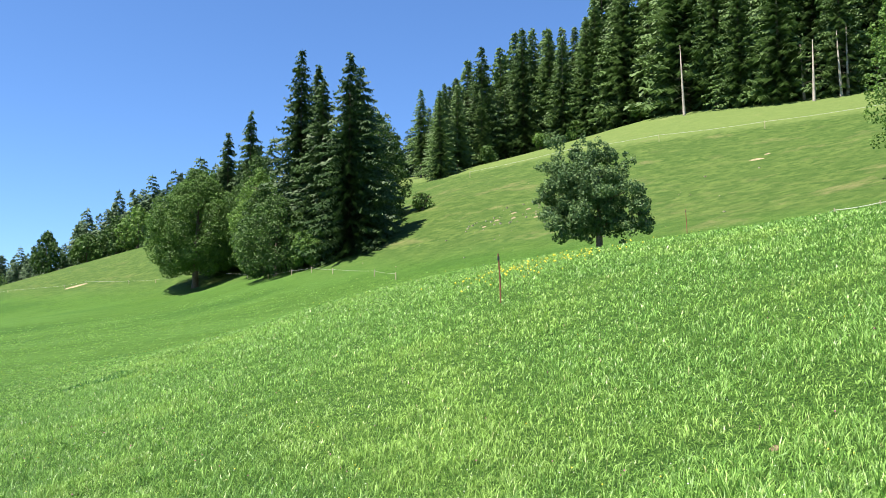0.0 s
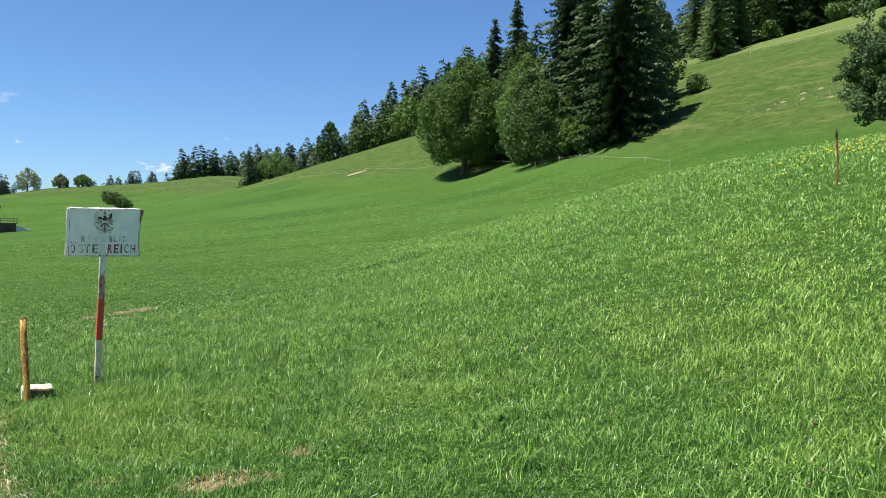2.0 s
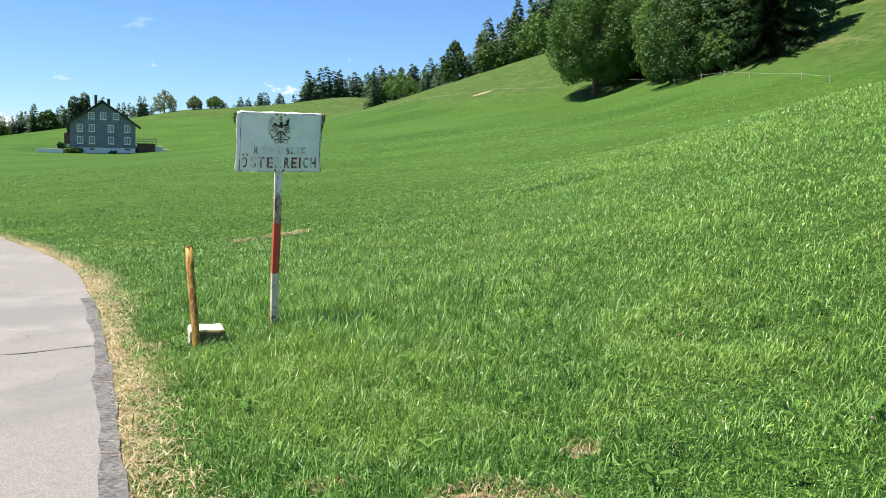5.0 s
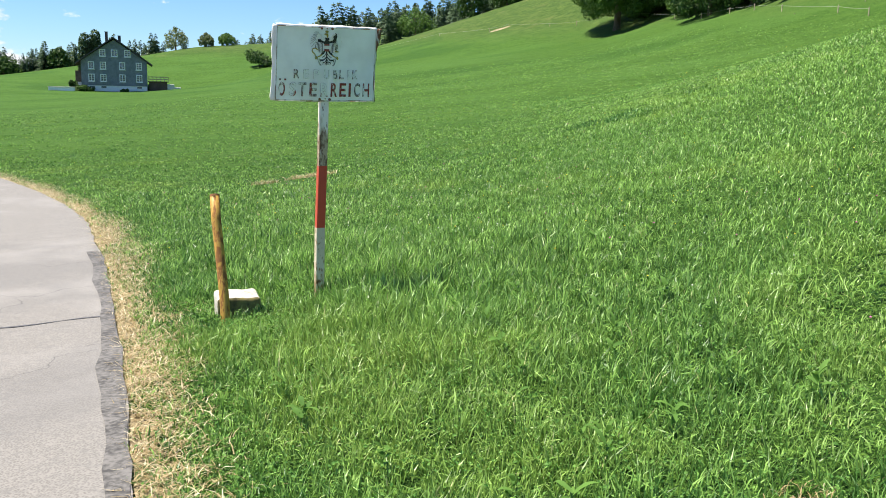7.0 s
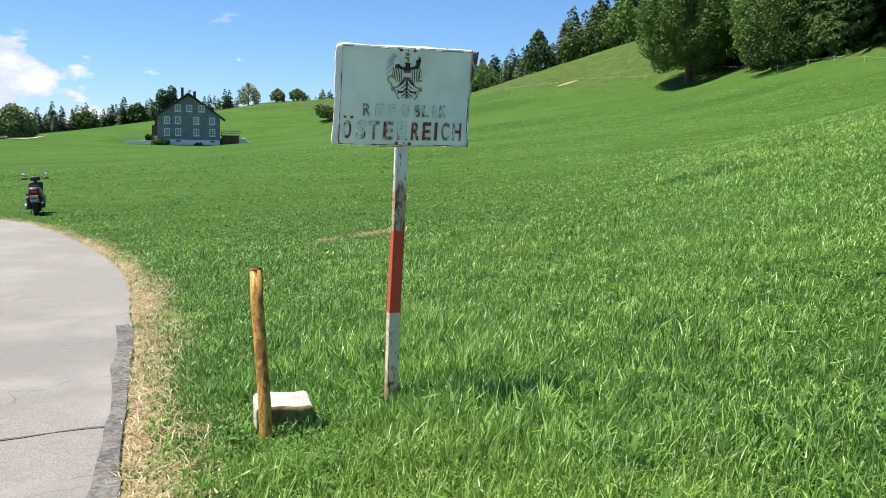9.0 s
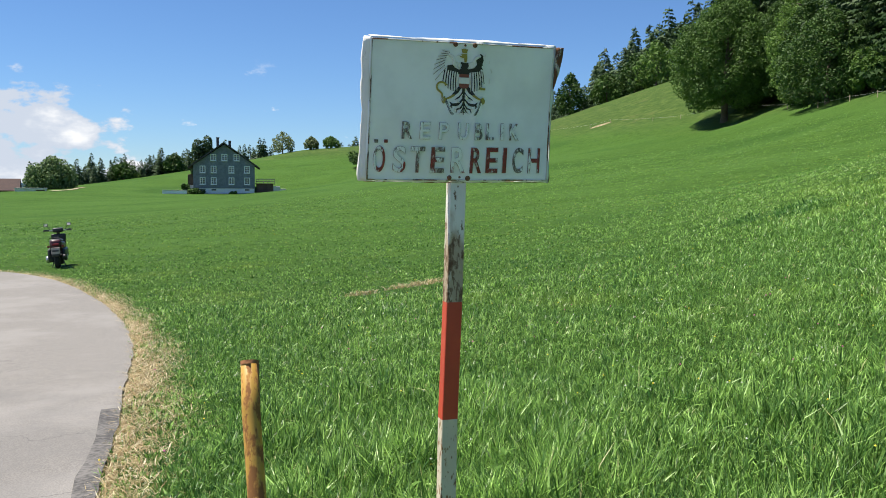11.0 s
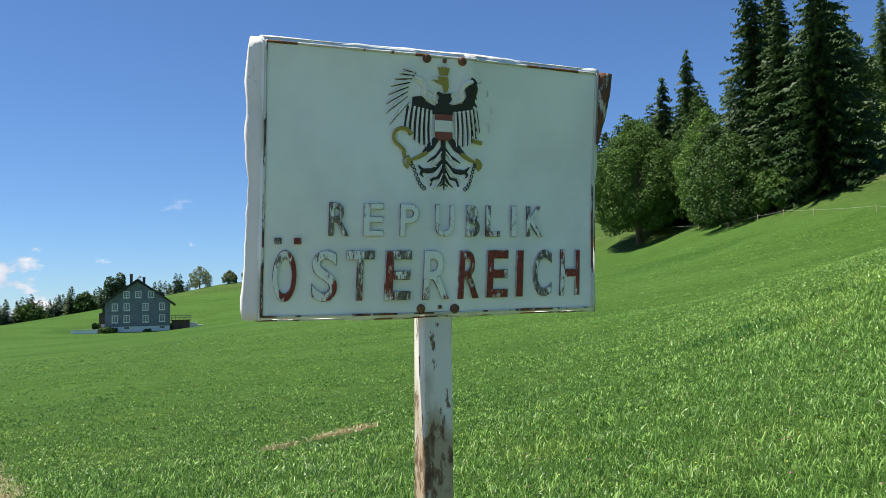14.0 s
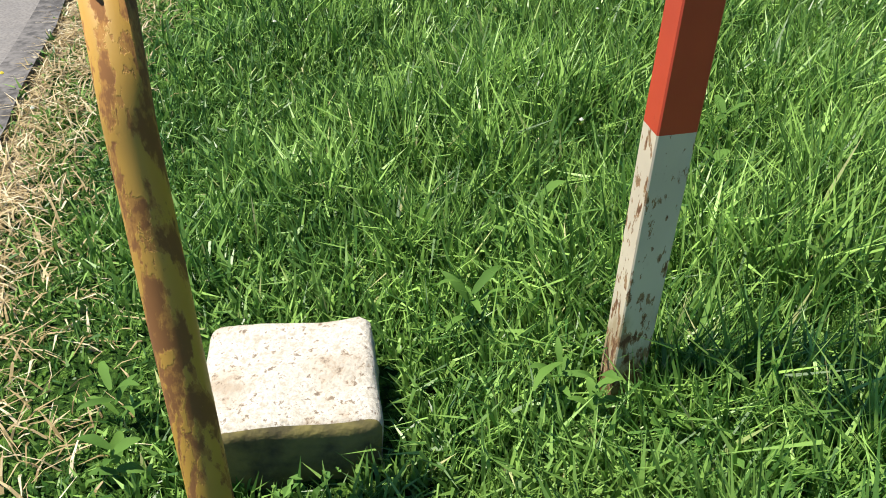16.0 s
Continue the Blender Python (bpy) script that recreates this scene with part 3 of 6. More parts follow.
def spruce_mesh(height, radius, seed, step=0.55, arms=9, sprays=9, start=0.06, size=0.5, thin=0.0, ragged=0.3):
    """Whorls of sagging branches, each a row of hanging needle sprays on both sides."""
    rng = np.random.default_rng(seed)
    V, F = [], []
    z = height * start
    n = 0
    while z < height * 0.985:
        t = z / height
        prof = 1.22 * (1 - t) ** 0.82 * (0.6 + 0.4 * min(1, (t - start) / 0.10 + 0.3))
        count = max(3, int(arms * (0.45 + 0.55 * (1 - t))))
        for a in range(count):
            if rng.random() < thin * (1 - t):
                continue
            an = 2 * math.pi * (a + rng.random() * 1.6) / count + n * 2.4
            L = radius * prof * (1 - ragged / 2 + ragged * rng.random()) + 0.12
            k = max(2, int(sprays * L / radius) + 1)
            u = (np.arange(k) + 0.6) / k
            rise = 0.30 * t - 0.16
            c, s = math.cos(an), math.sin(an)
            px = c * L * u
            py = s * L * u
            pz = z + rng.normal() * step * 0.22 + L * (rise * u - 0.52 * u ** 2 + 0.30 * u ** 4) + rng.normal(size=k) * 0.10
            for side in (-1, 1):
                w = size * (0.55 + 0.7 * rng.random(k)) * (1.2 - 0.65 * u) * (0.55 + 0.5 * (1 - t))
                ox, oy = -s * side, c * side
                base = np.stack([px, py, pz], 1)
                along = np.array([c, s, 0.0])
                fwd = w * (0.2 + 0.9 * rng.random(k))
                out = np.stack([ox * w * 0.85 + c * fwd, oy * w * 0.85 + s * fwd, -w * (0.25 + 1.0 * rng.random(k))], 1)
                p0 = base - along * (w * 0.45)[:, None]
                p1 = base + along * (w * 0.55)[:, None] + np.array([0, 0, 0.06])
                tri = np.stack([p0, p1, base + out], 1).reshape(-1, 3)
                V.append(tri)
        z += step * (0.75 + 0.5 * rng.random()) * (1.0 - 0.35 * t)
        n += 1
    V = np.concatenate(V)
    # leading shoot
    tip = []
    for a in range(6):
        an = a * 1.05
        tip += [(math.cos(an) * 0.20, math.sin(an) * 0.20, height * 0.93), (math.cos(an + 1) * 0.16, math.sin(an + 1) * 0.16, height * 0.935), (0, 0, height)]
    V = np.concatenate([V, np.array(tip)])
    return V, np.arange(len(V)).reshape(-1, 3)


def trunk_mesh(height, radius, top=0.96, sides=7):
    return tube([(0, 0, -0.4), (0, 0, height * 0.03), (0, 0, height * 0.5), (0, 0, height * top)], [radius * 1.25, radius, radius * 0.6, 0.02], sides)


def make_spruce(label, height, radius, seed, mat="spruce", group="", bark="bark", trunk=0.28, **kw):
    t = thing("spruce", pose(0, 0, 0), label, "spruce", group)
    part("trunk", trunk_mesh(height, trunk), M[bark], t, smooth=True)
    V, F = spruce_mesh(height, radius, seed, **kw)
    part("crown", mesh_np("crown", V, F, M[mat]), None, t)
    return t


def place(t, x, y, s=1.0, turn=0.0, sink=0.2):
    t.matrix_world = pose(x, y, gz(x, y) - sink, 0, 0, turn) @ Matrix.Diagonal((s, s, s, 1))
    return t


def copy_at(t, x, y, s=1.0, turn=0.0, sink=0.2, wide=1.0):
    c = copy_thing(t, pose(x, y, gz(x, y) - sink, 0, 0, turn))
    c.scale = (s * wide, s * wide, s)
    return c


# the lone maple and the wood behind it
broadleaf("maple_tree", "round dark green maple alone in the meadow below the wood", "tree", 24.8, 120.5, 17.0, 13.8, 2.8, "maple", 11, 84000, 0.24, 0.45, 84, lump=0.80)

CLUMP = "trees of the small wood"
for args in ((29.4, 99, 11.5, 7.0, 0.6, "broad", 21), (28.6, 89.5, 9.2, 9.6, 0.4, "broad", 22), (31.6, 85.0, 4.8, 4.8, 0.3, "light_leaf", 23),
             (31.6, 112, 16.5, 8.5, 1.5, "broad", 25), (30.0, 136, 14, 8, 1.0, "light_leaf", 26), (30.2, 104, 14.0, 8.0, 1.0, "light_leaf", 27), (31.0, 131, 15.5, 8, 2, "broad", 28),
             (44.0, 96, 15, 8, 0.5, "broad", 29)):
    x, y, h, w, b, m, sd = args
    broadleaf("broadleaf_tree", "dense leafy tree at the edge of the small wood", "tree", x, y, h, w, b, m, sd, 19000, 0.23, 0.22, 40, CLUMP, lump=0.8)
for x, y, h, r, sd in ((32.0, 91.5, 27.4, 4.6, 31), (35.2, 82.6, 24.2, 4.7, 32), (37.2, 84.5, 22.2, 4.9, 33), (35.0, 94, 25, 4.4, 34), (32.6, 121, 24.5, 3.9, 35), (30.2, 126, 22, 3.9, 36),
                       (38.8, 90, 18, 4.4, 37), (33.4, 87.0, 22, 4.6, 38), (42.0, 100, 21, 4.6, 39), (45.5, 104, 18, 4.6, 40)):
    place(make_spruce("tall dark spruce with sagging branches in the small wood", h, r, sd, group=CLUMP, step=0.66, arms=12, sprays=22, size=0.66, start=0.03, ragged=0.6), x, y, 1, sd * 40)

# the forest on the slope
FOREST = "spruces of the slope forest"
protos = []
for i in range(7):
    h = (27, 25, 29, 23, 26, 24, 26)[i]
    protos.append(make_spruce("tall spruce in the forest on the slope", h, (5.0, 4.6, 5.2, 4.4, 4.8, 5.0, 4.8)[i], 60 + i, "spruce_wood", FOREST, bark=("bark", "pale_bark")[i % 2],
                              step=0.62 if i < 5 else 0.8, arms=11, sprays=10 if i < 5 else 5, size=0.95 if i < 5 else 1.4, start=(0.04, 0.10, 0.20, 0.03, 0.32, 0.02, 0.05)[i], thin=0.10, ragged=0.45))
rng = random.Random(8)
FRONT = [(67, 130), (76.5, 136), (85, 138), (93, 135), (99, 128), (103, 120), (107, 110), (110, 101), (113, 91.5), (119, 82), (127, 70), (137, 50), (142, 25)]
front = smooth_line(FRONT, 4.2)
made = 0
for k, (fx, fy) in enumerate(front):
    d = front[min(k + 1, len(front) - 1)] - front[max(k - 1, 0)]
    d = d / np.linalg.norm(d)
    out = np.array([fx, fy]) - np.array([2.0, -10.0])
    out = out / np.linalg.norm(out)
    g = 0.62 + 0.70 * min(1, k / (0.34 * len(front)))
    for row in range(4):
        x = fx + out[0] * (row * 5.5 + rng.uniform(-3, 3)) + d[0] * rng.uniform(-3.0, 3.0)
        y = fy + out[1] * (row * 5.5 + rng.uniform(-3, 3)) + d[1] * rng.uniform(-3.0, 3.0)
        s = g * rng.uniform(0.66, 1.18)
        pr = protos[(k * 3 + row * 2 + rng.randrange(2)) % 5] if row < 2 else protos[5 + rng.randrange(2)]
        if made < 7:
            place(protos[made], x, y, g, 40 * k)
        else:
            copy_at(pr, x, y, s, rng.uniform(0, 360), wide=rng.uniform(0.9, 1.2))
        made += 1
for x, y, h, w, m, sd in ((92, 132, 4, 4.5, "light_leaf", 81), (103.5, 116, 5, 5, "light_leaf", 82), (109, 98, 6, 6, "broad", 83), (112, 90, 3, 4, "light_leaf", 84), (80, 132, 4, 4, "broad", 85), (97, 127, 3.5, 4, "light_leaf", 86)):
    bush("bush", "light green shrub along the forest edge", x, y, w, h, m, sd, 1200, 0.35, "shrubs along the forest edge")
for x, y, sd in ((113.5, 87.0, 1), (110.6, 82.6, 2), (114.4, 80.7, 3), (116, 80.8, 4), (101.8, 101.8, 5), (119.5, 81.8, 6)):
    t = thing("tree_trunk", pose(x, y, gz(x, y) - 0.2, 0, 2 * (-1) ** sd, 0), "bare pale spruce trunk at the forest edge", "tree", "bare trunks")
    part("trunk", trunk_mesh(8.5 + 0.8 * sd, 0.26, 1.0), M["pale_bark"], t, smooth=True)
    b = bmesh.new()
    for j in range(14):
        an, z = j * 2.4, 3 + j * 0.42
        tube([(0, 0, z), (math.cos(an) * 0.9, math.sin(an) * 0.9, z - 0.15), (math.cos(an) * 1.5, math.sin(an) * 1.5, z - 0.5)], [0.03, 0.02, 0.008], 4, True, b)
    part("dead_branches", b, M["bark"], t)

# distant spruces on the skyline, too many to count
FAR = [spruce_mesh((20, 17, 22)[i], (5.0, 5.0, 5.2)[i], 90 + i, step=1.15, arms=8, sprays=5, size=1.5, start=0.02) for i in range(3)]
far_v, far_f = [], []


def far_spruce(x, y, s, turn, wide, kind):
    V, F = FAR[kind]
    c, q = math.cos(turn) * s * wide, math.sin(turn) * s * wide
    far_f.append(F + sum(len(v) for v in far_v))
    far_v.append(np.stack([x + V[:, 0] * c - V[:, 1] * q, y + V[:, 0] * q + V[:, 1] * c, gz(x, y) - 0.6 + V[:, 2] * s], 1))


def far_row(line, step, depth, lo, hi, seed):
    rr = random.Random(seed)
    for x, y in smooth_line(line, step):
        for q in range(depth):
            px, py = x + rr.uniform(-3, 3) + q * 6 * x / math.hypot(x, y), y + rr.uniform(-3, 3) + q * 6 * y / math.hypot(x, y)
            far_spruce(px, py, rr.uniform(lo, hi), rr.uniform(0, 6.28), rr.uniform(1.0, 1.35), rr.randrange(3))


far_row([(100, 186), (93, 190), (86, 194), (76, 200), (66, 204)], 4.0, 3, 0.62, 0.95, 4)
far_row([(56, 200), (40, 202), (30, 208), (20, 222), (14, 230)], 2.8, 3, 0.62, 0.90, 5)
far_row([(13, 222), (7, 232), (1, 240)], 2.4, 3, 0.30, 0.52, 15)
far_row([(2, 322), (-12, 326), (-24, 329), (-37, 329), (-46, 328)], 2.0, 4, 0.80, 1.02, 6)
far_row([(-46, 328), (-56, 326), (-66, 324), (-74, 322)], 2.2, 4, 0.50, 0.66, 16)
far_row([(-92, 282), (-108, 262), (-120, 246), (-130, 232), (-138, 222)], 1.9, 3, 0.24, 0.46, 7)
for x, y, k in ((31, 206, 0.8), (22, 222, 0.8), (36, 210, 0.8), (-13.0, 205, 0.46), (-11.4, 206, 0.42)):
    far_spruce(x, y, k, k * 40, 1.1, int(x) % 3)
tagged(new("far_spruces", mesh_np("far_spruces", np.concatenate(far_v), np.concatenate(far_f), M["spruce_far"])), "dark spruce woods along the skyline", "woods", kind="stuff")
for x, y, h, w, m, sd in ((-112, 252, 5.5, 8, "broad", 92), (-122, 240, 5.0, 8, "maple", 93)):
    broadleaf("broadleaf_tree", "dark leafy tree among the skyline spruces", "tree", x, y, h, w, 0.3, m, sd, 2200, 0.6, 0.22, 16, "trees behind the farmhouse")
for x, y, h, w, m, sd in ((24, 190, 9, 9, "light_leaf", 87), (20, 196, 8, 9, "broad", 88), (6, 198, 9, 7, "broad", 89), (14, 196, 6, 8, "broad", 90)):
    broadleaf("broadleaf_tree", "leafy tree in front of the skyline spruces", "tree", x, y, h, w, 0.3, m, sd, 3000, 0.55, 0.22, 18, "trees on the knoll")

def pear_crown():
    """Leafy lobes of a lopsided old fruit tree, each broken into smaller clumps."""
    rr = random.Random(43)
    lobes = ((-0.8, 4.0, 2.1), (-1.8, 5.4, 1.8), (1.2, 4.2, 1.6), (-2.0, 7.2, 1.5), (-3.1, 5.4, 1.4), (-2.9, 3.4, 1.3), (-2.5, 1.9, 0.9), (-1.0, 5.0, 1.9), (0.0, 3.6, 1.5), (0.9, 5.5, 1.3), (1.7, 3.9, 1.3), (3.0, 4.1, 1.0), (2.9, 2.4, 0.8), (1.3, 6.4, 1.0), (-0.8, 6.6, 1.3), (-2.3, 2.5, 1.2), (-1.5, 2.3, 1.1), (0.9, 2.7, 1.2), (2.0, 2.6, 1.1), (-0.3, 2.5, 1.0), (0.6, 6.9, 0.9), (-3.2, 4.3, 1.1))
    out = []
    for u, z, r in lobes:
        v = rr.uniform(-0.9, 0.9)
        for _ in range(14):
            a, e, q = rr.uniform(0, 6.283), rr.uniform(-1, 1), r * rr.uniform(0.2, 1.15)
            uu, vv = u + q * math.cos(a), v + q * math.sin(a) * 1.4
            out.append((0.81 * uu + 0.586 * vv, -0.586 * uu + 0.81 * vv, max(1.0, 1.13 * z + q * e), r * rr.uniform(0.24, 0.52), r * rr.uniform(0.22, 0.46)))
    return out


broadleaf("pear_tree", "small gnarled pear tree standing on the pasture", "tree", 38.7, 39.5, 8.4, 7.4, 1.0, "pear", 43, 42000, 0.17, 0.26, 15, lop=0.05, shape=pear_crown())
bush("bush", "low round bush on the pasture beside the wood", 48.2, 91.2, 3.6, 3.0, "maple", 51)
broadleaf("linden_tree", "broad lime tree beside the farm buildings", "tree", -117.7, 195.4, 7.2, 11.6, 0.3, "pear", 71, 7000, 0.55, 0.4, 24)
bush("bush", "low wide bush in the field behind the sign", -46.5, 219, 9.0, 4.8, "broad", 72, 2200, 0.5)
for x, y, h, w, m, sd in ((-82, 266, 6.6, 7.4, "pale_leaf", 73), (-73, 267, 4.0, 4.8, "pale_leaf", 74), (-67, 268, 3.6, 5.4, "light_leaf", 75), (-7.0, 206, 6.2, 9.0, "light_leaf", 76)):
    broadleaf("broadleaf_tree", "lone rounded tree on the crest of the knoll", "tree", x, y, h, w, 0.5, m, sd, 2600, 0.42, 0.22, 22, "trees on the knoll", lump=0.75)
# a birch that stands beside the pasture
broadleaf("birch_tree", "slender light green birch with hanging twigs", "tree", 62.6, 32.0, 18, 6.5, 1.0, "light_leaf", 42, 9000, 0.22, 0.14, 30, bark="pale_bark")

# ---------------------------------------------------------------- the sign
SIGN = (0.0, 0.0)
M["panel"] = worn_paint("pale_enamel", (0.90, 0.94, 0.935), (0.16, 0.07, 0.035), (0.40, 0.42, 0.39), 0.735, 0.30)
M["rim"] = worn_paint("white_rim", (0.80, 0.79, 0.74), (0.30, 0.12, 0.05), (0.10, 0.075, 0.06), 0.62, 0.5, 0.7)
M["rim_rust"] = worn_paint("peeling_rim", (0.66, 0.66, 0.60), (0.20, 0.085, 0.035), (0.06, 0.045, 0.035), 0.5, 0.6, 0.8)
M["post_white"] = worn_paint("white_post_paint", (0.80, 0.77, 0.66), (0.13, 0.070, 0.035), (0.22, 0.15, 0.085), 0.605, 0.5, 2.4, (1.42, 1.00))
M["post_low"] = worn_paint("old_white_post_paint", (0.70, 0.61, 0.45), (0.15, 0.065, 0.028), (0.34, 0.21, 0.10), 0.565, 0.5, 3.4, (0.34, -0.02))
M["post_red"] = worn_paint("red_post_paint", (0.56, 0.066, 0.028), (0.10, 0.025, 0.018), (0.34, 0.05, 0.025), 0.655, 0.42, 1.6)
M["bolt"] = speckled("rusty_bolt", (0.09, 0.04, 0.025), (0.22, 0.10, 0.05), 80, 0.8)
M["black"] = worn_paint("black_enamel", (0.022, 0.022, 0.026), (0.10, 0.06, 0.04), (0.32, 0.35, 0.34), 0.69, 0.4, 1.6)
M["gold"] = worn_paint("gold_enamel", (0.36, 0.30, 0.06), (0.14, 0.08, 0.03), (0.45, 0.47, 0.38), 0.66, 0.45, 1.6)
M["relief"] = worn_paint("pale_relief", (0.84, 0.86, 0.80), (0.25, 0.2, 0.15), (0.10, 0.10, 0.10), 0.66, 0.4, 1.4)
# worn letter sides, painted darker to stand in for relief shade
M["letter_edge_shade"] = worn_paint("letter_edge_shade", (0.47, 0.49, 0.46), (0.11, 0.06, 0.05), (0.15, 0.14, 0.13), 0.50, 0.5, 2.0)
M["red_enamel"] = worn_paint("red_enamel", (0.25, 0.07, 0.06), (0.10, 0.05, 0.04), (0.45, 0.40, 0.38), 0.62, 0.4, 1.6)


def letter_paint(red, dark, side=0.0, cx=0.0, w=0.05, low=0.0, z0=0.0, h=0.09):
    """A raised letter whose paint has mostly flaked: pale enamel, dark primer, red top coat.

    side and low say on which side, and how near the foot, the paint has stayed."""
    m = Mat("letter_paint", 0.45)
    co = m.scaled(1.5, 1, 0.55)
    f = m.math("ADD", m.math("MULTIPLY", m.noise(85, 6, 0.7, co), 0.6), m.math("MULTIPLY", m.noise(34, 3, 0.6, co, 0.4), 0.4))
    g = m.math("ADD", m.math("MULTIPLY", m.noise(70, 6, 0.7, co, 0.5), 0.45), m.math("MULTIPLY", m.noise(25, 3, 0.6, co, 0.4), 0.55))
    if side:
        bias = m.ramp(m.axis(0), cx - w / 2, cx + w / 2, -0.13 * side, 0.13 * side)
        g = m.math("ADD", g, bias)
    if low:
        g = m.math("ADD", g, m.ramp(m.axis(2), z0, z0 + h, 0.12 * low, -0.12 * low))
    chip = m.noise(160, 4, 0.7, co)
    c = m.mix(m.ramp(f, 1 - dark - 0.02, 1 - dark + 0.05), (0.79, 0.85, 0.82), m.mix(m.ramp(chip, 0.4, 0.6), (0.075, 0.07, 0.065), (0.24, 0.21, 0.19)))
    top = m.mix(m.ramp(chip, 0.38, 0.62), (0.30, 0.030, 0.032), (0.13, 0.028, 0.026))
    top = m.mix(m.ramp(f, 0.57, 0.63, 0.0, 0.8), top, (0.66, 0.60, 0.55))
    c = m.mix(m.ramp(g, 1 - red - 0.02, 1 - red + 0.05), c, top)
    m.color(c)
    return m.bump(g, 0.25, 0.001).m


sign = thing("border_sign", pose(0, 0, gz(0, 0)), "weathered pale enamel border sign on a red and white post", "sign")
ZB = gz(0, 0)
pu = Vector((0.906, 0.423, 0.006)).normalized()
pv = Vector((0.078, -0.150, 0.985))
pv = (pv - pu * pv.dot(pu)).normalized()
py = pv.cross(pu).normalized()
PC = Vector((0.051, -0.012, 1.540 - ZB))
PANEL = Matrix(((pu.x, py.x, pv.x, PC.x), (pu.y, py.y, pv.y, PC.y), (pu.z, py.z, pv.z, PC.z), (0, 0, 0, 1)))
PW, PH = 0.352, 0.246
XL, XR = -0.338, 0.356          # left and right edges of the flat sheet


def dent(x, z):
    """How far the dented sheet stands back at a place on the panel."""
    d = 0.10 * max(0.0, x - 0.045) * (0.6 + 0.5 * z / PH) + 0.035 * max(0.0, -x - 0.05)
    d += 0.004 * math.sin(7 * x + 3 * z) + 0.003 * math.sin(15 * z + 4 * x)
    return d - 0.005 * math.exp(-((x - 0.05) / 0.02) ** 2)


def panel_edge(s):
    """Small waves of the bent outline."""
    return 0.0025 * math.sin(19 * s) + 0.0015 * math.sin(47 * s + 1)


def build_panel():
    b = bmesh.new()
    nx, nz = 56, 40
    g = []
    for j in range(nz + 1):
        row = []
        for i in range(nx + 1):
            x, z = XL + (XR - XL) * i / nx, -PH + 2 * PH * j / nz
            e = min(XR - x, x - XL, PH - abs(z))
            bead = -0.0035 * math.exp(-((e - 0.008) / 0.004) ** 2)
            xx = x + (panel_edge(z + x) if i in (0, nx) else 0)
            zz = z + (panel_edge(x * 1.3 + z + 2) if j in (0, nz) else 0)
            row.append(b.verts.new((xx, dent(x, z) + bead, zz)))
        g.append(row)
    for j in range(nz):
        for i in range(nx):
            b.faces.new((g[j][i], g[j][i + 1], g[j + 1][i + 1], g[j + 1][i]))
    ob = part("panel", b, M["panel"], sign, smooth=True)
    ob.matrix_basis = PANEL
    so = ob.modifiers.new("sheet", "SOLIDIFY")
    so.thickness, so.offset = 0.0018, -1
    return ob


panel = build_panel()


def flange(name, p, q, out, back, mat, wave, label, seed, n=26):
    """The bent-back edge of the sheet, as a thin wavy strip."""
    rr = random.Random(seed)
    b = bmesh.new()
    A, B = [], []
    for k in range(n + 1):
        t = k / n
        x, z = p[0] + (q[0] - p[0]) * t, p[1] + (q[1] - p[1]) * t
        w = wave * (math.sin(9 * t + seed) + 0.6 * math.sin(23 * t) + rr.uniform(-0.5, 0.5))
        y = dent(x, z)
        ring = [b.verts.new((x, y, z)), b.verts.new((x + out[0] * 0.3, y + 0.004, z + out[1] * 0.3)),
                b.verts.new((x + out[0] * (1 + w), y + back * 0.55, z + out[1] * (1 + w))), b.verts.new((x + out[0] * (1 + 1.6 * w), y + back * (1 + w), z + out[1] * (1 + 1.6 * w)))]
        A.append(ring)
    for r0, r1 in zip(A, A[1:]):
        for k in range(3):
            b.faces.new((r0[k], r0[k + 1], r1[k + 1], r1[k]))
    bmesh.ops.recalc_face_normals(b, faces=b.faces)
    ob = part(name, b, mat, panel, label, True)
    s = ob.modifiers.new("sheet", "SOLIDIFY")
    s.thickness, s.offset = 0.002, 0
    return ob


flange("flange", (XL + 0.005, -PH), (XL + 0.005, PH), (-0.026, 0.0), 0.020, M["rim"], 0.06, "white bent-back edge of the sheet", 1)
flange("flange", (XR, -PH), (XR, PH), (0.007, 0.0), 0.03, M["rim_rust"], 0.55, "peeling rusty bent edge of the sheet", 2)
flange("flange", (XL, PH), (XR, PH), (0.0, 0.004), 0.03, M["rim"], 0.3, "white bent-back edge of the sheet", 3)
flange("flange", (XL, -PH), (XR, -PH), (0.0, -0.004), 0.03, M["rim_rust"], 0.3, "rusty bent edge of the sheet", 4)
# curled corner of the sheet
b = bmesh.new()
cur = [(0.0, -0.001), (0.016, -0.006), (0.032, 0.002), (0.037, 0.018), (0.024, 0.032)]
rows = []
for k in range(10):
    z = PH - 0.004 - k * 0.016
    f = 1.0 - 0.03 * k - 0.008 * k * k
    rows.append([b.verts.new((XR + x * f, dent(XR, z) + y * f, z + 0.004 * math.sin(k * 2 + 9 * y))) for x, y in cur])
for r0, r1 in zip(rows, rows[1:]):
    for k in range(4):
        b.faces.new((r0[k], r0[k + 1], r1[k + 1], r1[k]))
M["curl"] = worn_paint("rusty_curl", (0.50, 0.49, 0.44), (0.15, 0.065, 0.03), (0.07, 0.05, 0.04), 0.43, 0.6, 0.9)
c = part("curled_corner", b, M["curl"], panel, "rusty curled corner of the sheet", True)
s = c.modifiers.new("sheet", "SOLIDIFY")
s.thickness = 0.002
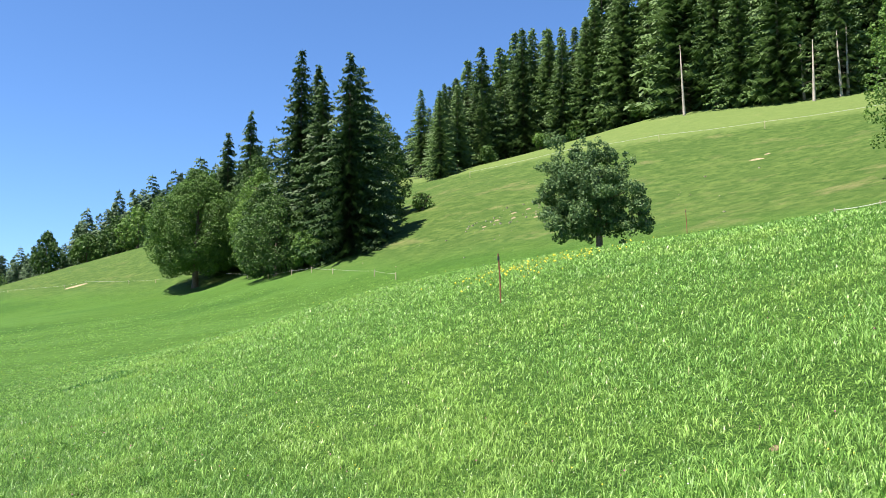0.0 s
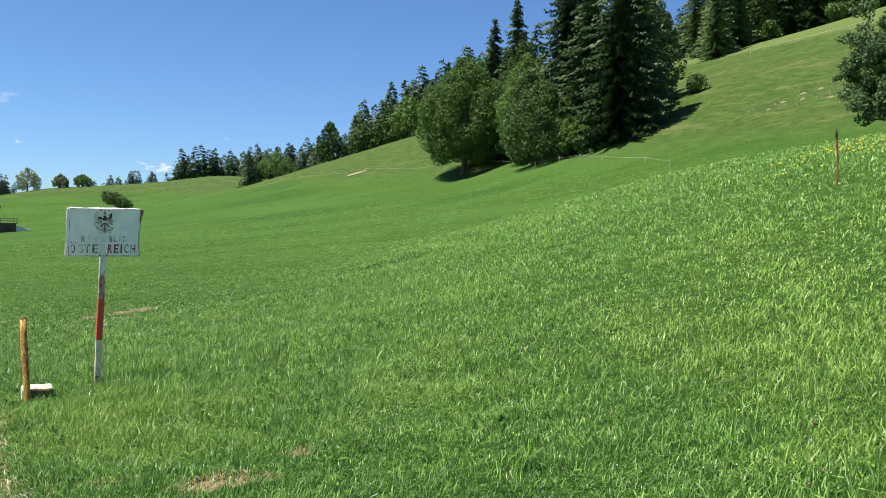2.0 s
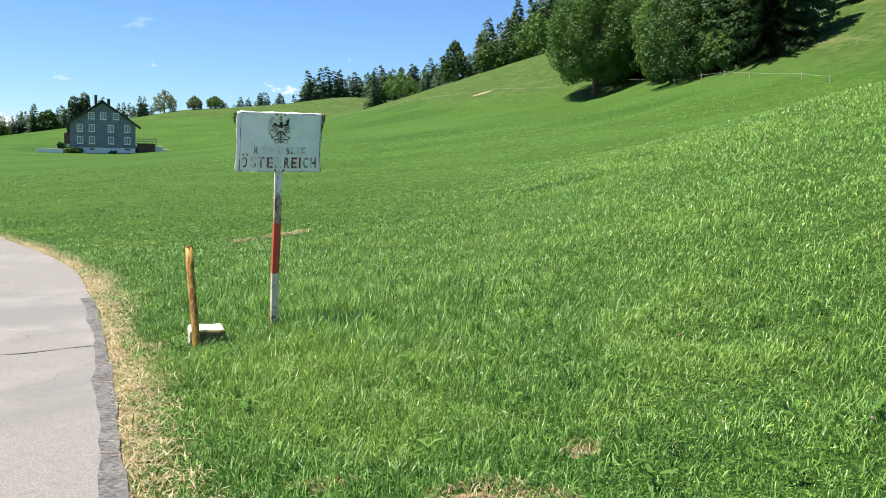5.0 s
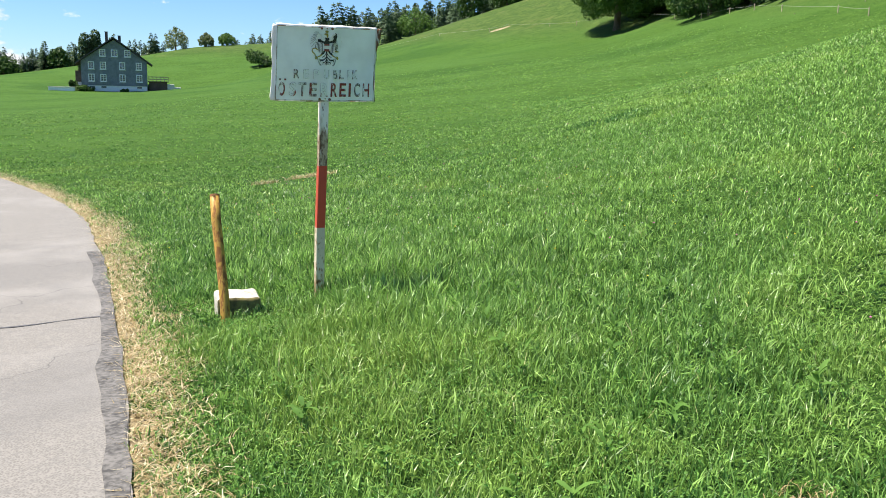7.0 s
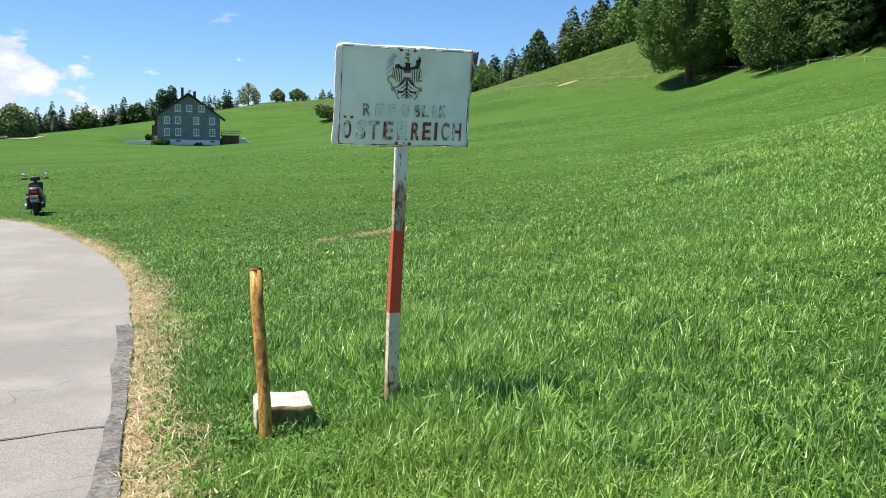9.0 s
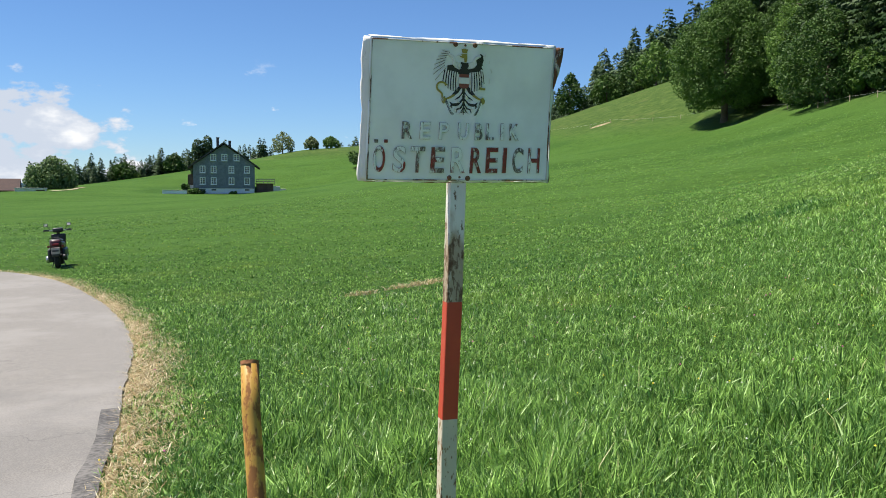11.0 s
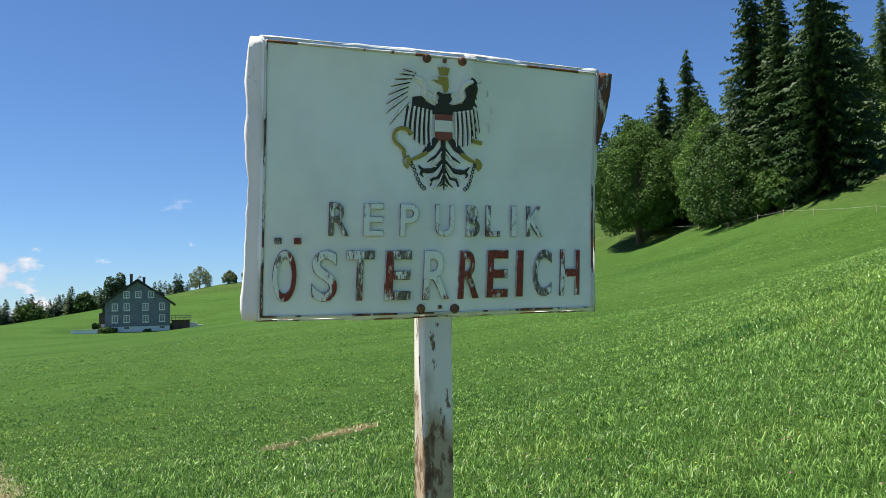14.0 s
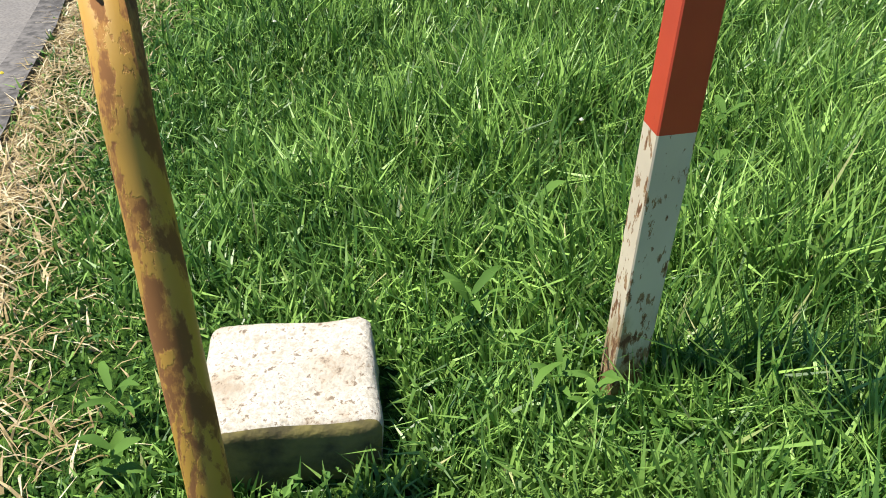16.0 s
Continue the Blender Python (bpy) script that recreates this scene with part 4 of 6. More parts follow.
# dark chipped line along the raised border
for p, q, tag in (((XL + .006, -PH + .006), (XL + .006, PH - .006), 1), ((XR - .008, -PH + .006), (XR - .008, PH - .006), 2), ((XL + .008, PH - .007), (XR - .01, PH - .007), 3), ((XL + .008, -PH + .007), (XR - .01, -PH + .007), 4)):
    pts = [(p[0] + (q[0] - p[0]) * t / 30, dent(p[0] + (q[0] - p[0]) * t / 30, p[1] + (q[1] - p[1]) * t / 30) - 0.0022, p[1] + (q[1] - p[1]) * t / 30) for t in range(31)]
    rd = random.Random(tag)
    part("border_bead", tube(pts, [0.0017 + 0.0012 * rd.random() for _ in pts], 6), M["rim_rust"], panel, smooth=True)


def glyph(ch, x, z, w, h, mat, name="letter"):
    """One raised letter, fitted to a width and a height on the panel."""
    cu = bpy.data.curves.new(name, "FONT")
    cu.body, cu.size, cu.extrude, cu.bevel_depth, cu.bevel_resolution, cu.offset = ch, 1.0, 0.012, 0.02, 2, 0.002
    tmp = new(name, cu)
    me = bpy.data.meshes.new_from_object(tmp.evaluated_get(bpy.context.evaluated_depsgraph_get()))
    bpy.data.objects.remove(tmp)
    bpy.data.curves.remove(cu)
    co = np.empty(len(me.vertices) * 3, np.float32)
    me.vertices.foreach_get("co", co)
    co = co.reshape(-1, 3)
    lo, hi = co.min(0), co.max(0)
    out = np.empty_like(co)
    out[:, 0] = x + ((co[:, 0] - lo[0]) / (hi[0] - lo[0]) - 0.5) * w
    out[:, 2] = z + (co[:, 1] - lo[1]) / (hi[1] - lo[1]) * h
    out[:, 1] = [dent(a, c) for a, c in zip(out[:, 0], out[:, 2])]
    out[:, 1] -= 0.0012 + 0.0048 * (co[:, 2] - lo[2]) / (hi[2] - lo[2])
    me.vertices.foreach_set("co", out.ravel())
    me.materials.clear()
    me.materials.append(mat)
    me.materials.append(M["letter_edge_shade"])
    me.update()
    # side faces take the darker colour that imitates shade round the letter
    for f in me.polygons:
        f.material_index = 1 if abs(f.normal.y) < 0.9 else 0
    return part(name, me, None, panel)


def at(c):
    """Place across the panel of a letter's middle."""
    return -0.006 + 0.96 * ((c - 487 + 11 + 8 * (c - 112) / 720) / 835 * 0.70 + 0.006)


OX = at(112)
for dx in (-0.014, 0.021):
    relief_dot = box(OX + dx - 0.0065, dent(OX, 0) - 0.006, -PH + 0.1365, OX + dx + 0.0065, dent(OX, 0) - 0.001, -PH + 0.1480, 0.0012, 1)
    part("letter_dot", relief_dot, letter_paint(0.44 if dx < 0 else 0.6, 0.52), panel)
# letter, middle, width, then how much red and dark paint it keeps, and where
for ch, c, w, red, dark, side, low in (("O", 112, 50, 0.52, 0.46, 1.0, 0), ("S", 200, 56, 0.45, 0.44, 0.5, 0.7), ("T", 280, 62, 0.45, 0.56, -0.1, 0.2), ("E", 370, 62, 0.44, 0.54, -0.7, 0), ("R", 465, 66, 0.44, 0.41, 0.3, 0.6),
                                       ("R", 548, 56, 0.58, 0.54, 0.0, 0), ("E", 625, 58, 0.63, 0.50, -0.2, 0), ("I", 687, 20, 0.60, 0.50, 0, 0), ("C", 752, 52, 0.38, 0.55, 0.2, 0), ("H", 832, 56, 0.54, 0.47, 0.3, 0)):
    glyph(ch, at(c), -PH + 0.033, w / 835 * 0.70, 0.093, letter_paint(red, dark, side, at(c), w / 1193, low, -PH + 0.033))
for ch, c, w, red, dark in (("R", 228, 44, 0.42, 0.55), ("E", 307, 46, 0.36, 0.44), ("P", 392, 44, 0.36, 0.43), ("U", 480, 46, 0.41, 0.44), ("B", 553, 38, 0.42, 0.54), ("L", 610, 40, 0.43, 0.52), ("I", 668, 16, 0.35, 0.46), ("K", 728, 46, 0.36, 0.51)):
    glyph(ch, at(c), -PH + 0.152, w / 835 * 0.70, 0.060, letter_paint(red, dark))


def relief(name, outline, mat, depth=0.003, lift=0.001, label=""):
    """A flat shape from an outline on the panel, raised and rounded at its edge."""
    b = bmesh.new()
    top = [b.verts.new((x, dent(x, z) - lift - depth, z)) for x, z in outline]
    bot = [b.verts.new((x, dent(x, z) - lift, z)) for x, z in outline]
    cx, cz = sum(p[0] for p in outline) / len(outline), sum(p[1] for p in outline) / len(outline)
    for v, p in zip(top, outline):
        v.co.x, v.co.z = cx + (p[0] - cx) * 0.93, cz + (p[1] - cz) * 0.93
    n = len(outline)
    b.faces.new(top)
    for k in range(n):
        b.faces.new((bot[k], bot[(k + 1) % n], top[(k + 1) % n], top[k]))
    bmesh.ops.recalc_face_normals(b, faces=b.faces)
    return part(name, b, mat, panel, label)


def em(u, v):
    """A place in the emblem, u across from its middle and v down from the upper bolts, in thousandths of its width."""
    return -0.0035 + 0.000393 * u + 0.000014 * (v - 60), 0.236 - 0.000342 * v


def shape(name, pts, mat, depth=0.002, lift=0.001, label=""):
    return relief(name, [em(u, v) for u, v in pts], M[mat], depth, lift, label)


def stroke(name, pts, widths, mat, depth=0.002, lift=0.001):
    """A curved, tapering stroke drawn through a few places of the emblem."""
    line = smooth_line([Vector(p) for p in pts], 9.0)
    d = np.gradient(line, axis=0)
    d /= np.linalg.norm(d, axis=1)[:, None] + 1e-9
    w = np.interp(np.linspace(0, 1, len(line)), np.linspace(0, 1, len(widths)), widths) / 2
    a, c = line + np.stack([-d[:, 1], d[:, 0]], 1) * w[:, None], line - np.stack([-d[:, 1], d[:, 0]], 1) * w[:, None]
    return strip_relief(name, [em(*p) for p in a], [em(*p) for p in c], mat, depth, lift)


def strip_relief(name, A, C, mat, depth, lift):
    b = bmesh.new()
    rows = []
    for (x0, z0), (x1, z1) in zip(A, C):
        m = ((x0 + x1) / 2, (z0 + z1) / 2)
        rows.append([b.verts.new((x0, dent(x0, z0) - lift, z0)), b.verts.new((m[0] + (x0 - m[0]) * 0.6, dent(*m) - lift - depth, m[1] + (z0 - m[1]) * 0.6)),
                     b.verts.new((m[0] + (x1 - m[0]) * 0.6, dent(*m) - lift - depth, m[1] + (z1 - m[1]) * 0.6)), b.verts.new((x1, dent(x1, z1) - lift, z1))])
    for p, q in zip(rows, rows[1:]):
        for k in range(3):
            b.faces.new((p[k], p[k + 1], q[k + 1], q[k]))
    b.faces.new(rows[0][::-1])
    b.faces.new(rows[-1])
    bmesh.ops.recalc_face_normals(b, faces=b.faces)
    return part(name, b, M[mat], panel)


# spread sides: dark ground, pale ribs over it, and the long pale rays outside
for sgn in (-1, 1):
    S = lambda *q: [(sgn * u, v) for u, v in q]
    shape("emblem_field", S((44, 285), (150, 275), (186, 150), (176, 115), (120, 112), (108, 150), (118, 195), (95, 235), (40, 250)) if sgn > 0 else S((44, 255), (92, 232), (98, 205), (156, 215), (160, 272), (100, 295), (44, 298)), "black", 0.0016, 0.0012)
    for k in range(6):
        u0, u1, v1 = 62 + 21 * k, 66 + 25 * k, (470, 478, 470, 455, 430, 395)[k]
        stroke("emblem_rib", S((u0 + 10, 285 - 4 * k), ((u0 + u1) / 2 + 11, (285 + v1) / 2), (u1 + 8, v1 - 8)), [15, 13, 7], "black", 0.0010, 0.0008)
        stroke("emblem_rib", S((u0, 280 - 4 * k), ((u0 + u1) / 2 + 2, (280 + v1) / 2), (u1, v1)), [13, 12, 6], "relief", 0.0030, 0.0014)
    for k in range(8):
        tu, tv = ((205, 66), (222, 92), (244, 124), (264, 162), (278, 208), (288, 256), (290, 306), (272, 362))[k]
        pts = [(70 + (tu - 70) * q, 104 + (tv - 104) * q - 14 * q * (1 - q)) for q in (0.52, 0.76, 1.0)]
        if sgn < 0:
            # black stroke set a little lower, drawn as the pale ray's shadow
            stroke("emblem_ray", [(u + 2, v + 9) for u, v in S(*pts)], [8, 6, 2], "black", 0.0009, 0.0006)
            stroke("emblem_ray", S(*pts), [17, 13, 5], "relief", 0.0032, 0.0012)
        else:
            stroke("emblem_ray", S((142, 100 + 40 * k), (162, 104 + 42 * k), (180, 118 + 43 * k)), [26, 20, 4], "black", 0.0014, 0.0010)
            if k % 2:
                stroke("emblem_ray", S(((pts[1][0] + pts[2][0]) / 2, (pts[1][1] + pts[2][1]) / 2), (pts[2][0] - 18, pts[2][1] + 16), (pts[2][0] - 30, pts[2][1] + 20)), [9, 7, 3], "relief", 0.0026, 0.0010)
    # legs, claws and the dark scrolls below
    stroke("emblem_leg", S((36, 432), (70, 480), (104, 512)), [30, 40, 18], "black", 0.0026, 0.0016)
    stroke("emblem_claw", S((88, 506), (128, 534), (170, 552)), [24, 22, 12], "gold", 0.0028, 0.0022)
    shape("emblem_knob", S((178, 526), (196, 536), (212, 560), (204, 588), (188, 602), (176, 580), (168, 556)), "gold", 0.0026, 0.0016)
    for pts, w in ((((3, 475), (30, 520), (66, 545), (84, 560)), [16, 20, 15, 5]), (((3, 545), (50, 600), (104, 606), (132, 580)), [14, 22, 30, 5]), (((106, 606), (120, 625), (108, 642)), [24, 14, 4]),
                   (((3, 590), (28, 640), (62, 655), (72, 690)), [13, 16, 15, 4]), (((2, 630), (22, 672), (48, 696)), [10, 12, 4])):
        stroke("emblem_scroll", S(*pts), w, "black", 0.0026, 0.0012)
    for pts, w in ((((10, 500), (42, 545), (60, 575), (40, 585)), [8, 14, 14, 6]), (((10, 570), (52, 628), (86, 650), (70, 672)), [8, 13, 13, 6]), (((8, 618), (30, 668), (56, 706)), [6, 11, 5])):
        stroke("emblem_scroll", S(*pts), w, "relief", 0.0032, 0.0014)
    # a short broken chain of small links
    for k in range(9):
        t = k / 8
        u, v = 172 - 10 * math.sin(3.1 * t) - 66 * t * t, 560 + 142 * t - 10 * math.sin(6.2 * t)
        ring = [em(sgn * u + 8 * math.cos(a), v + 10 * math.sin(a)) for a in [2 * math.pi * q / 8 for q in range(9)]]
        part("emblem_chain", tube([(x, dent(x, z) - 0.002, z) for x, z in ring], 0.0009, 4), M["black"], panel)
    # pale curl at each shoulder
    stroke("emblem_curl", S((150, 110), (112, 128), (92, 165), (100, 205), (70, 232)), [22, 34, 30, 24, 8], "relief", 0.0040, 0.0014)
    stroke("emblem_curl", S((70, 176), (44, 192), (52, 220), (30, 240)), [10, 18, 16, 6], "relief", 0.0042, 0.0018)
shape("emblem_body", [(-50, 258), (-34, 246), (-20, 205), (-38, 188), (-24, 176), (0, 186), (40, 182), (52, 205), (34, 232), (48, 258), (52, 300), (-52, 300)], "black", 0.0024, 0.0016)
stroke("emblem_stem", [(0, 440), (0, 520), (-2, 640), (-3, 708)], [26, 24, 12, 4], "black", 0.0028, 0.0016)
stroke("emblem_scroll", [(-24, 690), (-3, 676), (18, 690)], [5, 10, 5], "black", 0.0024, 0.0014)
# gold neck with a pale bill, and the crest above
shape("emblem_neck", [(-46, 106), (-20, 96), (24, 98), (28, 150), (20, 178), (2, 180), (-4, 140), (-44, 124)], "gold", 0.0030, 0.0020)
stroke("emblem_bill", [(-30, 112), (-52, 108), (-68, 122)], [20, 18, 4], "relief", 0.0032, 0.0022)
shape("emblem_crest", [(-20, 88), (-30, 46), (-16, 52), (-8, 42), (0, 50), (10, 42), (18, 52), (32, 48), (22, 88)], "gold", 0.0030, 0.0020)
# shield in red, white and red
for v0, v1, m in ((298, 330, "red_enamel"), (330, 394, "relief"), (394, 440, "red_enamel")):
    wa, wb = 46, (46 if v1 < 400 else 26)
    shape("shield_band", [(-wa, v0), (wa, v0), (wa, v1 - 16), (wb, v1), (-wb, v1), (-wa, v1 - 16)], m, 0.0022, 0.0042)
# bent gold tool on one side, a short gold bar on the other
hook = [em(-208 + 46 * math.cos(a), 432 + 48 * math.sin(a)) for a in [-0.35 - 0.30 * k for k in range(14)]] + [em(-206, 500), em(-202, 540)]
part("emblem_hook", tube([(x, dent(x, z) - 0.003, z) for x, z in hook], 0.0036, 6), M["gold"], panel, smooth=True)
shape("emblem_bar", [(152, 422), (212, 432), (210, 454), (152, 444)], "gold", 0.003, 0.002)


def bolt_at(x, z, r, mat="bolt"):
    b = bmesh.new()
    tube([(x, dent(x, z) - 0.001, z), (x, dent(x, z) - 0.004, z), (x, dent(x, z) - 0.0065, z)], [r, r, r * 0.55], 10, True, b)
    part("bolt", b, M[mat], panel, "rusty round bolt", True)


for x, z, r in ((-0.038, PH - 0.012, 0.0085), (0.033, PH - 0.012, 0.0085), (-0.002, PH - 0.014, 0.004), (-0.035, -PH + 0.016, 0.0085), (0.034, -PH + 0.014, 0.0095), (0.004, -PH + 0.018, 0.004)):
    bolt_at(x, z, r)

# square tube post in three painted lengths
POST = [(0.0, 0.0, -0.35), (0.0, 0.0, 0.0), (0.006, 0.0, 0.444), (0.016, 0.034, 0.865), (0.024, 0.058, 1.29), (0.058, 0.006, 1.775)]


def post_length(k0, k1, mat, label, w=0.030):
    b = bmesh.new()
    ax, ay = Vector((0.906, 0.423, 0)), Vector((-0.423, 0.906, 0))
    prof = []
    for sx, sy in ((-1, -1), (1, -1), (1, 1), (-1, 1)):
        for dx, dy in (((1, 0.92), (0.92, 1)) if sx * sy > 0 else ((0.92, 1), (1, 0.92))):
            prof.append((sx * dx * w, (-dy if sy < 0 else 0.6 * dy) * w))
    seq = []
    for p, q in zip(POST[k0:k1], POST[k0 + 1:k1 + 1]):
        for t in (0, 0.5):
            seq.append(Vector(p).lerp(Vector(q), t))
    seq.append(Vector(POST[k1]))
    rings = [[b.verts.new(c - Vector((0, 0, ZB)) + ax * u + ay * v) for u, v in prof] for c in seq]
    for r0, r1 in zip(rings, rings[1:]):
        for k in range(8):
            b.faces.new((r0[k], r0[(k + 1) % 8], r1[(k + 1) % 8], r1[k]))
    if k0 == 0:
        b.faces.new(rings[0][::-1])
    if k1 == 5:
        b.faces.new(rings[-1])
    bmesh.ops.recalc_face_normals(b, faces=b.faces)
    return part("post_section", b, mat, sign, label)


post_length(0, 2, M["post_low"], "yellowed white rusty foot of the post")
post_length(2, 3, M["post_red"], "red painted length of the post")
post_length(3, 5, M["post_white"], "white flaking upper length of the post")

# ---------------------------------------------------------------- pipe and boundary stone
M["pipe"] = worn_paint("yellow_pipe_paint", (0.52, 0.30, 0.05), (0.24, 0.105, 0.030), (0.40, 0.20, 0.045), 0.475, 0.55, 1.3)
M["pipe_rust"] = speckled("pipe_rust", (0.13, 0.055, 0.025), (0.33, 0.15, 0.06), 60, 0.9, 0, 0.6, 0.002)


def stone_mat():
    m = Mat("lichened_stone", 0.9)
    f, g, v = m.noise(30, 6, 0.7), m.noise(9, 5, 0.6), m.voronoi(120)
    pit = m.noise(70, 6, 0.75)
    c = m.mix(m.ramp(pit, 0.36, 0.62), (0.42, 0.38, 0.30), (0.70, 0.67, 0.58))
    c = m.mix(m.ramp(m.math("ADD", m.math("MULTIPLY", g, 0.5), m.math("MULTIPLY", pit, 0.5)), 0.485, 0.57, 0, 0.75), c, (0.34, 0.26, 0.17))
    c = m.mix(m.ramp(pit, 0.545, 0.63, 0, 0.85), c, (0.17, 0.125, 0.08))
    m.color(c)
    return m.bump(m.math("SUBTRACT", m.math("MULTIPLY", v, 0.3), pit), 0.8, 0.006).m


M["stone"] = stone_mat()
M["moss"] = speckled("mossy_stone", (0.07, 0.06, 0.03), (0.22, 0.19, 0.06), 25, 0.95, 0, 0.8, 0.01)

pg = gz(-0.55, -0.46)
pipe = thing("pipe_post", pose(-0.534, -0.460, pg), "leaning rusty yellow steel pipe beside the boundary stone", "post")
line = [(0.0, 0.0, -0.3), (0.0, 0.0, -0.02), (-0.018, 0.035, 0.18), (-0.053, 0.092, 0.42), (-0.091, 0.155, 0.66), (-0.107, 0.193, 0.683 - pg)]
part("pipe", tube(line, [0.0315, 0.0315, 0.031, 0.031, 0.031, 0.031], 20, True, None, 0.13), M["pipe"], pipe, smooth=False)
for ob in pipe.children:
    for f in ob.data.polygons:
        f.use_smooth = len(f.vertices) == 4
part("pipe_rim", tube([(-0.1055, 0.1890, 0.672 - pg), (-0.1072, 0.1935, 0.6845 - pg)], 0.0316, 20, False), M["pipe_rust"], pipe, "rust brown pipe mouth", True)
wad = bmesh.new()
bmesh.ops.create_icosphere(wad, subdivisions=2, radius=0.02, matrix=pose(-0.101, 0.182, 0.672 - pg))
for v in wad.verts:
    v.co += v.co.normalized() * noise.noise(v.co * 60) * 0.006
part("rust_plug", wad, M["pipe_rust"], pipe, "crumbling rusty plug in the pipe mouth")


def build_stone():
    x0, y0 = -0.535, -0.155
    t = thing("boundary_stone", pose(x0, y0, gz(x0, y0), 1.0, 0, 20.5), "squat pale lichened boundary stone sunk in the grass", "stone")
    b = box(-0.142, -0.128, -0.20, 0.142, 0.128, 0.135, 0.022, 3)
    bmesh.ops.subdivide_edges(b, edges=[e for e in b.edges if e.calc_length() > 0.05], cuts=6, use_grid_fill=True)
    for v in b.verts:
        n = noise.fractal(v.co * 14, 0.7, 2.0, 4)
        v.co += v.co.normalized() * n * 0.006
        if v.co.z > 0.10:
            v.co.z += -0.022 * (v.co.y < -0.03) * (0.5 + 0.5 * math.sin(v.co.x * 20)) * 0.5 + 0.012 * noise.noise(v.co * 9)
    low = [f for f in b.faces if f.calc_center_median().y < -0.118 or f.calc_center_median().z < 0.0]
    me = bpy.data.meshes.new("block")
    for f in b.faces:
        f.smooth = True
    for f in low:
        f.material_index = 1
    b.to_mesh(me)
    b.free()
    me.materials.append(M["stone"])
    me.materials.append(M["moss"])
    part("block", me, None, t)


build_stone()

# ---------------------------------------------------------------- the farmhouse
def shingle_mat():
    m = Mat("grey_shingles", 0.85)
    f = m.noise(1.2, 5, 0.65)
    g = m.noise(9, 3, 0.6, m.scaled(1, 1, 0.3))
    c = m.mix(m.ramp(m.math("ADD", m.math("MULTIPLY", f, 0.5), m.math("MULTIPLY", g, 0.5)), 0.35, 0.65), (0.135, 0.152, 0.182), (0.25, 0.27, 0.305))
    m.color(c)
    return m.bump(g, 0.5, 0.03).m


M["shingle"] = shingle_mat()
M["plinth"] = speckled("whitewashed_plinth", (0.84, 0.84, 0.82), (0.90, 0.90, 0.88), 3, 0.9)
M["roof"] = speckled("dark_roof_tiles", (0.050, 0.045, 0.045), (0.10, 0.09, 0.085), 3, 0.85)
M["white_wood"] = speckled("white_window_wood", (0.80, 0.80, 0.78), (0.88, 0.88, 0.86), 8, 0.6)
M["dark_wood"] = speckled("dark_wood", (0.07, 0.045, 0.03), (0.15, 0.10, 0.07), 5, 0.8)
M["pale_wood"] = speckled("weathered_wood", (0.36, 0.28, 0.19), (0.56, 0.46, 0.33), 6, 0.85)
M["concrete"] = speckled("pale_concrete", (0.50, 0.48, 0.44), (0.66, 0.64, 0.60), 4, 0.9)
M["brick_red"] = speckled("red_roof", (0.042, 0.024, 0.020), (0.07, 0.038, 0.030), 3, 0.85)
gm = Mat("window_glass", 0.08)
gm.color(gm.mix(gm.noise(2), (0.05, 0.065, 0.08), (0.10, 0.12, 0.15)))
gm.b.inputs["Specular IOR Level"].default_value = 0.8
M["glass"] = gm.m

HB = -0.55
house = thing("farmhouse", pose(-71.5, 187, HB, 0, 0, 19.0), "three-storey farmhouse with grey shingled gable and white windows", "house")
W2, EAVE, RIDGE, DEEP = 6.75, 6.7, 11.6, 12.0
b = bmesh.new()
fr = [b.verts.new(p) for p in ((-W2, 0, 1.5), (W2, 0, 1.5), (W2, 0, EAVE), (0, 0, RIDGE - 0.25), (-W2, 0, EAVE))]
bk = [b.verts.new(v.co + Vector((0, DEEP, 0))) for v in fr]
b.faces.new(fr)
b.faces.new(bk[::-1])
for k in range(5):
    b.faces.new((fr[k], bk[k], bk[(k + 1) % 5], fr[(k + 1) % 5]))
bmesh.ops.recalc_face_normals(b, faces=b.faces)
part("wall", b, M["shingle"], house, "weathered grey-blue shingled wall")
part("plinth", box(-W2 + 0.1, 0.1, -1.5, W2 - 0.1, DEEP - 0.1, 1.5), M["plinth"], house, "whitewashed plinth")
for sx in (-1, 1):
    b = bmesh.new()
    e = [(0, RIDGE), (sx * (W2 + 1.15), EAVE - 0.75)]
    vs = []
    for y in (-1.0, DEEP + 1.0):
        for x, z in e:
            vs.append(b.verts.new((x, y, z)))
            vs.append(b.verts.new((x, y, z + 0.28)))
    for f in ((0, 1, 3, 2), (4, 6, 7, 5), (1, 5, 7, 3), (0, 2, 6, 4), (2, 3, 7, 6), (0, 4, 5, 1)):
        b.faces.new([vs[k] for k in f])
    bmesh.ops.recalc_face_normals(b, faces=b.faces)
    part("roof", b, M["roof"], house, "dark tiled roof slope with deep eaves")
for x, y, h in ((-1.5, 4.5, 1.5), (1.1, 7.5, 0.9)):
    ch = part("chimney", box(x - 0.3, y - 0.3, RIDGE - 1.2, x + 0.3, y + 0.3, RIDGE + h, 0.03), M["roof"], house)
    part("chimney_cap", box(x - 0.4, y - 0.4, RIDGE + h, x + 0.4, y + 0.4, RIDGE + h + 0.1), M["concrete"], ch)


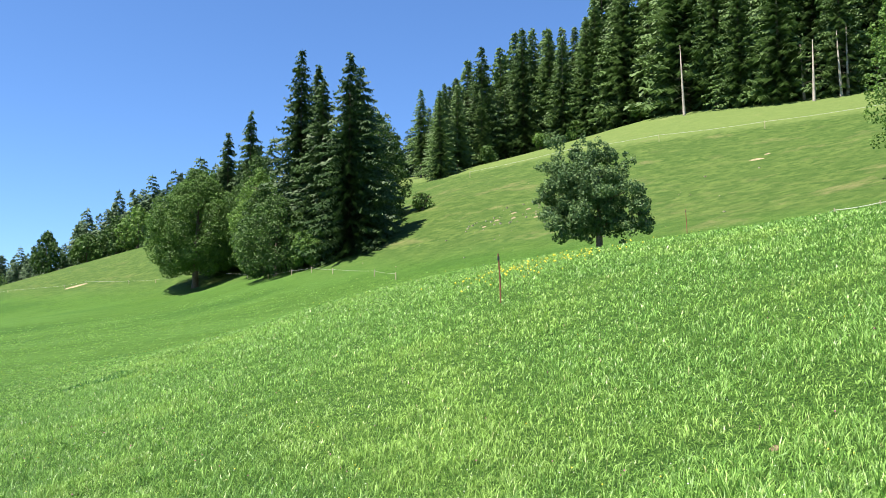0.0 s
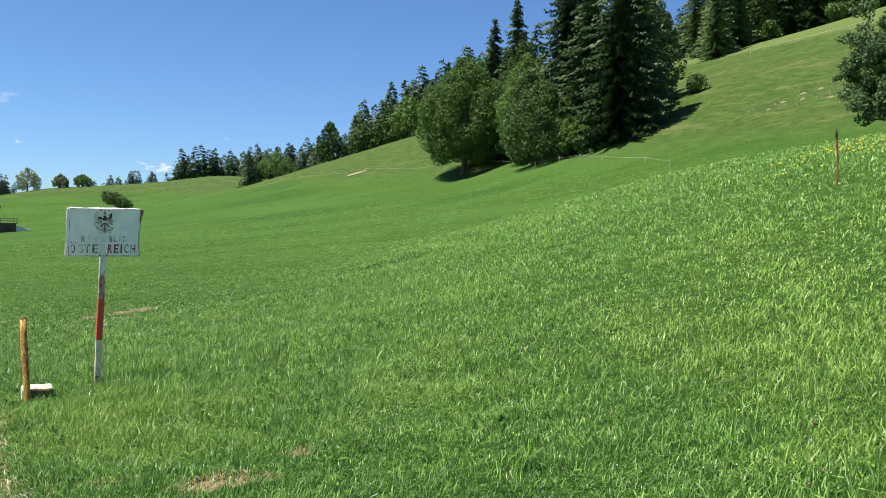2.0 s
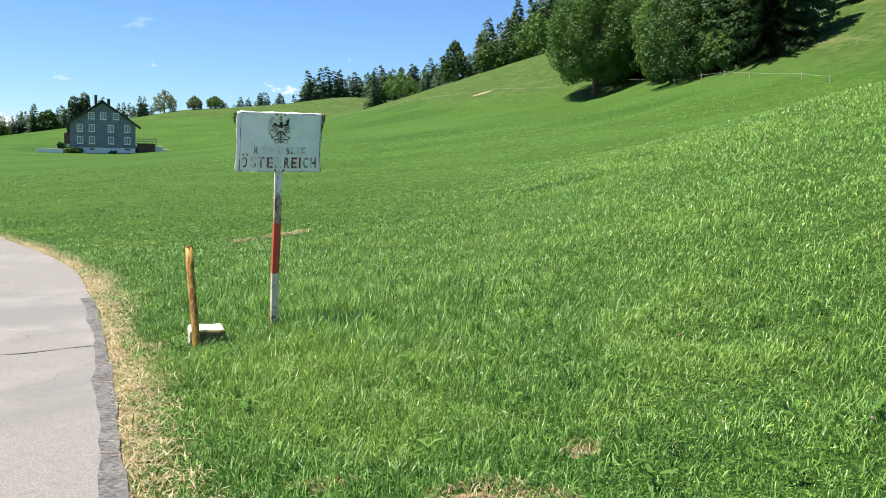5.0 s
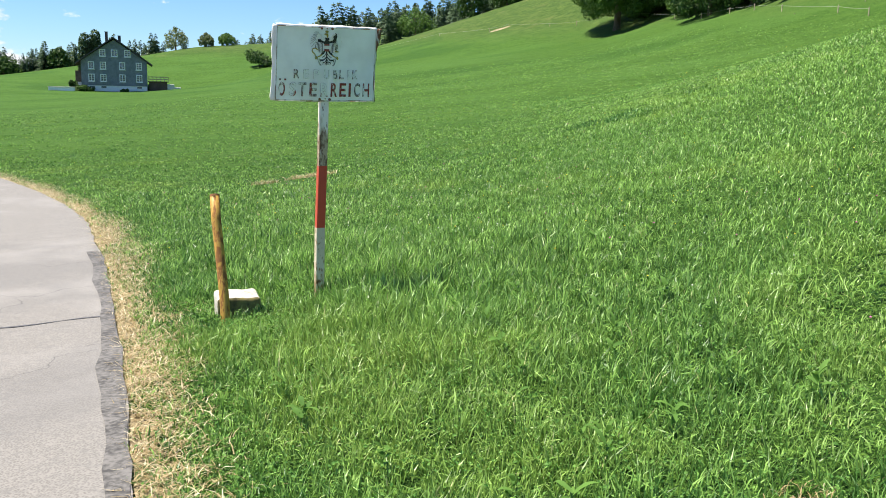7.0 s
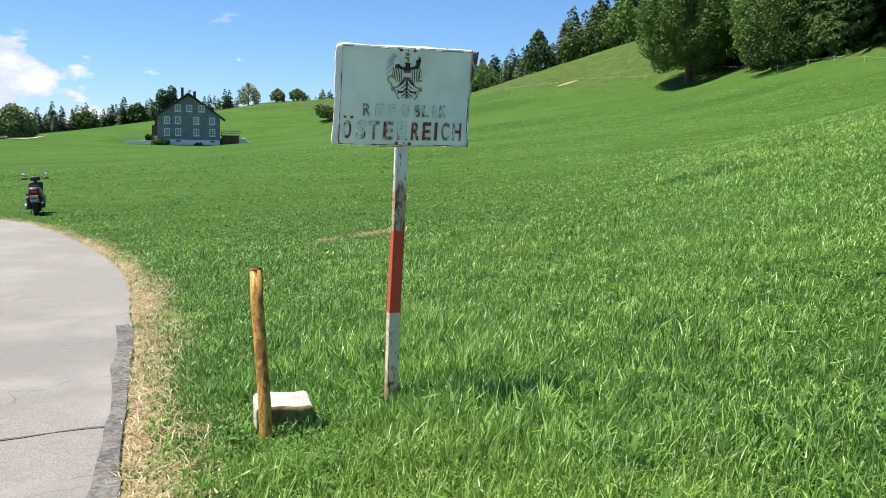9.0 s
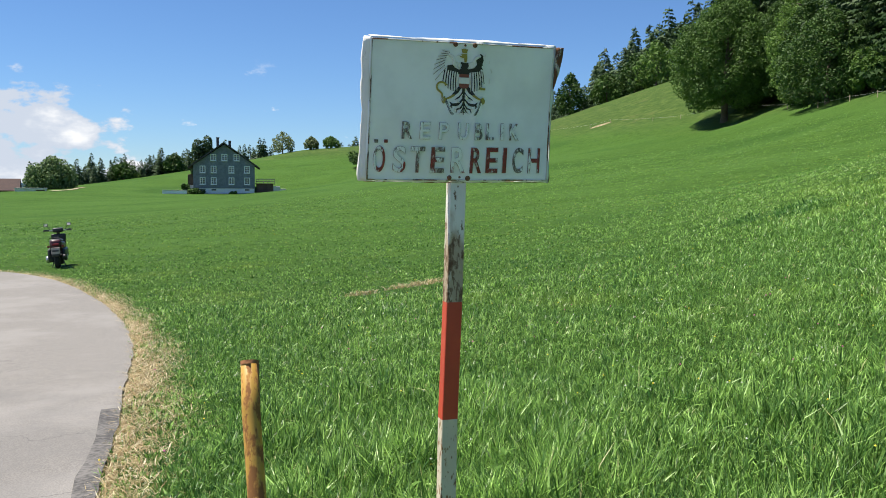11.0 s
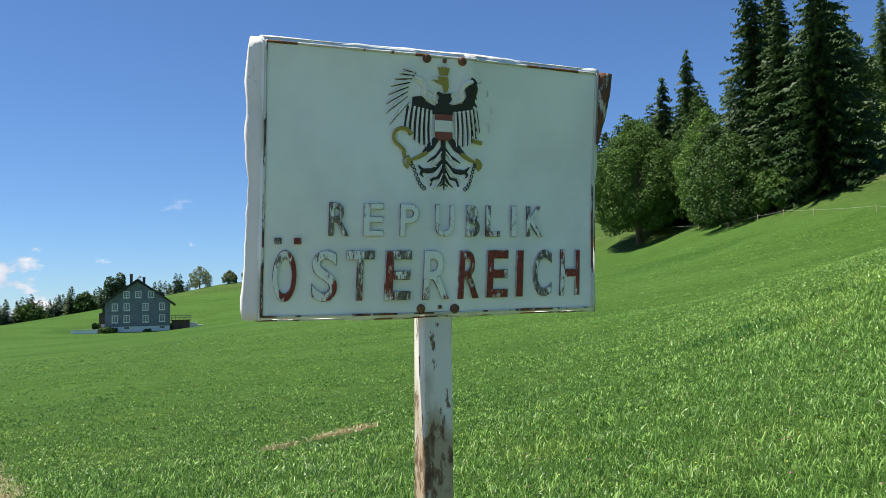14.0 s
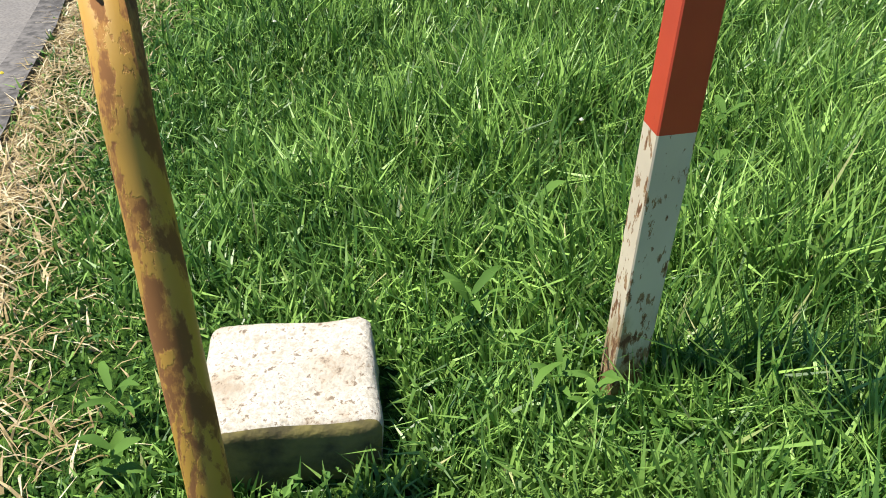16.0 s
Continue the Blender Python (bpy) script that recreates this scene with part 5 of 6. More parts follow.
def window_at(x, z, w=1.05, h=1.4, shutters=True):
    win = part("window", box(x - w / 2, -0.02, z, x + w / 2, 0.1, z + h), M["glass"], house)
    for (a, c, e, f) in ((x - w / 2 - 0.1, z - 0.1, x - w / 2 + 0.06, z + h + 0.1), (x + w / 2 - 0.06, z - 0.1, x + w / 2 + 0.1, z + h + 0.1),
                         (x - w / 2 + 0.06, z - 0.1, x + w / 2 - 0.06, z + 0.06), (x - w / 2 + 0.06, z + h - 0.06, x + w / 2 - 0.06, z + h + 0.1), (x - 0.05, z + 0.06, x + 0.05, z + h - 0.06)):
        part("window_frame", box(a, -0.10, c, e, 0.02, f), M["white_wood"], win)
    for q in (0.36, 0.68):
        part("glazing_bar", box(x - w / 2 + 0.06, -0.07, z + h * q - 0.025, x - 0.05, 0.0, z + h * q + 0.025), M["white_wood"], win)
        part("glazing_bar", box(x + 0.05, -0.07, z + h * q - 0.025, x + w / 2 - 0.06, 0.0, z + h * q + 0.025), M["white_wood"], win)
    part("window_sill", box(x - w / 2 - 0.18, -0.2, z - 0.2, x + w / 2 + 0.18, 0.0, z - 0.1), M["white_wood"], win)


for x in (-4.7, -2.3, 1.6, 5.05):
    window_at(x, 2.45)
    window_at(x, 5.05)
for x in (-2.35, 0.1, 2.75):
    window_at(x, 7.8, 1.1, 1.3)
for x in (-4.6, -2.3, 5.05):
    part("cellar_window", box(x - 0.5, 0.05, 1.0, x + 0.5, 0.2, 1.35), M["glass"], house)
part("side_porch", box(-W2 - 1.2, 2.0, -0.5, -W2 + 0.05, 7.5, 2.2, 0.05), M["plinth"], house, "white walled porch at the side")
part("porch_loft", box(-W2 - 1.3, 1.8, 2.2, -W2 + 0.04, 7.7, 4.6, 0.05), M["dark_wood"], house, "dark boarded loft over the porch")

rt = Matrix.Rotation(radians(19.0), 4, "Z")


def by_house(x, y):
    p = rt @ Vector((x, y, 0))
    return -71.5 + p.x, 187 + p.y


hx, hy = by_house(9.7, 3.0)
shed = thing("terrace", pose(hx, hy, gz(hx, hy) - 0.3, 0, 0, 19.0), "raised wooden terrace with pale railing over a dark shed", "terrace")
part("shed_wall", box(-2.6, -2, -0.5, 1.2, 3, 1.9), M["dark_wood"], shed)
part("deck", box(-2.8, -2.3, 1.9, 1.5, 3.2, 2.1), M["dark_wood"], shed)
for k in range(6):
    part("railing_post", box(-2.7 + k * 0.82, -2.25, 2.1, -2.58 + k * 0.82, -2.13, 3.05), M["pale_wood"], shed)
for z in (2.45, 2.95):
    part("railing_board", box(-2.75, -2.30, z, 1.5, -2.25, z + 0.16), M["pale_wood"], shed)
b = bmesh.new()
for x, z, w in ((1.2, 1.5, 1), (2.6, 0.9, 1), (4.2, 0.45, 1), (5.6, 0.2, 1)):
    box(x, -2.2, -0.6, x + 1.5, -1.4, z, 0.05, 1, b)
part("ramp_wall", b, M["concrete"], shed, "stepped pale ramp wall")
hx, hy = by_house(-10.6, -2.0)
t = thing("garden_wall", pose(hx, hy, gz(hx, hy) - 0.2, 0, 0, 16), "low white terrace wall in front of the farmhouse", "wall")
part("wall_block", box(-2.6, -0.5, -0.3, 2.6, 0.5, 0.95, 0.05), M["plinth"], t)
part("coping", box(-2.7, -0.6, 0.95, 2.7, 0.6, 1.05, 0.02), M["concrete"], t)
for x, y, w, h, sd in ((-6.4, -1.2, 3.8, 1.7, 1), (2.0, -0.9, 1.8, 0.9, 2), (-8.4, 1.0, 2.2, 2.6, 3), (-4.9, -1.4, 2.2, 1.2, 4)):
    hx, hy = by_house(x, y)
    bush("bush", "garden shrub beside the farmhouse wall", hx, hy, w, h, "broad", 200 + sd, 700, 0.4, "garden shrubs")
for x, y, h, sd in ((-6.6, 14.5, 12.6, 1), (-4.4, 15.5, 13.2, 2)):
    hx, hy = by_house(x, y)
    t = thing("cypress", pose(hx, hy, gz(hx, hy) - 0.6), "dark columnar conifer behind the farmhouse", "conifer", "conifers behind the farmhouse")
    part("trunk", trunk_mesh(h * 0.6, 0.25), M["bark"], t)
    V, F = leaf_cloud([(0, 0, h * q, 1.75 * (1 - 0.6 * abs(q - 0.35)), h * 0.15) for q in (0.14, 0.28, 0.42, 0.56, 0.7, 0.83)], 3200, 0.5, 300 + sd)
    part("crown", mesh_np("crown", V, F, M["spruce"]), None, t)

# farm buildings farther down the lane
barn = thing("barn", pose(-119.5, 176, gz(-119.5, 176) - 2.0, 0, 0, 30), "long low farm shed with a red-brown roof", "barn")
part("wall", box(-14, -5, -1, 4, 5, 2.6), M["dark_wood"], barn)
b = bmesh.new()
vs = [b.verts.new(p) for p in ((-15, -6, 2.4), (5, -6, 2.4), (5, 0, 5.0), (-15, 0, 5.0), (-15, 6, 2.4), (5, 6, 2.4))]
b.faces.new((vs[0], vs[1], vs[2], vs[3]))
b.faces.new((vs[3], vs[2], vs[5], vs[4]))
b.faces.new((vs[1], vs[5], vs[2]))
b.faces.new((vs[0], vs[3], vs[4]))
r = part("roof", b, M["brick_red"], barn, "red-brown tiled roof")
annex = thing("annex", pose(-109.6, 172.5, gz(-109.6, 172.5) - 1.25, 0, 0, 30), "flat white annex beside the farm shed", "annex")
part("wall", box(-2.5, -3, -1, 3.5, 3, 1.7), M["plinth"], annex)
part("roof", box(-2.7, -3.3, 1.7, 3.7, 3.3, 1.9), M["concrete"], annex)
part("door", box(1.5, -3.06, -0.6, 3.2, -2.98, 1.5), M["dark_wood"], annex)

b = bmesh.new()
rows = []
for x, y in smooth_line([(-103, 170), (-104.5, 177), (-107, 186), (-109.5, 192), (-111, 198)], 2.0):
    rows.append([b.verts.new((x + d, y - 0.2 * d, gz(x + d, y) + 0.12)) for d in (-0.6, 0.0, 0.6)])
for p, q in zip(rows, rows[1:]):
    for k in (0, 1):
        b.faces.new((p[k], p[k + 1], q[k + 1], q[k]))
tagged(part("gravel_path", b, M["pale_wood"]), "pale gravel track over the far field", "path", kind="structure")

# a summit far down the valley, with blue haze put into its rock colour
M["far_rock"] = speckled("hazed_rock", (0.20, 0.27, 0.38), (0.28, 0.35, 0.46), 0.01, 1.0)
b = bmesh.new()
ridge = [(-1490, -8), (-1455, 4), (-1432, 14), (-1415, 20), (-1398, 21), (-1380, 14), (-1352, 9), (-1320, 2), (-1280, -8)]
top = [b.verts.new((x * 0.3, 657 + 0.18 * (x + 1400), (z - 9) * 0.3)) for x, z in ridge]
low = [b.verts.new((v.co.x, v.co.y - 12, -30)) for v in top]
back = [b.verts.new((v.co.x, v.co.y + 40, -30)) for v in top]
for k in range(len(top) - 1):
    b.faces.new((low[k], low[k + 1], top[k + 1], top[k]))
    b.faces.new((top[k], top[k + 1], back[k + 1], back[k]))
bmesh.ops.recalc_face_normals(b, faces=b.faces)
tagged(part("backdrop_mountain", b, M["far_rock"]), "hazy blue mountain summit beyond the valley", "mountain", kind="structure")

# ---------------------------------------------------------------- the parked scooter
M["tyre"] = speckled("tyre_rubber", (0.015, 0.015, 0.016), (0.035, 0.034, 0.033), 60, 0.9)
M["plastic"] = speckled("black_plastic", (0.018, 0.018, 0.020), (0.035, 0.035, 0.038), 40, 0.45)
M["maroon"] = speckled("maroon_bodywork", (0.045, 0.010, 0.014), (0.075, 0.016, 0.022), 20, 0.35)
M["steel"] = speckled("dull_steel", (0.42, 0.42, 0.43), (0.60, 0.60, 0.60), 40, 0.35, 0.9)
M["lamp_red"] = speckled("red_lens", (0.12, 0.008, 0.010), (0.17, 0.012, 0.012), 60, 0.25)
M["plate"] = speckled("pale_plate", (0.45, 0.33, 0.32), (0.55, 0.42, 0.40), 60, 0.5)
mm = Mat("mirror_glass", 0.05, 1.0)
mm.color((0.75, 0.82, 0.95))
M["mirror"] = mm.m


def build_scooter():
    x0, y0 = -11.9, 17.75
    t = thing("scooter", pose(x0, y0, gz(x0, y0) + 0.01, 0, -4, 26) @ Matrix.Diagonal((0.98, 0.9, 0.88, 1)), "dark maroon motor scooter parked on the grass by the lane", "scooter")
    # local y points ahead, away from the viewer

    def wheel(y, r, w):
        ty = bmesh.new()
        ring = [(0, y + r * 0.82 * math.cos(a), r + r * 0.82 * math.sin(a)) for a in [2 * math.pi * k / 20 for k in range(20)]]
        rows = []
        for p in ring:
            d = Vector((0, p[1] - y, p[2] - r)).normalized()
            rows.append([ty.verts.new(Vector(p) + d * (r * 0.18 * math.cos(q)) + Vector((w / 2 * math.sin(q), 0, 0))) for q in [2 * math.pi * j / 8 for j in range(8)]])
        for k in range(20):
            a, c = rows[k], rows[(k + 1) % 20]
            for j in range(8):
                ty.faces.new((a[j], a[(j + 1) % 8], c[(j + 1) % 8], c[j]))
        wh = part("wheel", ty, M["tyre"], t, "black tyre", True)
        rim = tube([(-w * 0.35, y, r), (w * 0.35, y, r)], r * 0.66, 16)
        part("rim", rim, M["steel"], wh)
        part("hub", tube([(-w * 0.6, y, r), (w * 0.6, y, r)], r * 0.2, 10), M["plastic"], wh)
    wheel(-0.62, 0.24, 0.13)
    wheel(0.62, 0.24, 0.11)
    body = box(-0.19, -0.78, 0.40, 0.19, 0.02, 0.72, 0.09, 3)
    for v in body.verts:
        k = (v.co.y + 0.78) / 0.8
        v.co.x *= 0.72 + 0.32 * k
        v.co.z += 0.10 * (1 - k)
    part("rear_body", body, M["maroon"], t, "maroon rear bodywork", True)
    for sx in (-1, 1):
        cowl = box(sx * 0.19 - 0.05, -0.72, 0.27, sx * 0.19 + 0.05, 0.05, 0.55, 0.045, 3)
        for v in cowl.verts:
            v.co.x *= 0.86 + 0.16 * (v.co.y + 0.72)
        part("side_cowl", cowl, M["plastic"], t, "black side cowl", True)
    seat = box(-0.14, -0.72, 0.70, 0.14, 0.05, 0.80, 0.05, 3)
    for v in seat.verts:
        v.co.z += 0.07 * max(0, -(v.co.y + 0.3))
    part("seat", seat, M["plastic"], t, "black seat", True)
    part("floor_board", box(-0.17, -0.02, 0.26, 0.17, 0.42, 0.34, 0.03), M["plastic"], t)
    sh = box(-0.19, 0.36, 0.30, 0.19, 0.46, 0.92, 0.04, 3)
    for v in sh.verts:
        v.co.y += 0.10 * (0.98 - v.co.z)
        v.co.x *= 0.75 + 0.35 * (v.co.z - 0.3)
    part("leg_shield", sh, M["plastic"], t, smooth=True)
    part("front_fender", box(-0.08, 0.42, 0.42, 0.08, 0.82, 0.52, 0.04, 2), M["plastic"], t, smooth=True)
    for sx in (-1, 1):
        part("fork", tube([(sx * 0.075, 0.62, 0.24), (sx * 0.075, 0.50, 0.62)], 0.022, 8), M["steel"], t)
    part("steering_column", tube([(0, 0.50, 0.60), (0, 0.40, 1.02)], 0.04, 8), M["plastic"], t)
    bar = part("handlebar", tube([(-0.31, 0.30, 1.04), (-0.18, 0.38, 1.02), (0, 0.40, 1.00), (0.18, 0.38, 1.02), (0.31, 0.30, 1.04)], 0.016, 8), M["steel"], t)
    for sx in (-1, 1):
        part("grip", tube([(sx * 0.22, 0.355, 1.03), (sx * 0.33, 0.29, 1.045)], 0.024, 8), M["plastic"], bar)
        part("brake_lever", tube([(sx * 0.22, 0.42, 1.03), (sx * 0.36, 0.38, 1.01)], 0.008, 6), M["plastic"], bar)
    part("headset", box(-0.13, 0.32, 0.97, 0.13, 0.50, 1.10, 0.04, 3), M["plastic"], t, smooth=True)
    for sx in (-1, 1):
        part("mirror_arm", tube([(sx * 0.18, 0.37, 1.04), (sx * 0.22, 0.36, 1.12), (sx * 0.27, 0.34, 1.18)], 0.008, 6), M["plastic"], t)
        mb = box(sx * 0.28 - 0.055, 0.325, 1.15, sx * 0.28 + 0.055, 0.36, 1.24, 0.025, 2)
        mir = part("mirror", mb, M["plastic"], t, smooth=True)
        part("mirror_glass", box(sx * 0.28 - 0.045, 0.318, 1.16, sx * 0.28 + 0.045, 0.3245, 1.23, 0.003, 1), M["mirror"], mir, "sky-blue mirror glass")
    part("tail_lamp", box(-0.09, -0.83, 0.64, 0.09, -0.76, 0.71, 0.025, 2), M["lamp_red"], t, "red tail lamp")
    for sx in (-1, 1):
        part("turn_signal", box(sx * 0.17 - 0.03, -0.80, 0.60, sx * 0.17 + 0.03, -0.72, 0.66, 0.015, 2), M["lamp_red"], t)
    fend = part("rear_fender", box(-0.09, -0.92, 0.34, 0.09, -0.70, 0.58, 0.03, 2), M["plastic"], t)
    pl = part("number_plate", box(-0.10, -0.945, 0.42, 0.10, -0.925, 0.60, 0.004, 1), M["plate"], t, "pale number plate")
    part("plate_bar", box(-0.075, -0.949, 0.49, 0.075, -0.946, 0.53), M["plastic"], pl, "dark bar")
    part("engine", box(-0.20, -0.70, 0.18, -0.07, -0.25, 0.42, 0.05, 2), M["plastic"], t, smooth=True)
    ex = part("exhaust", tube([(0.17, -0.20, 0.22), (0.18, -0.40, 0.24), (0.19, -0.88, 0.34)], [0.03, 0.055, 0.058], 12), M["plastic"], t, smooth=True)
    part("heat_shield", box(0.235, -0.78, 0.26, 0.252, -0.50, 0.36, 0.006, 1), M["steel"], ex, "bright steel heat shield")
    part("crankcase_cover", tube([(-0.20, -0.56, 0.26), (-0.262, -0.56, 0.26)], [0.11, 0.09], 14), M["steel"], t, "bright round cover", True)
    part("luggage_rack", tube([(-0.11, -0.72, 0.86), (-0.11, -0.93, 0.88), (0.11, -0.93, 0.88), (0.11, -0.72, 0.86)], 0.012, 6), M["plastic"], t)
    part("centre_stand", tube([(-0.16, -0.28, 0.0), (-0.10, -0.20, 0.24), (0.10, -0.20, 0.24), (0.16, -0.28, 0.0)], 0.014, 6), M["plastic"], t)


build_scooter()

# ---------------------------------------------------------------- stakes and pasture fences
M["rust_stake"] = speckled("rusty_stake", (0.16, 0.055, 0.03), (0.30, 0.12, 0.06), 20, 0.85)
M["tape"] = speckled("white_fence_tape", (0.50, 0.49, 0.44), (0.62, 0.61, 0.56), 6, 0.7)
for x, y, z0, z1, m in ((10.05, 2.94, 2.1, 3.30, "rust_stake"), (26.9, 17.2, 5.2, 7.27, "rust_stake")):
    t = thing("stake", pose(x, y, gz(x, y)), "thin rusty steel stake standing in the meadow", "stake", "steel stakes")
    g = gz(x, y)
    part("rod", tube([(0, 0, -0.4), (-0.01, 0, (z1 - g) * 0.5), (-0.045, 0, z1 - g)], 0.015, 7), M[m], t)
    part("insulator", tube([(-0.04, 0, z1 - g - 0.12), (-0.038, 0, z1 - g - 0.05)], 0.020, 8), M["plastic"], t, "dark plastic insulator")


def fence(name, pts, height, label, sag=0.12, tape=0.016):
    pts = [Vector((x, y, gz(x, y))) for x, y in pts]
    f = thing(name, Matrix.Translation(pts[0]), label, "fence")
    o = pts[0]
    for p in pts:
        part("fence_post", tube([p - o - Vector((0, 0, 0.3)), p - o + Vector((0, 0, height + 0.12))], 0.04, 6), M["pale_wood"], f)
    for p, q in zip(pts, pts[1:]):
        b = bmesh.new()
        rows = []
        for k in range(9):
            s = k / 8
            c = p.lerp(q, s) - o
            g = gz(c.x + o.x, c.y + o.y) - o.z
            z = max(c.z + height - sag * 4 * s * (1 - s), g + 0.15)
            rows.append([b.verts.new((c.x, c.y, z + d)) for d in (-tape, tape)])
        for r0, r1 in zip(rows, rows[1:]):
            b.faces.new((r0[0], r1[0], r1[1], r0[1]))
        tp = part("tape", b, M["tape"], f)
        so = tp.modifiers.new("thickness", "SOLIDIFY")
        so.thickness = 0.01


fence("pasture_fence", [(-14, 172), (-0.7, 164.7), (8.1, 150.6), (11.4, 148.9), (17.1, 137), (20.6, 132), (27.5, 126), (28.6, 104), (27.6, 89), (29, 84), (30.1, 80.1), (30.4, 73.8), (31.3, 64.4), (31.2, 59)], 0.5,
      "low electric fence with pale posts and white tape below the wood", sag=0.06, tape=0.006)
fence("pasture_fence", [(40.6, 36.6), (41.7, 33.6), (42.0, 30.0), (42.7, 27.4), (44.7, 25.9), (46.2, 26.1), (46.9, 23.5), (47.2, 18), (47, 10)], 0.95, "electric fence with white tape behind the crest of the bank", sag=0.05, tape=0.018)
fence("pasture_fence", [(66, 112), (76, 98), (83, 86), (90, 73), (97, 60)], 1.0, "electric fence with white tape across the steep pasture", tape=0.012)


def mound(name, x, y, rx, ry, turn, height, mat, seed, label, category, n=26, jag=0.35, group=""):
    """A low ragged heap that lies on the ground."""
    rr = random.Random(seed)
    t = thing(name, pose(x, y, gz(x, y)), label, category, group)
    b = bmesh.new()
    c, s = math.cos(radians(turn)), math.sin(radians(turn))
    rings = []
    for q in (1.0, 0.75, 0.45, 0.2):
        ring = []
        for k in range(n):
            a = 2 * math.pi * k / n
            f = q * (1 + jag * noise.noise(Vector((math.cos(a) * 1.7, math.sin(a) * 1.7, seed * 3.1))) + 0.12 * rr.uniform(-1, 1))
            u, v = rx * f * math.cos(a), ry * f * math.sin(a)
            px, py_ = u * c - v * s, u * s + v * c
            h = height * (1 - q * q) + 0.25 * height * rr.uniform(-1, 1) - (0.05 if q == 1.0 else 0)
            ring.append(b.verts.new((px, py_, gz(x + px, y + py_) - gz(x, y) + h)))
        rings.append(ring)
    for r0, r1 in zip(rings, rings[1:]):
        for k in range(n):
            b.faces.new((r0[k], r0[(k + 1) % n], r1[(k + 1) % n], r1[k]))
    b.faces.new(rings[-1])
    part("earth", b, mat, t)
    return t


mound("bare_soil", 1.5, -3.66, 0.20, 0.13, 20, 0.025, M["soil"], 1, "bare earth dug up in the grass", "soil", group="bare patches")
mound("bare_soil", 1.72, -3.70, 0.16, 0.09, 0, 0.02, M["soil"], 2, "bare earth dug up in the grass", "soil", group="bare patches")
mound("bare_soil", 2.08, -3.2, 0.10, 0.08, 0, 0.035, M["soil"], 3, "small heap of dry earth in the grass", "soil", group="bare patches")
mound("bare_soil", 0.82, -3.4, 0.07, 0.05, 0, 0.03, M["soil"], 4, "small heap of dry earth in the grass", "soil", group="bare patches")
mound("bare_soil", 6.57, -6.55, 0.06, 0.04, 30, 0.02, M["soil"], 5, "dry earth showing through the grass", "soil", group="bare patches")
for x, y, rx, ry, tu, sd in ((74.8, 60.0, 0.9, 0.3, -45, 6), (9.7, 149.5, 2.2, 0.8, 0, 7), (48.3, 71.6, 0.30, 0.16, -30, 8), (50.9, 72.3, 0.35, 0.14, -30, 9), (52.5, 71.9, 0.35, 0.2, -30, 10), (46.2, 70.6, 0.25, 0.13, -30, 11), (50.7, 67.3, 0.4, 0.22, -30, 12), (77.3, 60.7, 0.4, 0.2, -40, 13), (49.6, 70.2, 0.3, 0.18, 0, 14)):
    mound("bare_soil", x, y, rx, ry, tu, 0.12, M["pale_soil"], sd, "bare stony earth on the grazed slope", "soil", group="bare patches on the slope")

def strewn_stones():
    """Pale stones that the grazed slope has shed."""
    rng = np.random.default_rng(88)
    n = 110
    x, y = 49.5 + rng.normal(size=n) * 3.2, 71.2 + rng.normal(size=n) * 2.2
    x[n // 2:], y[n // 2:] = 52 + rng.normal(size=n - n // 2) * 9, 66 + rng.normal(size=n - n // 2) * 9
    c = np.stack([x, y, land(x, y) + 0.02], 1)
    sz = 0.03 + 0.08 * rng.random(n) ** 2.5
    cube = np.array([(a, b, d) for a in (-1, 1) for b in (-1, 1) for d in (-1, 1)], float)
    P = (c[:, None] + (cube[None] * (0.7 + 0.5 * rng.random((n, 8, 3)))) * sz[:, None, None]).reshape(-1, 3)
    q = np.array([(0, 1, 3, 2), (4, 6, 7, 5), (0, 4, 5, 1), (2, 3, 7, 6), (0, 2, 6, 4), (1, 5, 7, 3)])
    F = (np.arange(n)[:, None, None] * 8 + q[None]).reshape(-1, 4)
    tagged(new("loose_stones", mesh_np("loose_stones", P, F, M["pale_stone"])), "pale loose stones strewn over the grazed slope", "stones", kind="stuff")


M["pale_stone"] = speckled("pale_slope_stone", (0.24, 0.20, 0.13), (0.40, 0.35, 0.25), 5, 0.95)
strewn_stones()

# ---------------------------------------------------------------- verge, grass and flowers
strip("verge", -0.15, 0.02, 0.006, M["verge"], "strip of dry straw-coloured earth along the lane", "verge", 0.40, 0.16, 9, 0, 190, 4)

EYES = np.array([(2.5, -10.4), (2.4, -9.9), (2.1, -9.2), (1.7, -8.3), (1.3, -7.3), (0.85, -5.9), (0.6, -4.6), (0.3, -3.0), (0.1, -1.7), (0.0, -1.1)])


NEAREST = np.array([3.6, 3.2, 3.2, 2.8, 2.8, 2.2, 1.8, 1.2, 0.7, 0.6])
# the way the lane's walker faces on each stretch, in degrees from north
FACING = np.radians([26.0, 16.0, 8.5, 3.4, 1.3, 0.0, -3.0, -6.6, -4.0, -10.0])


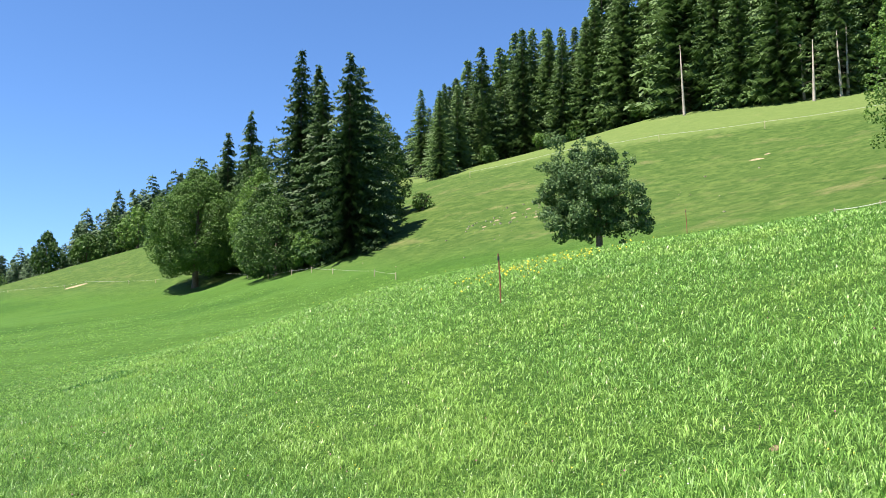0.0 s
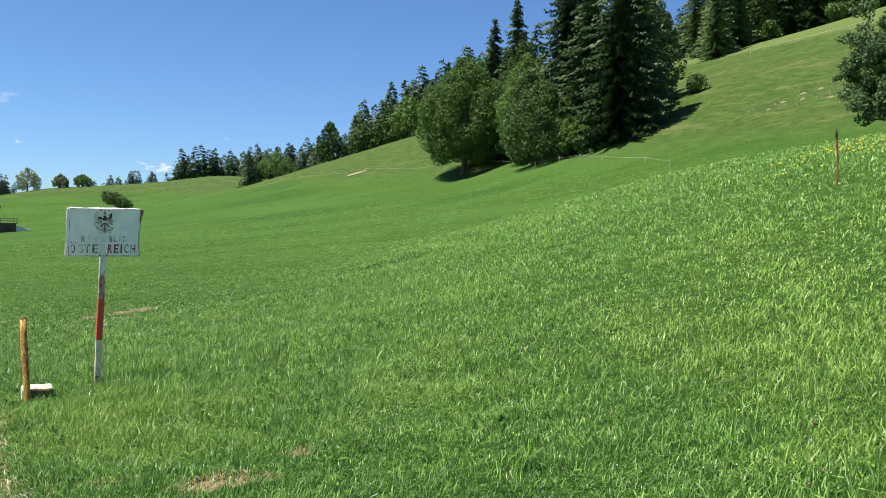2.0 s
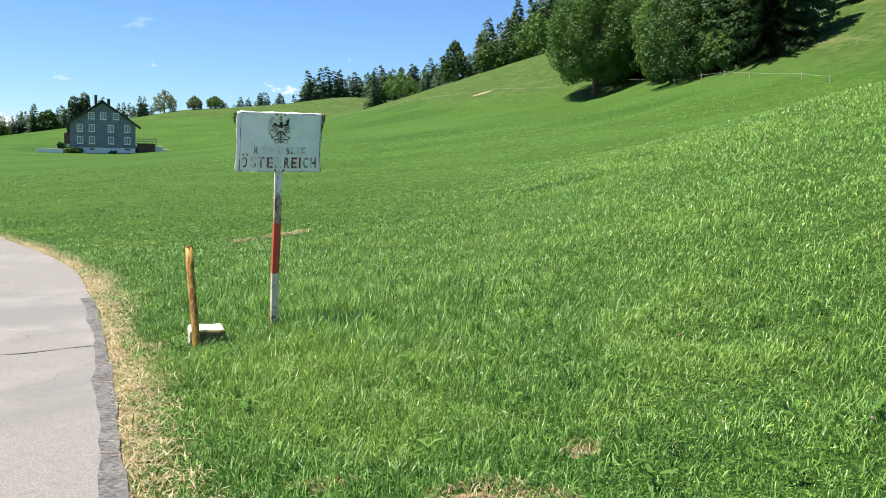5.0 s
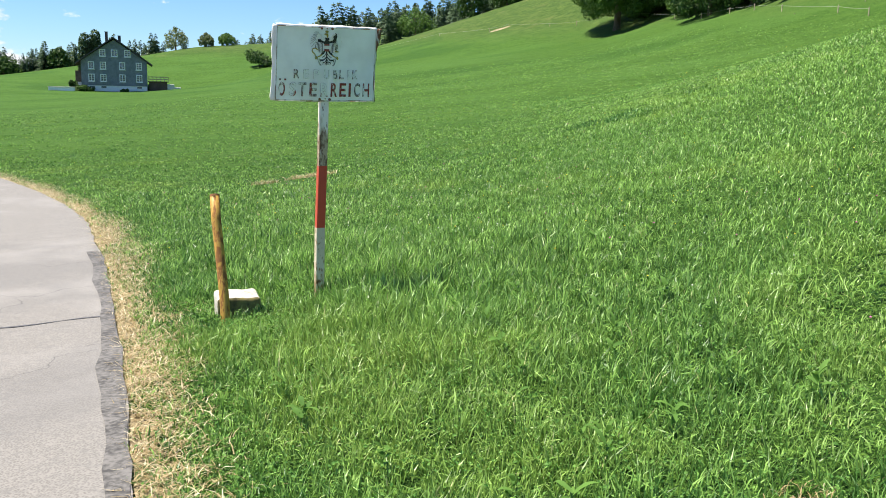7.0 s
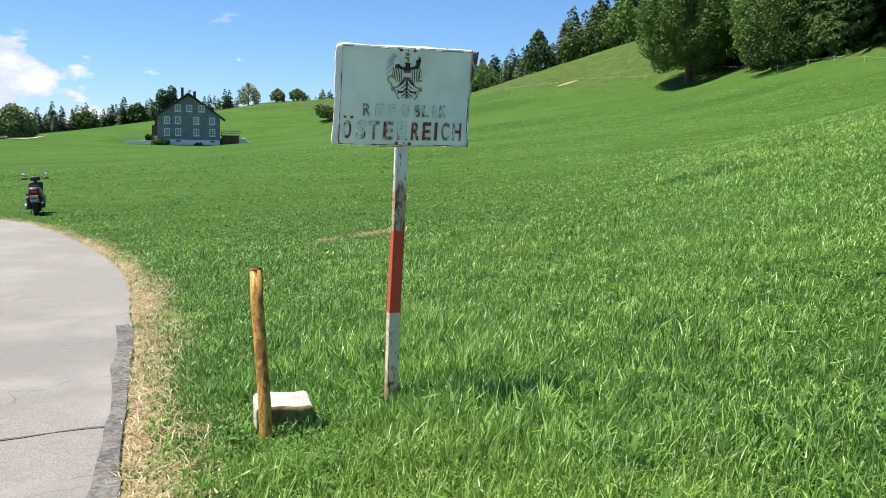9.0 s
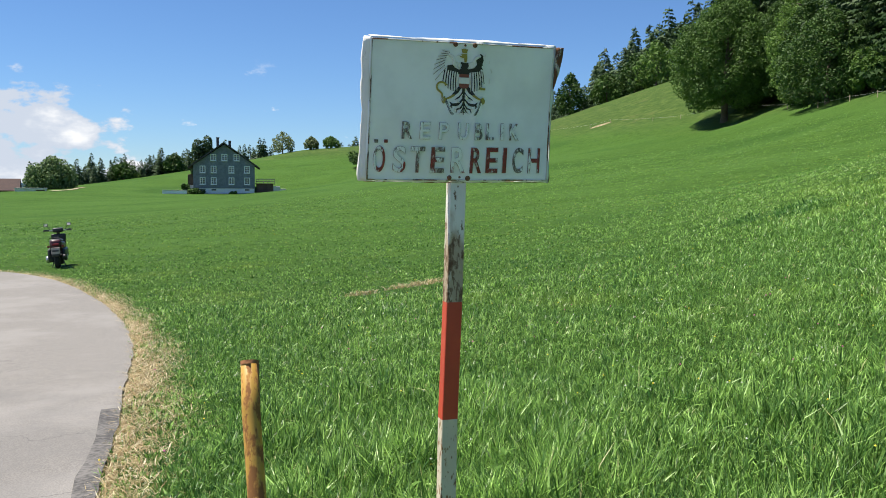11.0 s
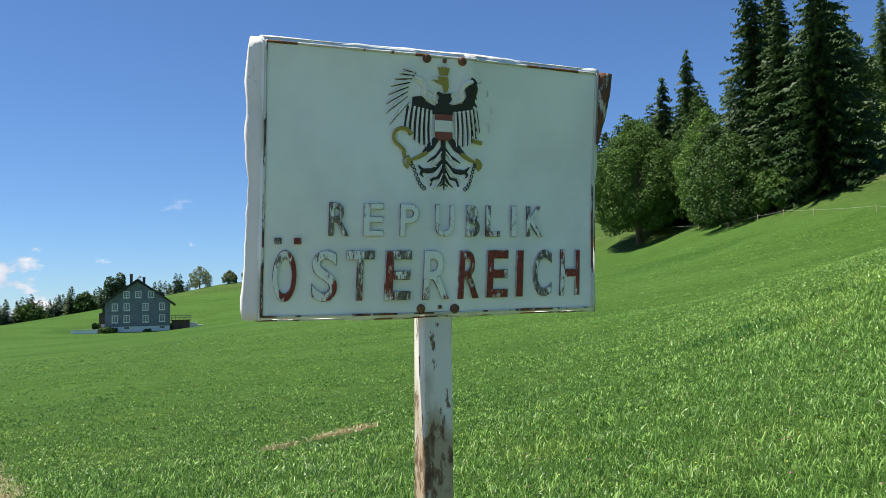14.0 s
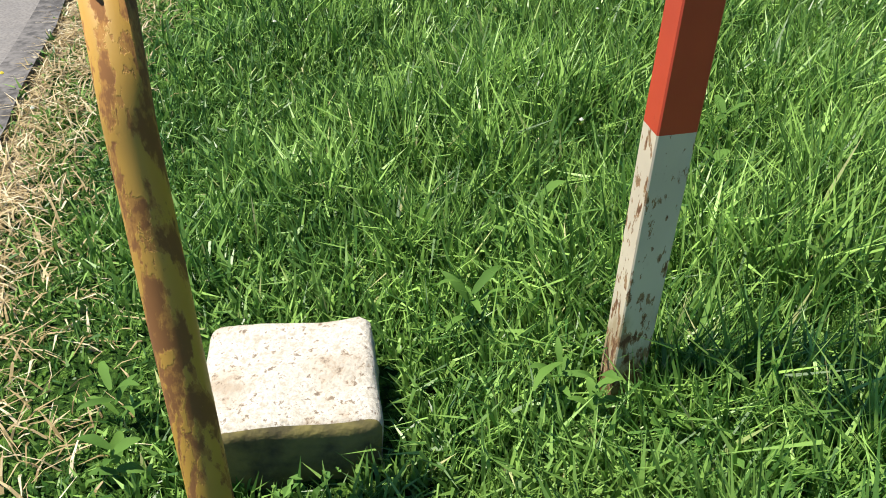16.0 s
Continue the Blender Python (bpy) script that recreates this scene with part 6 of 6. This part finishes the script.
def scatter(count, rmax, seed, power=0.4, keep=None):
    """Places on the meadow, thick beside the footpath of the viewer and thinning with distance."""
    rng = np.random.default_rng(seed)
    k = rng.integers(0, len(EYES), count)
    near = NEAREST[k] ** power
    r = (near + (rmax ** power - near) * rng.random(count)) ** (1 / power)
    a = FACING[k] + rng.uniform(radians(-36), radians(36), count)
    x, y = EYES[k, 0] + r * np.sin(a), EYES[k, 1] + r * np.cos(a)
    ok = lane_offset(x, y) < -0.02 - 0.30 * rng.random(count) ** 1.5
    ok &= y > -10.2 - 1.2 * rng.random(count)
    st = np.hypot(x + 0.535, (y + 0.155) * np.where(y < -0.155, 1.15, 1.0)) > 0.18
    ok &= st
    for sx, sy, sr in ((1.5, -3.66, 0.15), (1.72, -3.70, 0.11), (2.08, -3.2, 0.08)):
        ok &= np.hypot(x - sx, y - sy) > sr
    return x[ok], y[ok], rng


def blades(x, y, length, width, lean, rng, flat=0.0, swirl=0.0):
    """Bent blades in two pieces, one island each; with a swirl, neighbours bend the same way."""
    n = len(x)
    z = land(x, y) - 0.01
    an = rng.uniform(0, 2 * math.pi, n)
    if swirl:
        an = 4 * math.pi * patchy(x, y, swirl, 41) + 6.0 * patchy(x, y, swirl * 0.3, 42) + rng.normal(size=n) * 1.25
    fa = an + math.pi / 2 + rng.normal(size=n) * 0.6 if swirl else rng.uniform(0, 2 * math.pi, n)
    d = np.stack([np.cos(an), np.sin(an), np.zeros(n)], 1)
    wv = np.stack([np.cos(fa), np.sin(fa), np.zeros(n)], 1) * (width / 2)[:, None]
    L = length[:, None]
    le = lean[:, None]
    up = np.array([0, 0, 1.0])
    base = np.stack([x, y, z], 1)
    mid = base + L * 0.55 * (up * np.sqrt(1 - (0.40 * le) ** 2) * (1 - flat) + d * 0.40 * le)
    droop = up * (np.sqrt(np.clip(1 - le ** 2, 0, 1)) - (0.35 * le ** 3 if swirl else 0)) * (1 - flat) * 0.95
    tip = mid + L * 0.45 * (droop + d * le)
    tw = 0.16
    P = np.stack([base - wv, base + wv, mid + wv * 0.85, mid - wv * 0.85, tip + wv * tw, tip - wv * tw], 1).reshape(-1, 3)
    i = np.arange(n)[:, None] * 6
    F = np.concatenate([i + np.array([0, 1, 2, 3]), i + np.array([3, 2, 4, 5])], 1).reshape(-1, 4)
    return P, F


def nearest_eye(x, y):
    return np.sqrt(((x[:, None] - EYES[None, :, 0]) ** 2 + (y[:, None] - EYES[None, :, 1]) ** 2).min(1))


def patchy(x, y, scale, seed):
    """A smooth field between 0 and 1, for uneven growth."""
    rg = np.random.default_rng(seed)
    f = np.zeros(len(x))
    for _ in range(7):
        k = rg.normal(size=2) * scale
        f += np.sin(k[0] * x + k[1] * y + rg.uniform(0, 6.3))
    return 0.5 + 0.5 * np.tanh(f * 0.5)


# the edge of the mown hay: beyond this line the meadow is cut short
MOWN = smooth_line([(-30, 9.0), (-12, 8.8), (-4, 8.9), (-1.5, 9.0), (0.2, 9.3), (1.4, 9.7), (2.5, 10.2), (3.7, 11.1), (5.0, 12.0), (7.0, 13.5), (10, 16), (14, 19), (22, 25)], 0.5)


def beyond_cut(x, y):
    """How far a place lies beyond the line of the cut; negative where the grass still stands."""
    return y - np.interp(x, MOWN[:, 0], MOWN[:, 1])


def tuft_blades(x, y, per, spread, length, width, rng, lo=0.25, hi=0.98, fine=True, lift=0.0):
    """Tufts of bent blades that fall outwards from a common foot; one island a blade."""
    k = np.repeat(np.arange(len(x)), per)
    n = len(k)
    az = rng.uniform(0, 2 * math.pi, n)
    rad = np.abs(rng.normal(size=n))
    bx, by = x[k] + np.cos(az) * rad * spread[k], y[k] + np.sin(az) * rad * spread[k]
    az = az + rng.normal(size=n) * 0.7
    le = np.clip(lo + (hi - lo) * (0.35 * np.minimum(rad, 1.6) + 0.65 * rng.random(n)), 0, 0.99)[:, None]
    L = (length[k] * (0.55 + 0.75 * rng.random(n)))[:, None]
    W = width[k] * (0.6 + 0.8 * rng.random(n))
    fa = az + math.pi / 2 + rng.normal(size=n) * 0.55
    d = np.stack([np.cos(az), np.sin(az), np.zeros(n)], 1)
    wv = np.stack([np.cos(fa), np.sin(fa), rng.normal(size=n) * 0.25], 1) * (W / 2)[:, None]
    up = np.array([0, 0, 1.0])
    base = np.stack([bx, by, land(bx, by) - 0.01 + lift], 1)
    mid = base + L * 0.55 * (up * np.sqrt(1 - (0.5 * le) ** 2) + d * 0.5 * le)
    tip = mid + L * 0.50 * (up * (np.sqrt(1 - le ** 2) - 0.55 * le ** 4) + d * le)
    if fine:
        P = np.stack([base - wv * 0.8, base + wv * 0.8, mid + wv, mid - wv, tip], 1).reshape(-1, 3)
        i = np.arange(n)[:, None] * 5
        F = np.concatenate([i + np.array([0, 1, 2]), i + np.array([0, 2, 3]), i + np.array([3, 2, 4])], 1).reshape(-1, 3)
    else:
        P = np.stack([base, mid + wv, mid - wv, tip], 1).reshape(-1, 3)
        i = np.arange(n)[:, None] * 4
        F = np.concatenate([i + np.array([0, 1, 2]), i + np.array([2, 1, 3])], 1).reshape(-1, 3)
    return P, F


def clear_of_earth(x, y):
    ok = np.ones(len(x), bool)
    for sx, sy, sr in ((1.5, -3.66, 0.14), (1.72, -3.70, 0.10), (2.08, -3.2, 0.07), (6.57, -6.55, 0.10)):
        ok &= np.hypot(x - sx, y - sy) > sr
    return ok


def growth(x, y):
    """How rank the grass stands: uneven in wide and in small patches, short beside the lane."""
    g = 0.55 + 0.40 * patchy(x, y, 0.9, 5) + 0.50 * patchy(x, y, 4.0, 6)
    return g * np.clip((-lane_offset(x, y)) / 0.8, 0.35, 1)


def sight(x, y):
    """Distance to the nearest stretch of the walk from which a place is looked at."""
    dx, dy = x[:, None] - EYES[None, :, 0], y[:, None] - EYES[None, :, 1]
    r = np.hypot(dx, dy)
    ang = np.abs((np.arctan2(dx, dy) - FACING[None] + math.pi) % (2 * math.pi) - math.pi)
    return np.where((ang < radians(35)) & (r > NEAREST[None] * 0.8), r, 99.0).min(1)


def meadow(count, area, lo, hi, full, power, seed):
    """Places spread evenly over the near meadow, thinning out with the distance from the walk."""
    rng = np.random.default_rng(seed)
    x, y = rng.uniform(area[0], area[1], count), rng.uniform(area[2], area[3], count)
    d = np.concatenate([sight(a, b) for a, b in zip(np.array_split(x, 20), np.array_split(y, 20))])
    ok = (d > lo) & (d < hi) & (rng.random(count) < (full / np.maximum(d, full)) ** power)
    x, y, d = x[ok], y[ok], d[ok]
    ok = (lane_offset(x, y) < -0.02 - 0.30 * rng.random(len(x)) ** 1.5) & clear_of_earth(x, y) & (beyond_cut(x, y) < 16 * rng.random(len(x)) ** 1.3)
    ok &= (np.hypot(x + 0.535, (y + 0.155) * np.where(y < -0.155, 1.15, 1.0)) > 0.20) & (np.hypot(x, y) > 0.05)
    return x[ok], y[ok], d[ok], rng


# standing grass near the lane
x, y, d, rng = meadow(215000, (-4, 7, -8.5, 3), 0.0, 4.8, 1.6, 0.5, 1)
ok = rng.random(len(x)) < 0.62 + 0.5 * patchy(x, y, 3.2, 51)
x, y, d = x[ok], y[ok], d[ok]
P, F = tuft_blades(x, y, 4, 0.012 + 0.03 * rng.random(len(x)), (0.050 + 0.070 * rng.random(len(x))) * np.maximum(growth(x, y), 0.5), np.maximum(0.0050, 0.0014 * d) * (0.7 + 0.6 * rng.random(len(x))), rng, 0.3, 0.99)
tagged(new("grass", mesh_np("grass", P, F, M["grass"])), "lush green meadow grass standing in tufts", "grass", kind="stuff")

# the same meadow a few strides off
x, y, d, rng = meadow(820000, (-11, 21, -9.5, 22), 4.2, 26, 5.0, 1.5, 6)
ok = rng.random(len(x)) < 0.50 + 0.65 * patchy(x, y, 2.4, 54)
x, y, d = x[ok], y[ok], d[ok]
P, F = tuft_blades(x, y, 4, 0.02 + 0.04 * rng.random(len(x)), (0.050 + 0.065 * rng.random(len(x))) * (0.35 + 0.65 * growth(x, y)) * np.where(beyond_cut(x, y) > 0, 0.65, 1.0), np.maximum(0.0055, 0.00110 * d) * (0.7 + 0.7 * rng.random(len(x))), rng, 0.35, 0.99, False)
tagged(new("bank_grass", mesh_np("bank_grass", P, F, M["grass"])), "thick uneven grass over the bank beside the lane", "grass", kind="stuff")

# the far meadow, and the short cut grass beyond it
x, y, rng = scatter(52000, 95, 4, 0.26)
ok = (land(x, y) < 8.5 - 2.0 * rng.random(len(x))) & (nearest_eye(x, y) > 10.0 + 4.0 * rng.random(len(x)))
ok &= rng.random(len(x)) < 0.45 + 0.65 * patchy(x, y, 1.6, 52)
x, y = x[ok], y[ok]
d = nearest_eye(x, y)
cut = beyond_cut(x, y) > 0
length = np.where(cut, 0.045, 0.085) * (0.7 + 0.6 * rng.random(len(x))) * (0.6 + 0.4 * growth(x, y)) * (1 + np.clip(d - 12, 0, 40) * 0.012)
P, F = tuft_blades(x, y, 5, 0.0040 * d, length, 0.00095 * d * (0.7 + 0.6 * rng.random(len(x))), rng, 0.3, 0.98, False)
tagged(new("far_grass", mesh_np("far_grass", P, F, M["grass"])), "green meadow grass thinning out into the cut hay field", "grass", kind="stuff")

# darker tufts here and there along the furrow, standing in for shade in its dip
rng = np.random.default_rng(61)
n = 2400
x = 0.5 + 6.0 * rng.random(n)
y = np.interp(x, MOWN[:, 0], MOWN[:, 1]) - 0.5 + 0.75 * rng.normal(size=n)
ok = rng.random(n) < 1.5 * (patchy(x, y, 1.3, 53) - 0.35) * np.clip((x - 1) / 2.5, 0, 1)
x, y = x[ok], y[ok]
P, F = tuft_blades(x, y, 5, np.full(len(x), 0.05), 0.05 + 0.08 * rng.random(len(x)), 0.012 + 0.014 * rng.random(len(x)), rng, 0.3, 0.98, False)
tagged(new("furrow_grass", mesh_np("furrow_grass", P, F, M["lush"])), "dark tufts along the cut, their colour standing in for shade", "grass", kind="stuff")

# green tufts that push through the straw beside the lane
rng = np.random.default_rng(63)
n = 1500
k = (66 + 110 * rng.beta(1.5, 2.0, n)).astype(int)
o = -0.05 - 0.33 * rng.random(n) ** 0.8
x, y = ER[k, 0] + EN[k, 0] * o + rng.normal(size=n) * 0.08, ER[k, 1] + EN[k, 1] * o + rng.normal(size=n) * 0.08
ok = (patchy(x, y, 3.5, 64) > 0.45) & (lane_offset(x, y) < 0.0)
x, y = x[ok], y[ok]
P, F = tuft_blades(x, y, 7, 0.01 + 0.02 * rng.random(len(x)), 0.03 + 0.05 * rng.random(len(x)), 0.005 + 0.006 * rng.random(len(x)), rng, 0.4, 0.99)
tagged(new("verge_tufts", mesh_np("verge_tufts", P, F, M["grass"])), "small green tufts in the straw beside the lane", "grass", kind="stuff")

# rank growth round the post and the stone
rng = np.random.default_rng(77)
n = 15000
x, y = -0.05 + rng.normal(size=n) * 1.0, 0.35 + rng.normal(size=n) * 0.95
off = lane_offset(x, y)
keep = (off < -0.10 - 0.32 * rng.random(n)) & (np.hypot(x + 0.535, (y + 0.155) * np.where(y < -0.155, 1.15, 1.0)) > 0.205) & (np.hypot(x, y) > 0.05)
x, y, off = x[keep], y[keep], off[keep]
n = len(x)
length = (0.09 + 0.11 * rng.random(n)) * (0.40 + 0.5 * patchy(x, y, 2.2, 15) + 0.5 * patchy(x, y, 9.0, 16)) * np.clip(-off / 0.9, 0.3, 1) * np.clip(np.hypot(x + 0.535, y + 0.30) / 0.7, 0.45, 1)
P, F = tuft_blades(x, y, 6, 0.008 + 0.02 * rng.random(n), length, 0.0042 + 0.0040 * rng.random(n), rng, 0.15, 0.99)
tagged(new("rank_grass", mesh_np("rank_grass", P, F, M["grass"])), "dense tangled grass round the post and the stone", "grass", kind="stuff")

# taller stems with seed heads
x, y, rng = scatter(8000, 30, 2)
keep = (patchy(x, y, 0.5, 9) > 0.5) & (beyond_cut(x, y) < 0)
x, y = x[keep], y[keep]
d = nearest_eye(x, y)
P, F = blades(x, y, 0.12 + 0.10 * rng.random(len(x)), np.maximum(0.0028, 0.0006 * d), 0.1 + 0.5 * rng.random(len(x)), rng)
tagged(new("seed_grass", mesh_np("seed_grass", P, F, M["grass_far"])), "pale flowering grass stems above the meadow", "grass", kind="stuff")


def flat_leaves(x, y, size, height, rng, long=1.5, tilt=0.45):
    """Small leaves held out flat above the grass, each a folded lozenge."""
    n = len(x)
    az = rng.uniform(0, 2 * math.pi, n)
    nrm = np.stack([rng.normal(size=n) * tilt, rng.normal(size=n) * tilt, np.ones(n)], 1)
    nrm /= np.linalg.norm(nrm, axis=1)[:, None]
    a = np.cross(nrm, np.stack([np.cos(az), np.sin(az), np.zeros(n)], 1))
    a /= np.linalg.norm(a, axis=1)[:, None]
    b = np.cross(nrm, a)
    c = np.stack([x, y, land(x, y) + height], 1)
    s = (size / 2)[:, None]
    P = np.stack([c - a * s * long, c + b * s + nrm * s * 0.25, c + a * s * long - nrm * s * 0.5, c - b * s + nrm * s * 0.25], 1).reshape(-1, 3)
    i = np.arange(n)[:, None] * 4
    return P, np.concatenate([i + np.array([0, 2, 1]), i + np.array([0, 3, 2])], 1).reshape(-1, 3)


# broad herb leaves: dock, plantain and clover, in patches
x, y, rng = scatter(150000, 40, 3, 0.38)
keep = (patchy(x, y, 0.9, 11) + 0.5 * patchy(x, y, 4.5, 12) > 0.72) & clear_of_earth(x, y)
keep &= rng.random(len(x)) < np.where(beyond_cut(x, y) > 0, 0.15, 1.0)
x, y = x[keep], y[keep]
d = nearest_eye(x, y)
P, F = flat_leaves(x, y, np.maximum(0.011, 0.0014 * d) * (0.6 + 0.9 * rng.random(len(x)) ** 2), (0.025 + 0.06 * rng.random(len(x))) * np.clip(growth(x, y), 0.4, 1.3), rng)
tagged(new("meadow_herbs", mesh_np("meadow_herbs", P, F, M["herb"])), "broad green herb leaves among the grass", "herbs", kind="stuff")


def straw():
    rng = np.random.default_rng(12)
    n = 34000
    k = (60 + 130 * rng.beta(1.6, 2.2, n)).astype(int)
    o = -0.30 + 0.35 * rng.random(n) ** 0.75
    o += 0.10 * np.sin(k * 0.5) * (o < -0.2) - 0.25 * rng.random(n) ** 5
    x, y = ER[k, 0] + EN[k, 0] * o + _d[k, 0] * rng.uniform(-0.2, 0.2, n), ER[k, 1] + EN[k, 1] * o + _d[k, 1] * rng.uniform(-0.2, 0.2, n)
    ok = lane_offset(x, y) < 0.05
    x, y = x[ok], y[ok]
    n = len(x)
    P, F = blades(x, y, 0.05 + 0.10 * rng.random(n), 0.0035 + 0.004 * rng.random(n), 0.80 + 0.18 * rng.random(n), rng, 0.72)
    P[:, 2] += 0.02
    # a mown swath of hay and the heaps by the bare earth
    for cx, cy, rx, ry, tu, m in ((-1.50, 9.80, 0.42, 0.16, 28, 330), (-2.25, 9.15, 0.26, 0.12, 20, 130), (-1.85, 9.55, 0.2, 0.08, 35, 60), (1.52, -3.62, 0.26, 0.16, 20, 320), (1.78, -3.72, 0.22, 0.10, 0, 200), (2.08, -3.2, 0.14, 0.10, 0, 70), (0.85, -3.38, 0.2, 0.06, 10, 120)):
        a, r = rng.uniform(0, 6.283, m), np.sqrt(rng.random(m))
        u, v = rx * r * np.cos(a), ry * r * np.sin(a)
        c, s = math.cos(radians(tu)), math.sin(radians(tu))
        P2, F2 = blades(cx + u * c - v * s, cy + u * s + v * c, (0.08 if cy > 5 else 0.04) + (0.12 if cy > 5 else 0.05) * rng.random(m), 0.004 + (0.008 if cy > 5 else 0.002) * rng.random(m), 0.8 + 0.15 * rng.random(m), rng, 0.5)
        P2[:, 2] += 0.04 + (0.04 if cy > 5 else 0.0)
        F = np.concatenate([F, F2 + len(P)])
        P = np.concatenate([P, P2])
    tagged(new("dry_straw", mesh_np("dry_straw", P, F, M["straw"])), "dry yellow straw along the lane and in small swaths", "straw", kind="stuff")


straw()


def flowers(name, count, rmax, seed, size, mat, label, lo=0.10, hi=0.2, keep=None):
    x, y, rng = scatter(count, rmax, seed)
    if keep is not None:
        k = keep(x, y)
        x, y = x[k], y[k]
    k = nearest_eye(x, y) > 1.7 + 2.5 * rng.random(len(x))
    x, y = x[k], y[k]
    n = len(x)
    d = nearest_eye(x, y)
    c = np.stack([x, y, land(x, y) + lo + (hi - lo) * rng.random(n)], 1)
    s = np.maximum(size, 0.00038 * d) * (0.7 + 0.6 * rng.random(n))
    oct_v = np.array([(1, 0, 0), (0, 1, 0), (-1, 0, 0), (0, -1, 0), (0, 0, 0.8), (0, 0, -0.7)])
    P = (c[:, None, :] + oct_v[None] * s[:, None, None]).reshape(-1, 3)
    fo = np.array([(0, 1, 4), (1, 2, 4), (2, 3, 4), (3, 0, 4), (1, 0, 5), (2, 1, 5), (3, 2, 5), (0, 3, 5)])
    F = (np.arange(n)[:, None, None] * 6 + fo[None]).reshape(-1, 3)
    tagged(new(name, mesh_np(name, P, F, M[mat])), label, "flowers", kind="stuff")


flowers("white_clover", 2300, 26, 21, 0.0055, "petal_white", "white clover heads scattered in the meadow", keep=lambda x, y: beyond_cut(x, y) < 0)
flowers("yellow_flowers", 700, 40, 22, 0.006, "petal_yellow", "yellow buttercups dotted over the bank")
flowers("pink_clover", 260, 14, 23, 0.007, "petal_pink", "pink clover heads in the grass")


def yellow_patch():
    rng = np.random.default_rng(31)
    n = 130
    x, y = 12.5 + rng.normal(size=n) * 1.1, 5.4 + rng.normal(size=n) * 1.0
    c = np.stack([x, y, land(x, y) + 0.2 + 0.12 * rng.random(n)], 1)
    s = 0.022 * (0.6 + 0.7 * rng.random(n))
    oct_v = np.array([(1, 0, 0), (0, 1, 0), (-1, 0, 0), (0, -1, 0), (0, 0, 0.8), (0, 0, -0.7)])
    P = (c[:, None, :] + oct_v[None] * s[:, None, None]).reshape(-1, 3)
    fo = np.array([(0, 1, 4), (1, 2, 4), (2, 3, 4), (3, 0, 4), (1, 0, 5), (2, 1, 5), (3, 2, 5), (0, 3, 5)])
    F = (np.arange(n)[:, None, None] * 6 + fo[None]).reshape(-1, 3)
    tagged(new("yellow_flowers", mesh_np("yellow_flowers", P, F, M["petal_yellow"])), "loose patch of yellow flowers on the bank's crest", "flowers", kind="stuff")


yellow_patch()


# ---------------------------------------------------------------- broad-leaved weeds
def leaf_blade(length, width, arch):
    b = bmesh.new()
    rows = []
    for k in range(7):
        t = k / 6
        w = width * math.sin(math.pi * (0.10 + 0.86 * t)) ** 0.8 * 0.5 * (1 + 0.10 * math.sin(k * 2.6))
        y, z = length * t, arch * math.sin(math.pi * 0.62 * t) - 0.25 * arch * t * t
        rows.append([b.verts.new((-w, y, z + 0.18 * w)), b.verts.new((0, y, z - 0.10 * w)), b.verts.new((w, y, z + 0.18 * w))])
    for p, q in zip(rows, rows[1:]):
        for k in (0, 1):
            b.faces.new((p[k], p[k + 1], q[k + 1], q[k]))
    me = bpy.data.meshes.new("leaf")
    for f in b.faces:
        f.smooth = True
    b.to_mesh(me)
    b.free()
    me.materials.append(M["weed"])
    return me


WEED = [leaf_blade(0.052, 0.022, 0.016), leaf_blade(0.040, 0.024, 0.012), leaf_blade(0.07, 0.016, 0.025)]


def weed(x, y, kind, seed, s=1.0):
    rr = random.Random(seed)
    t = thing("weed_plant", pose(x, y, gz(x, y) + rr.uniform(0.02, 0.06), 0, 0, rr.uniform(0, 360)), "broad-leaved green weed growing in the grass", "weed", "broad-leaved weeds")
    for k in range(rr.randint(5, 8)):
        lf = part("leaf", WEED[kind], None, t)
        q = s * rr.uniform(0.7, 1.2)
        lf.matrix_basis = pose(0, 0, 0.012 * k, rr.uniform(-15, 32), rr.uniform(-18, 18), k * 137.5 + rr.uniform(-20, 20)) @ Matrix.Diagonal((q, q, q, 1))
    return t


weed_rng = random.Random(5)
spots = [(-0.04, -0.10), (0.07, -0.13), (-0.10, -0.05), (-0.78, -0.33), (-0.72, -0.48), (-0.84, -0.22), (-0.62, -0.60), (0.25, -0.2), (-0.28, 0.10), (-0.2, 0.45), (0.15, 0.6)]
spots += [(weed_rng.uniform(-0.3, 4.2), weed_rng.uniform(-4.2, 2.5)) for _ in range(60)]
docks = [(weed_rng.uniform(0.2, 4.6), weed_rng.uniform(-5.4, 0.4)) for _ in range(46)]
for i, (x, y) in enumerate(docks):
    if math.hypot(x - 1.6, y + 3.65) > 0.4 and float(lane_offset([x], [y])[0]) < -0.5:
        weed(x, y, (0, 2)[i % 2], 700 + i, weed_rng.uniform(0.9, 1.5))
for i, (x, y) in enumerate(spots):
    if float(lane_offset([x], [y])[0]) < -0.5 or i < 11:
        weed(x, y, i % 3, 500 + i, 1.0 if i < 11 else weed_rng.uniform(0.8, 1.4))
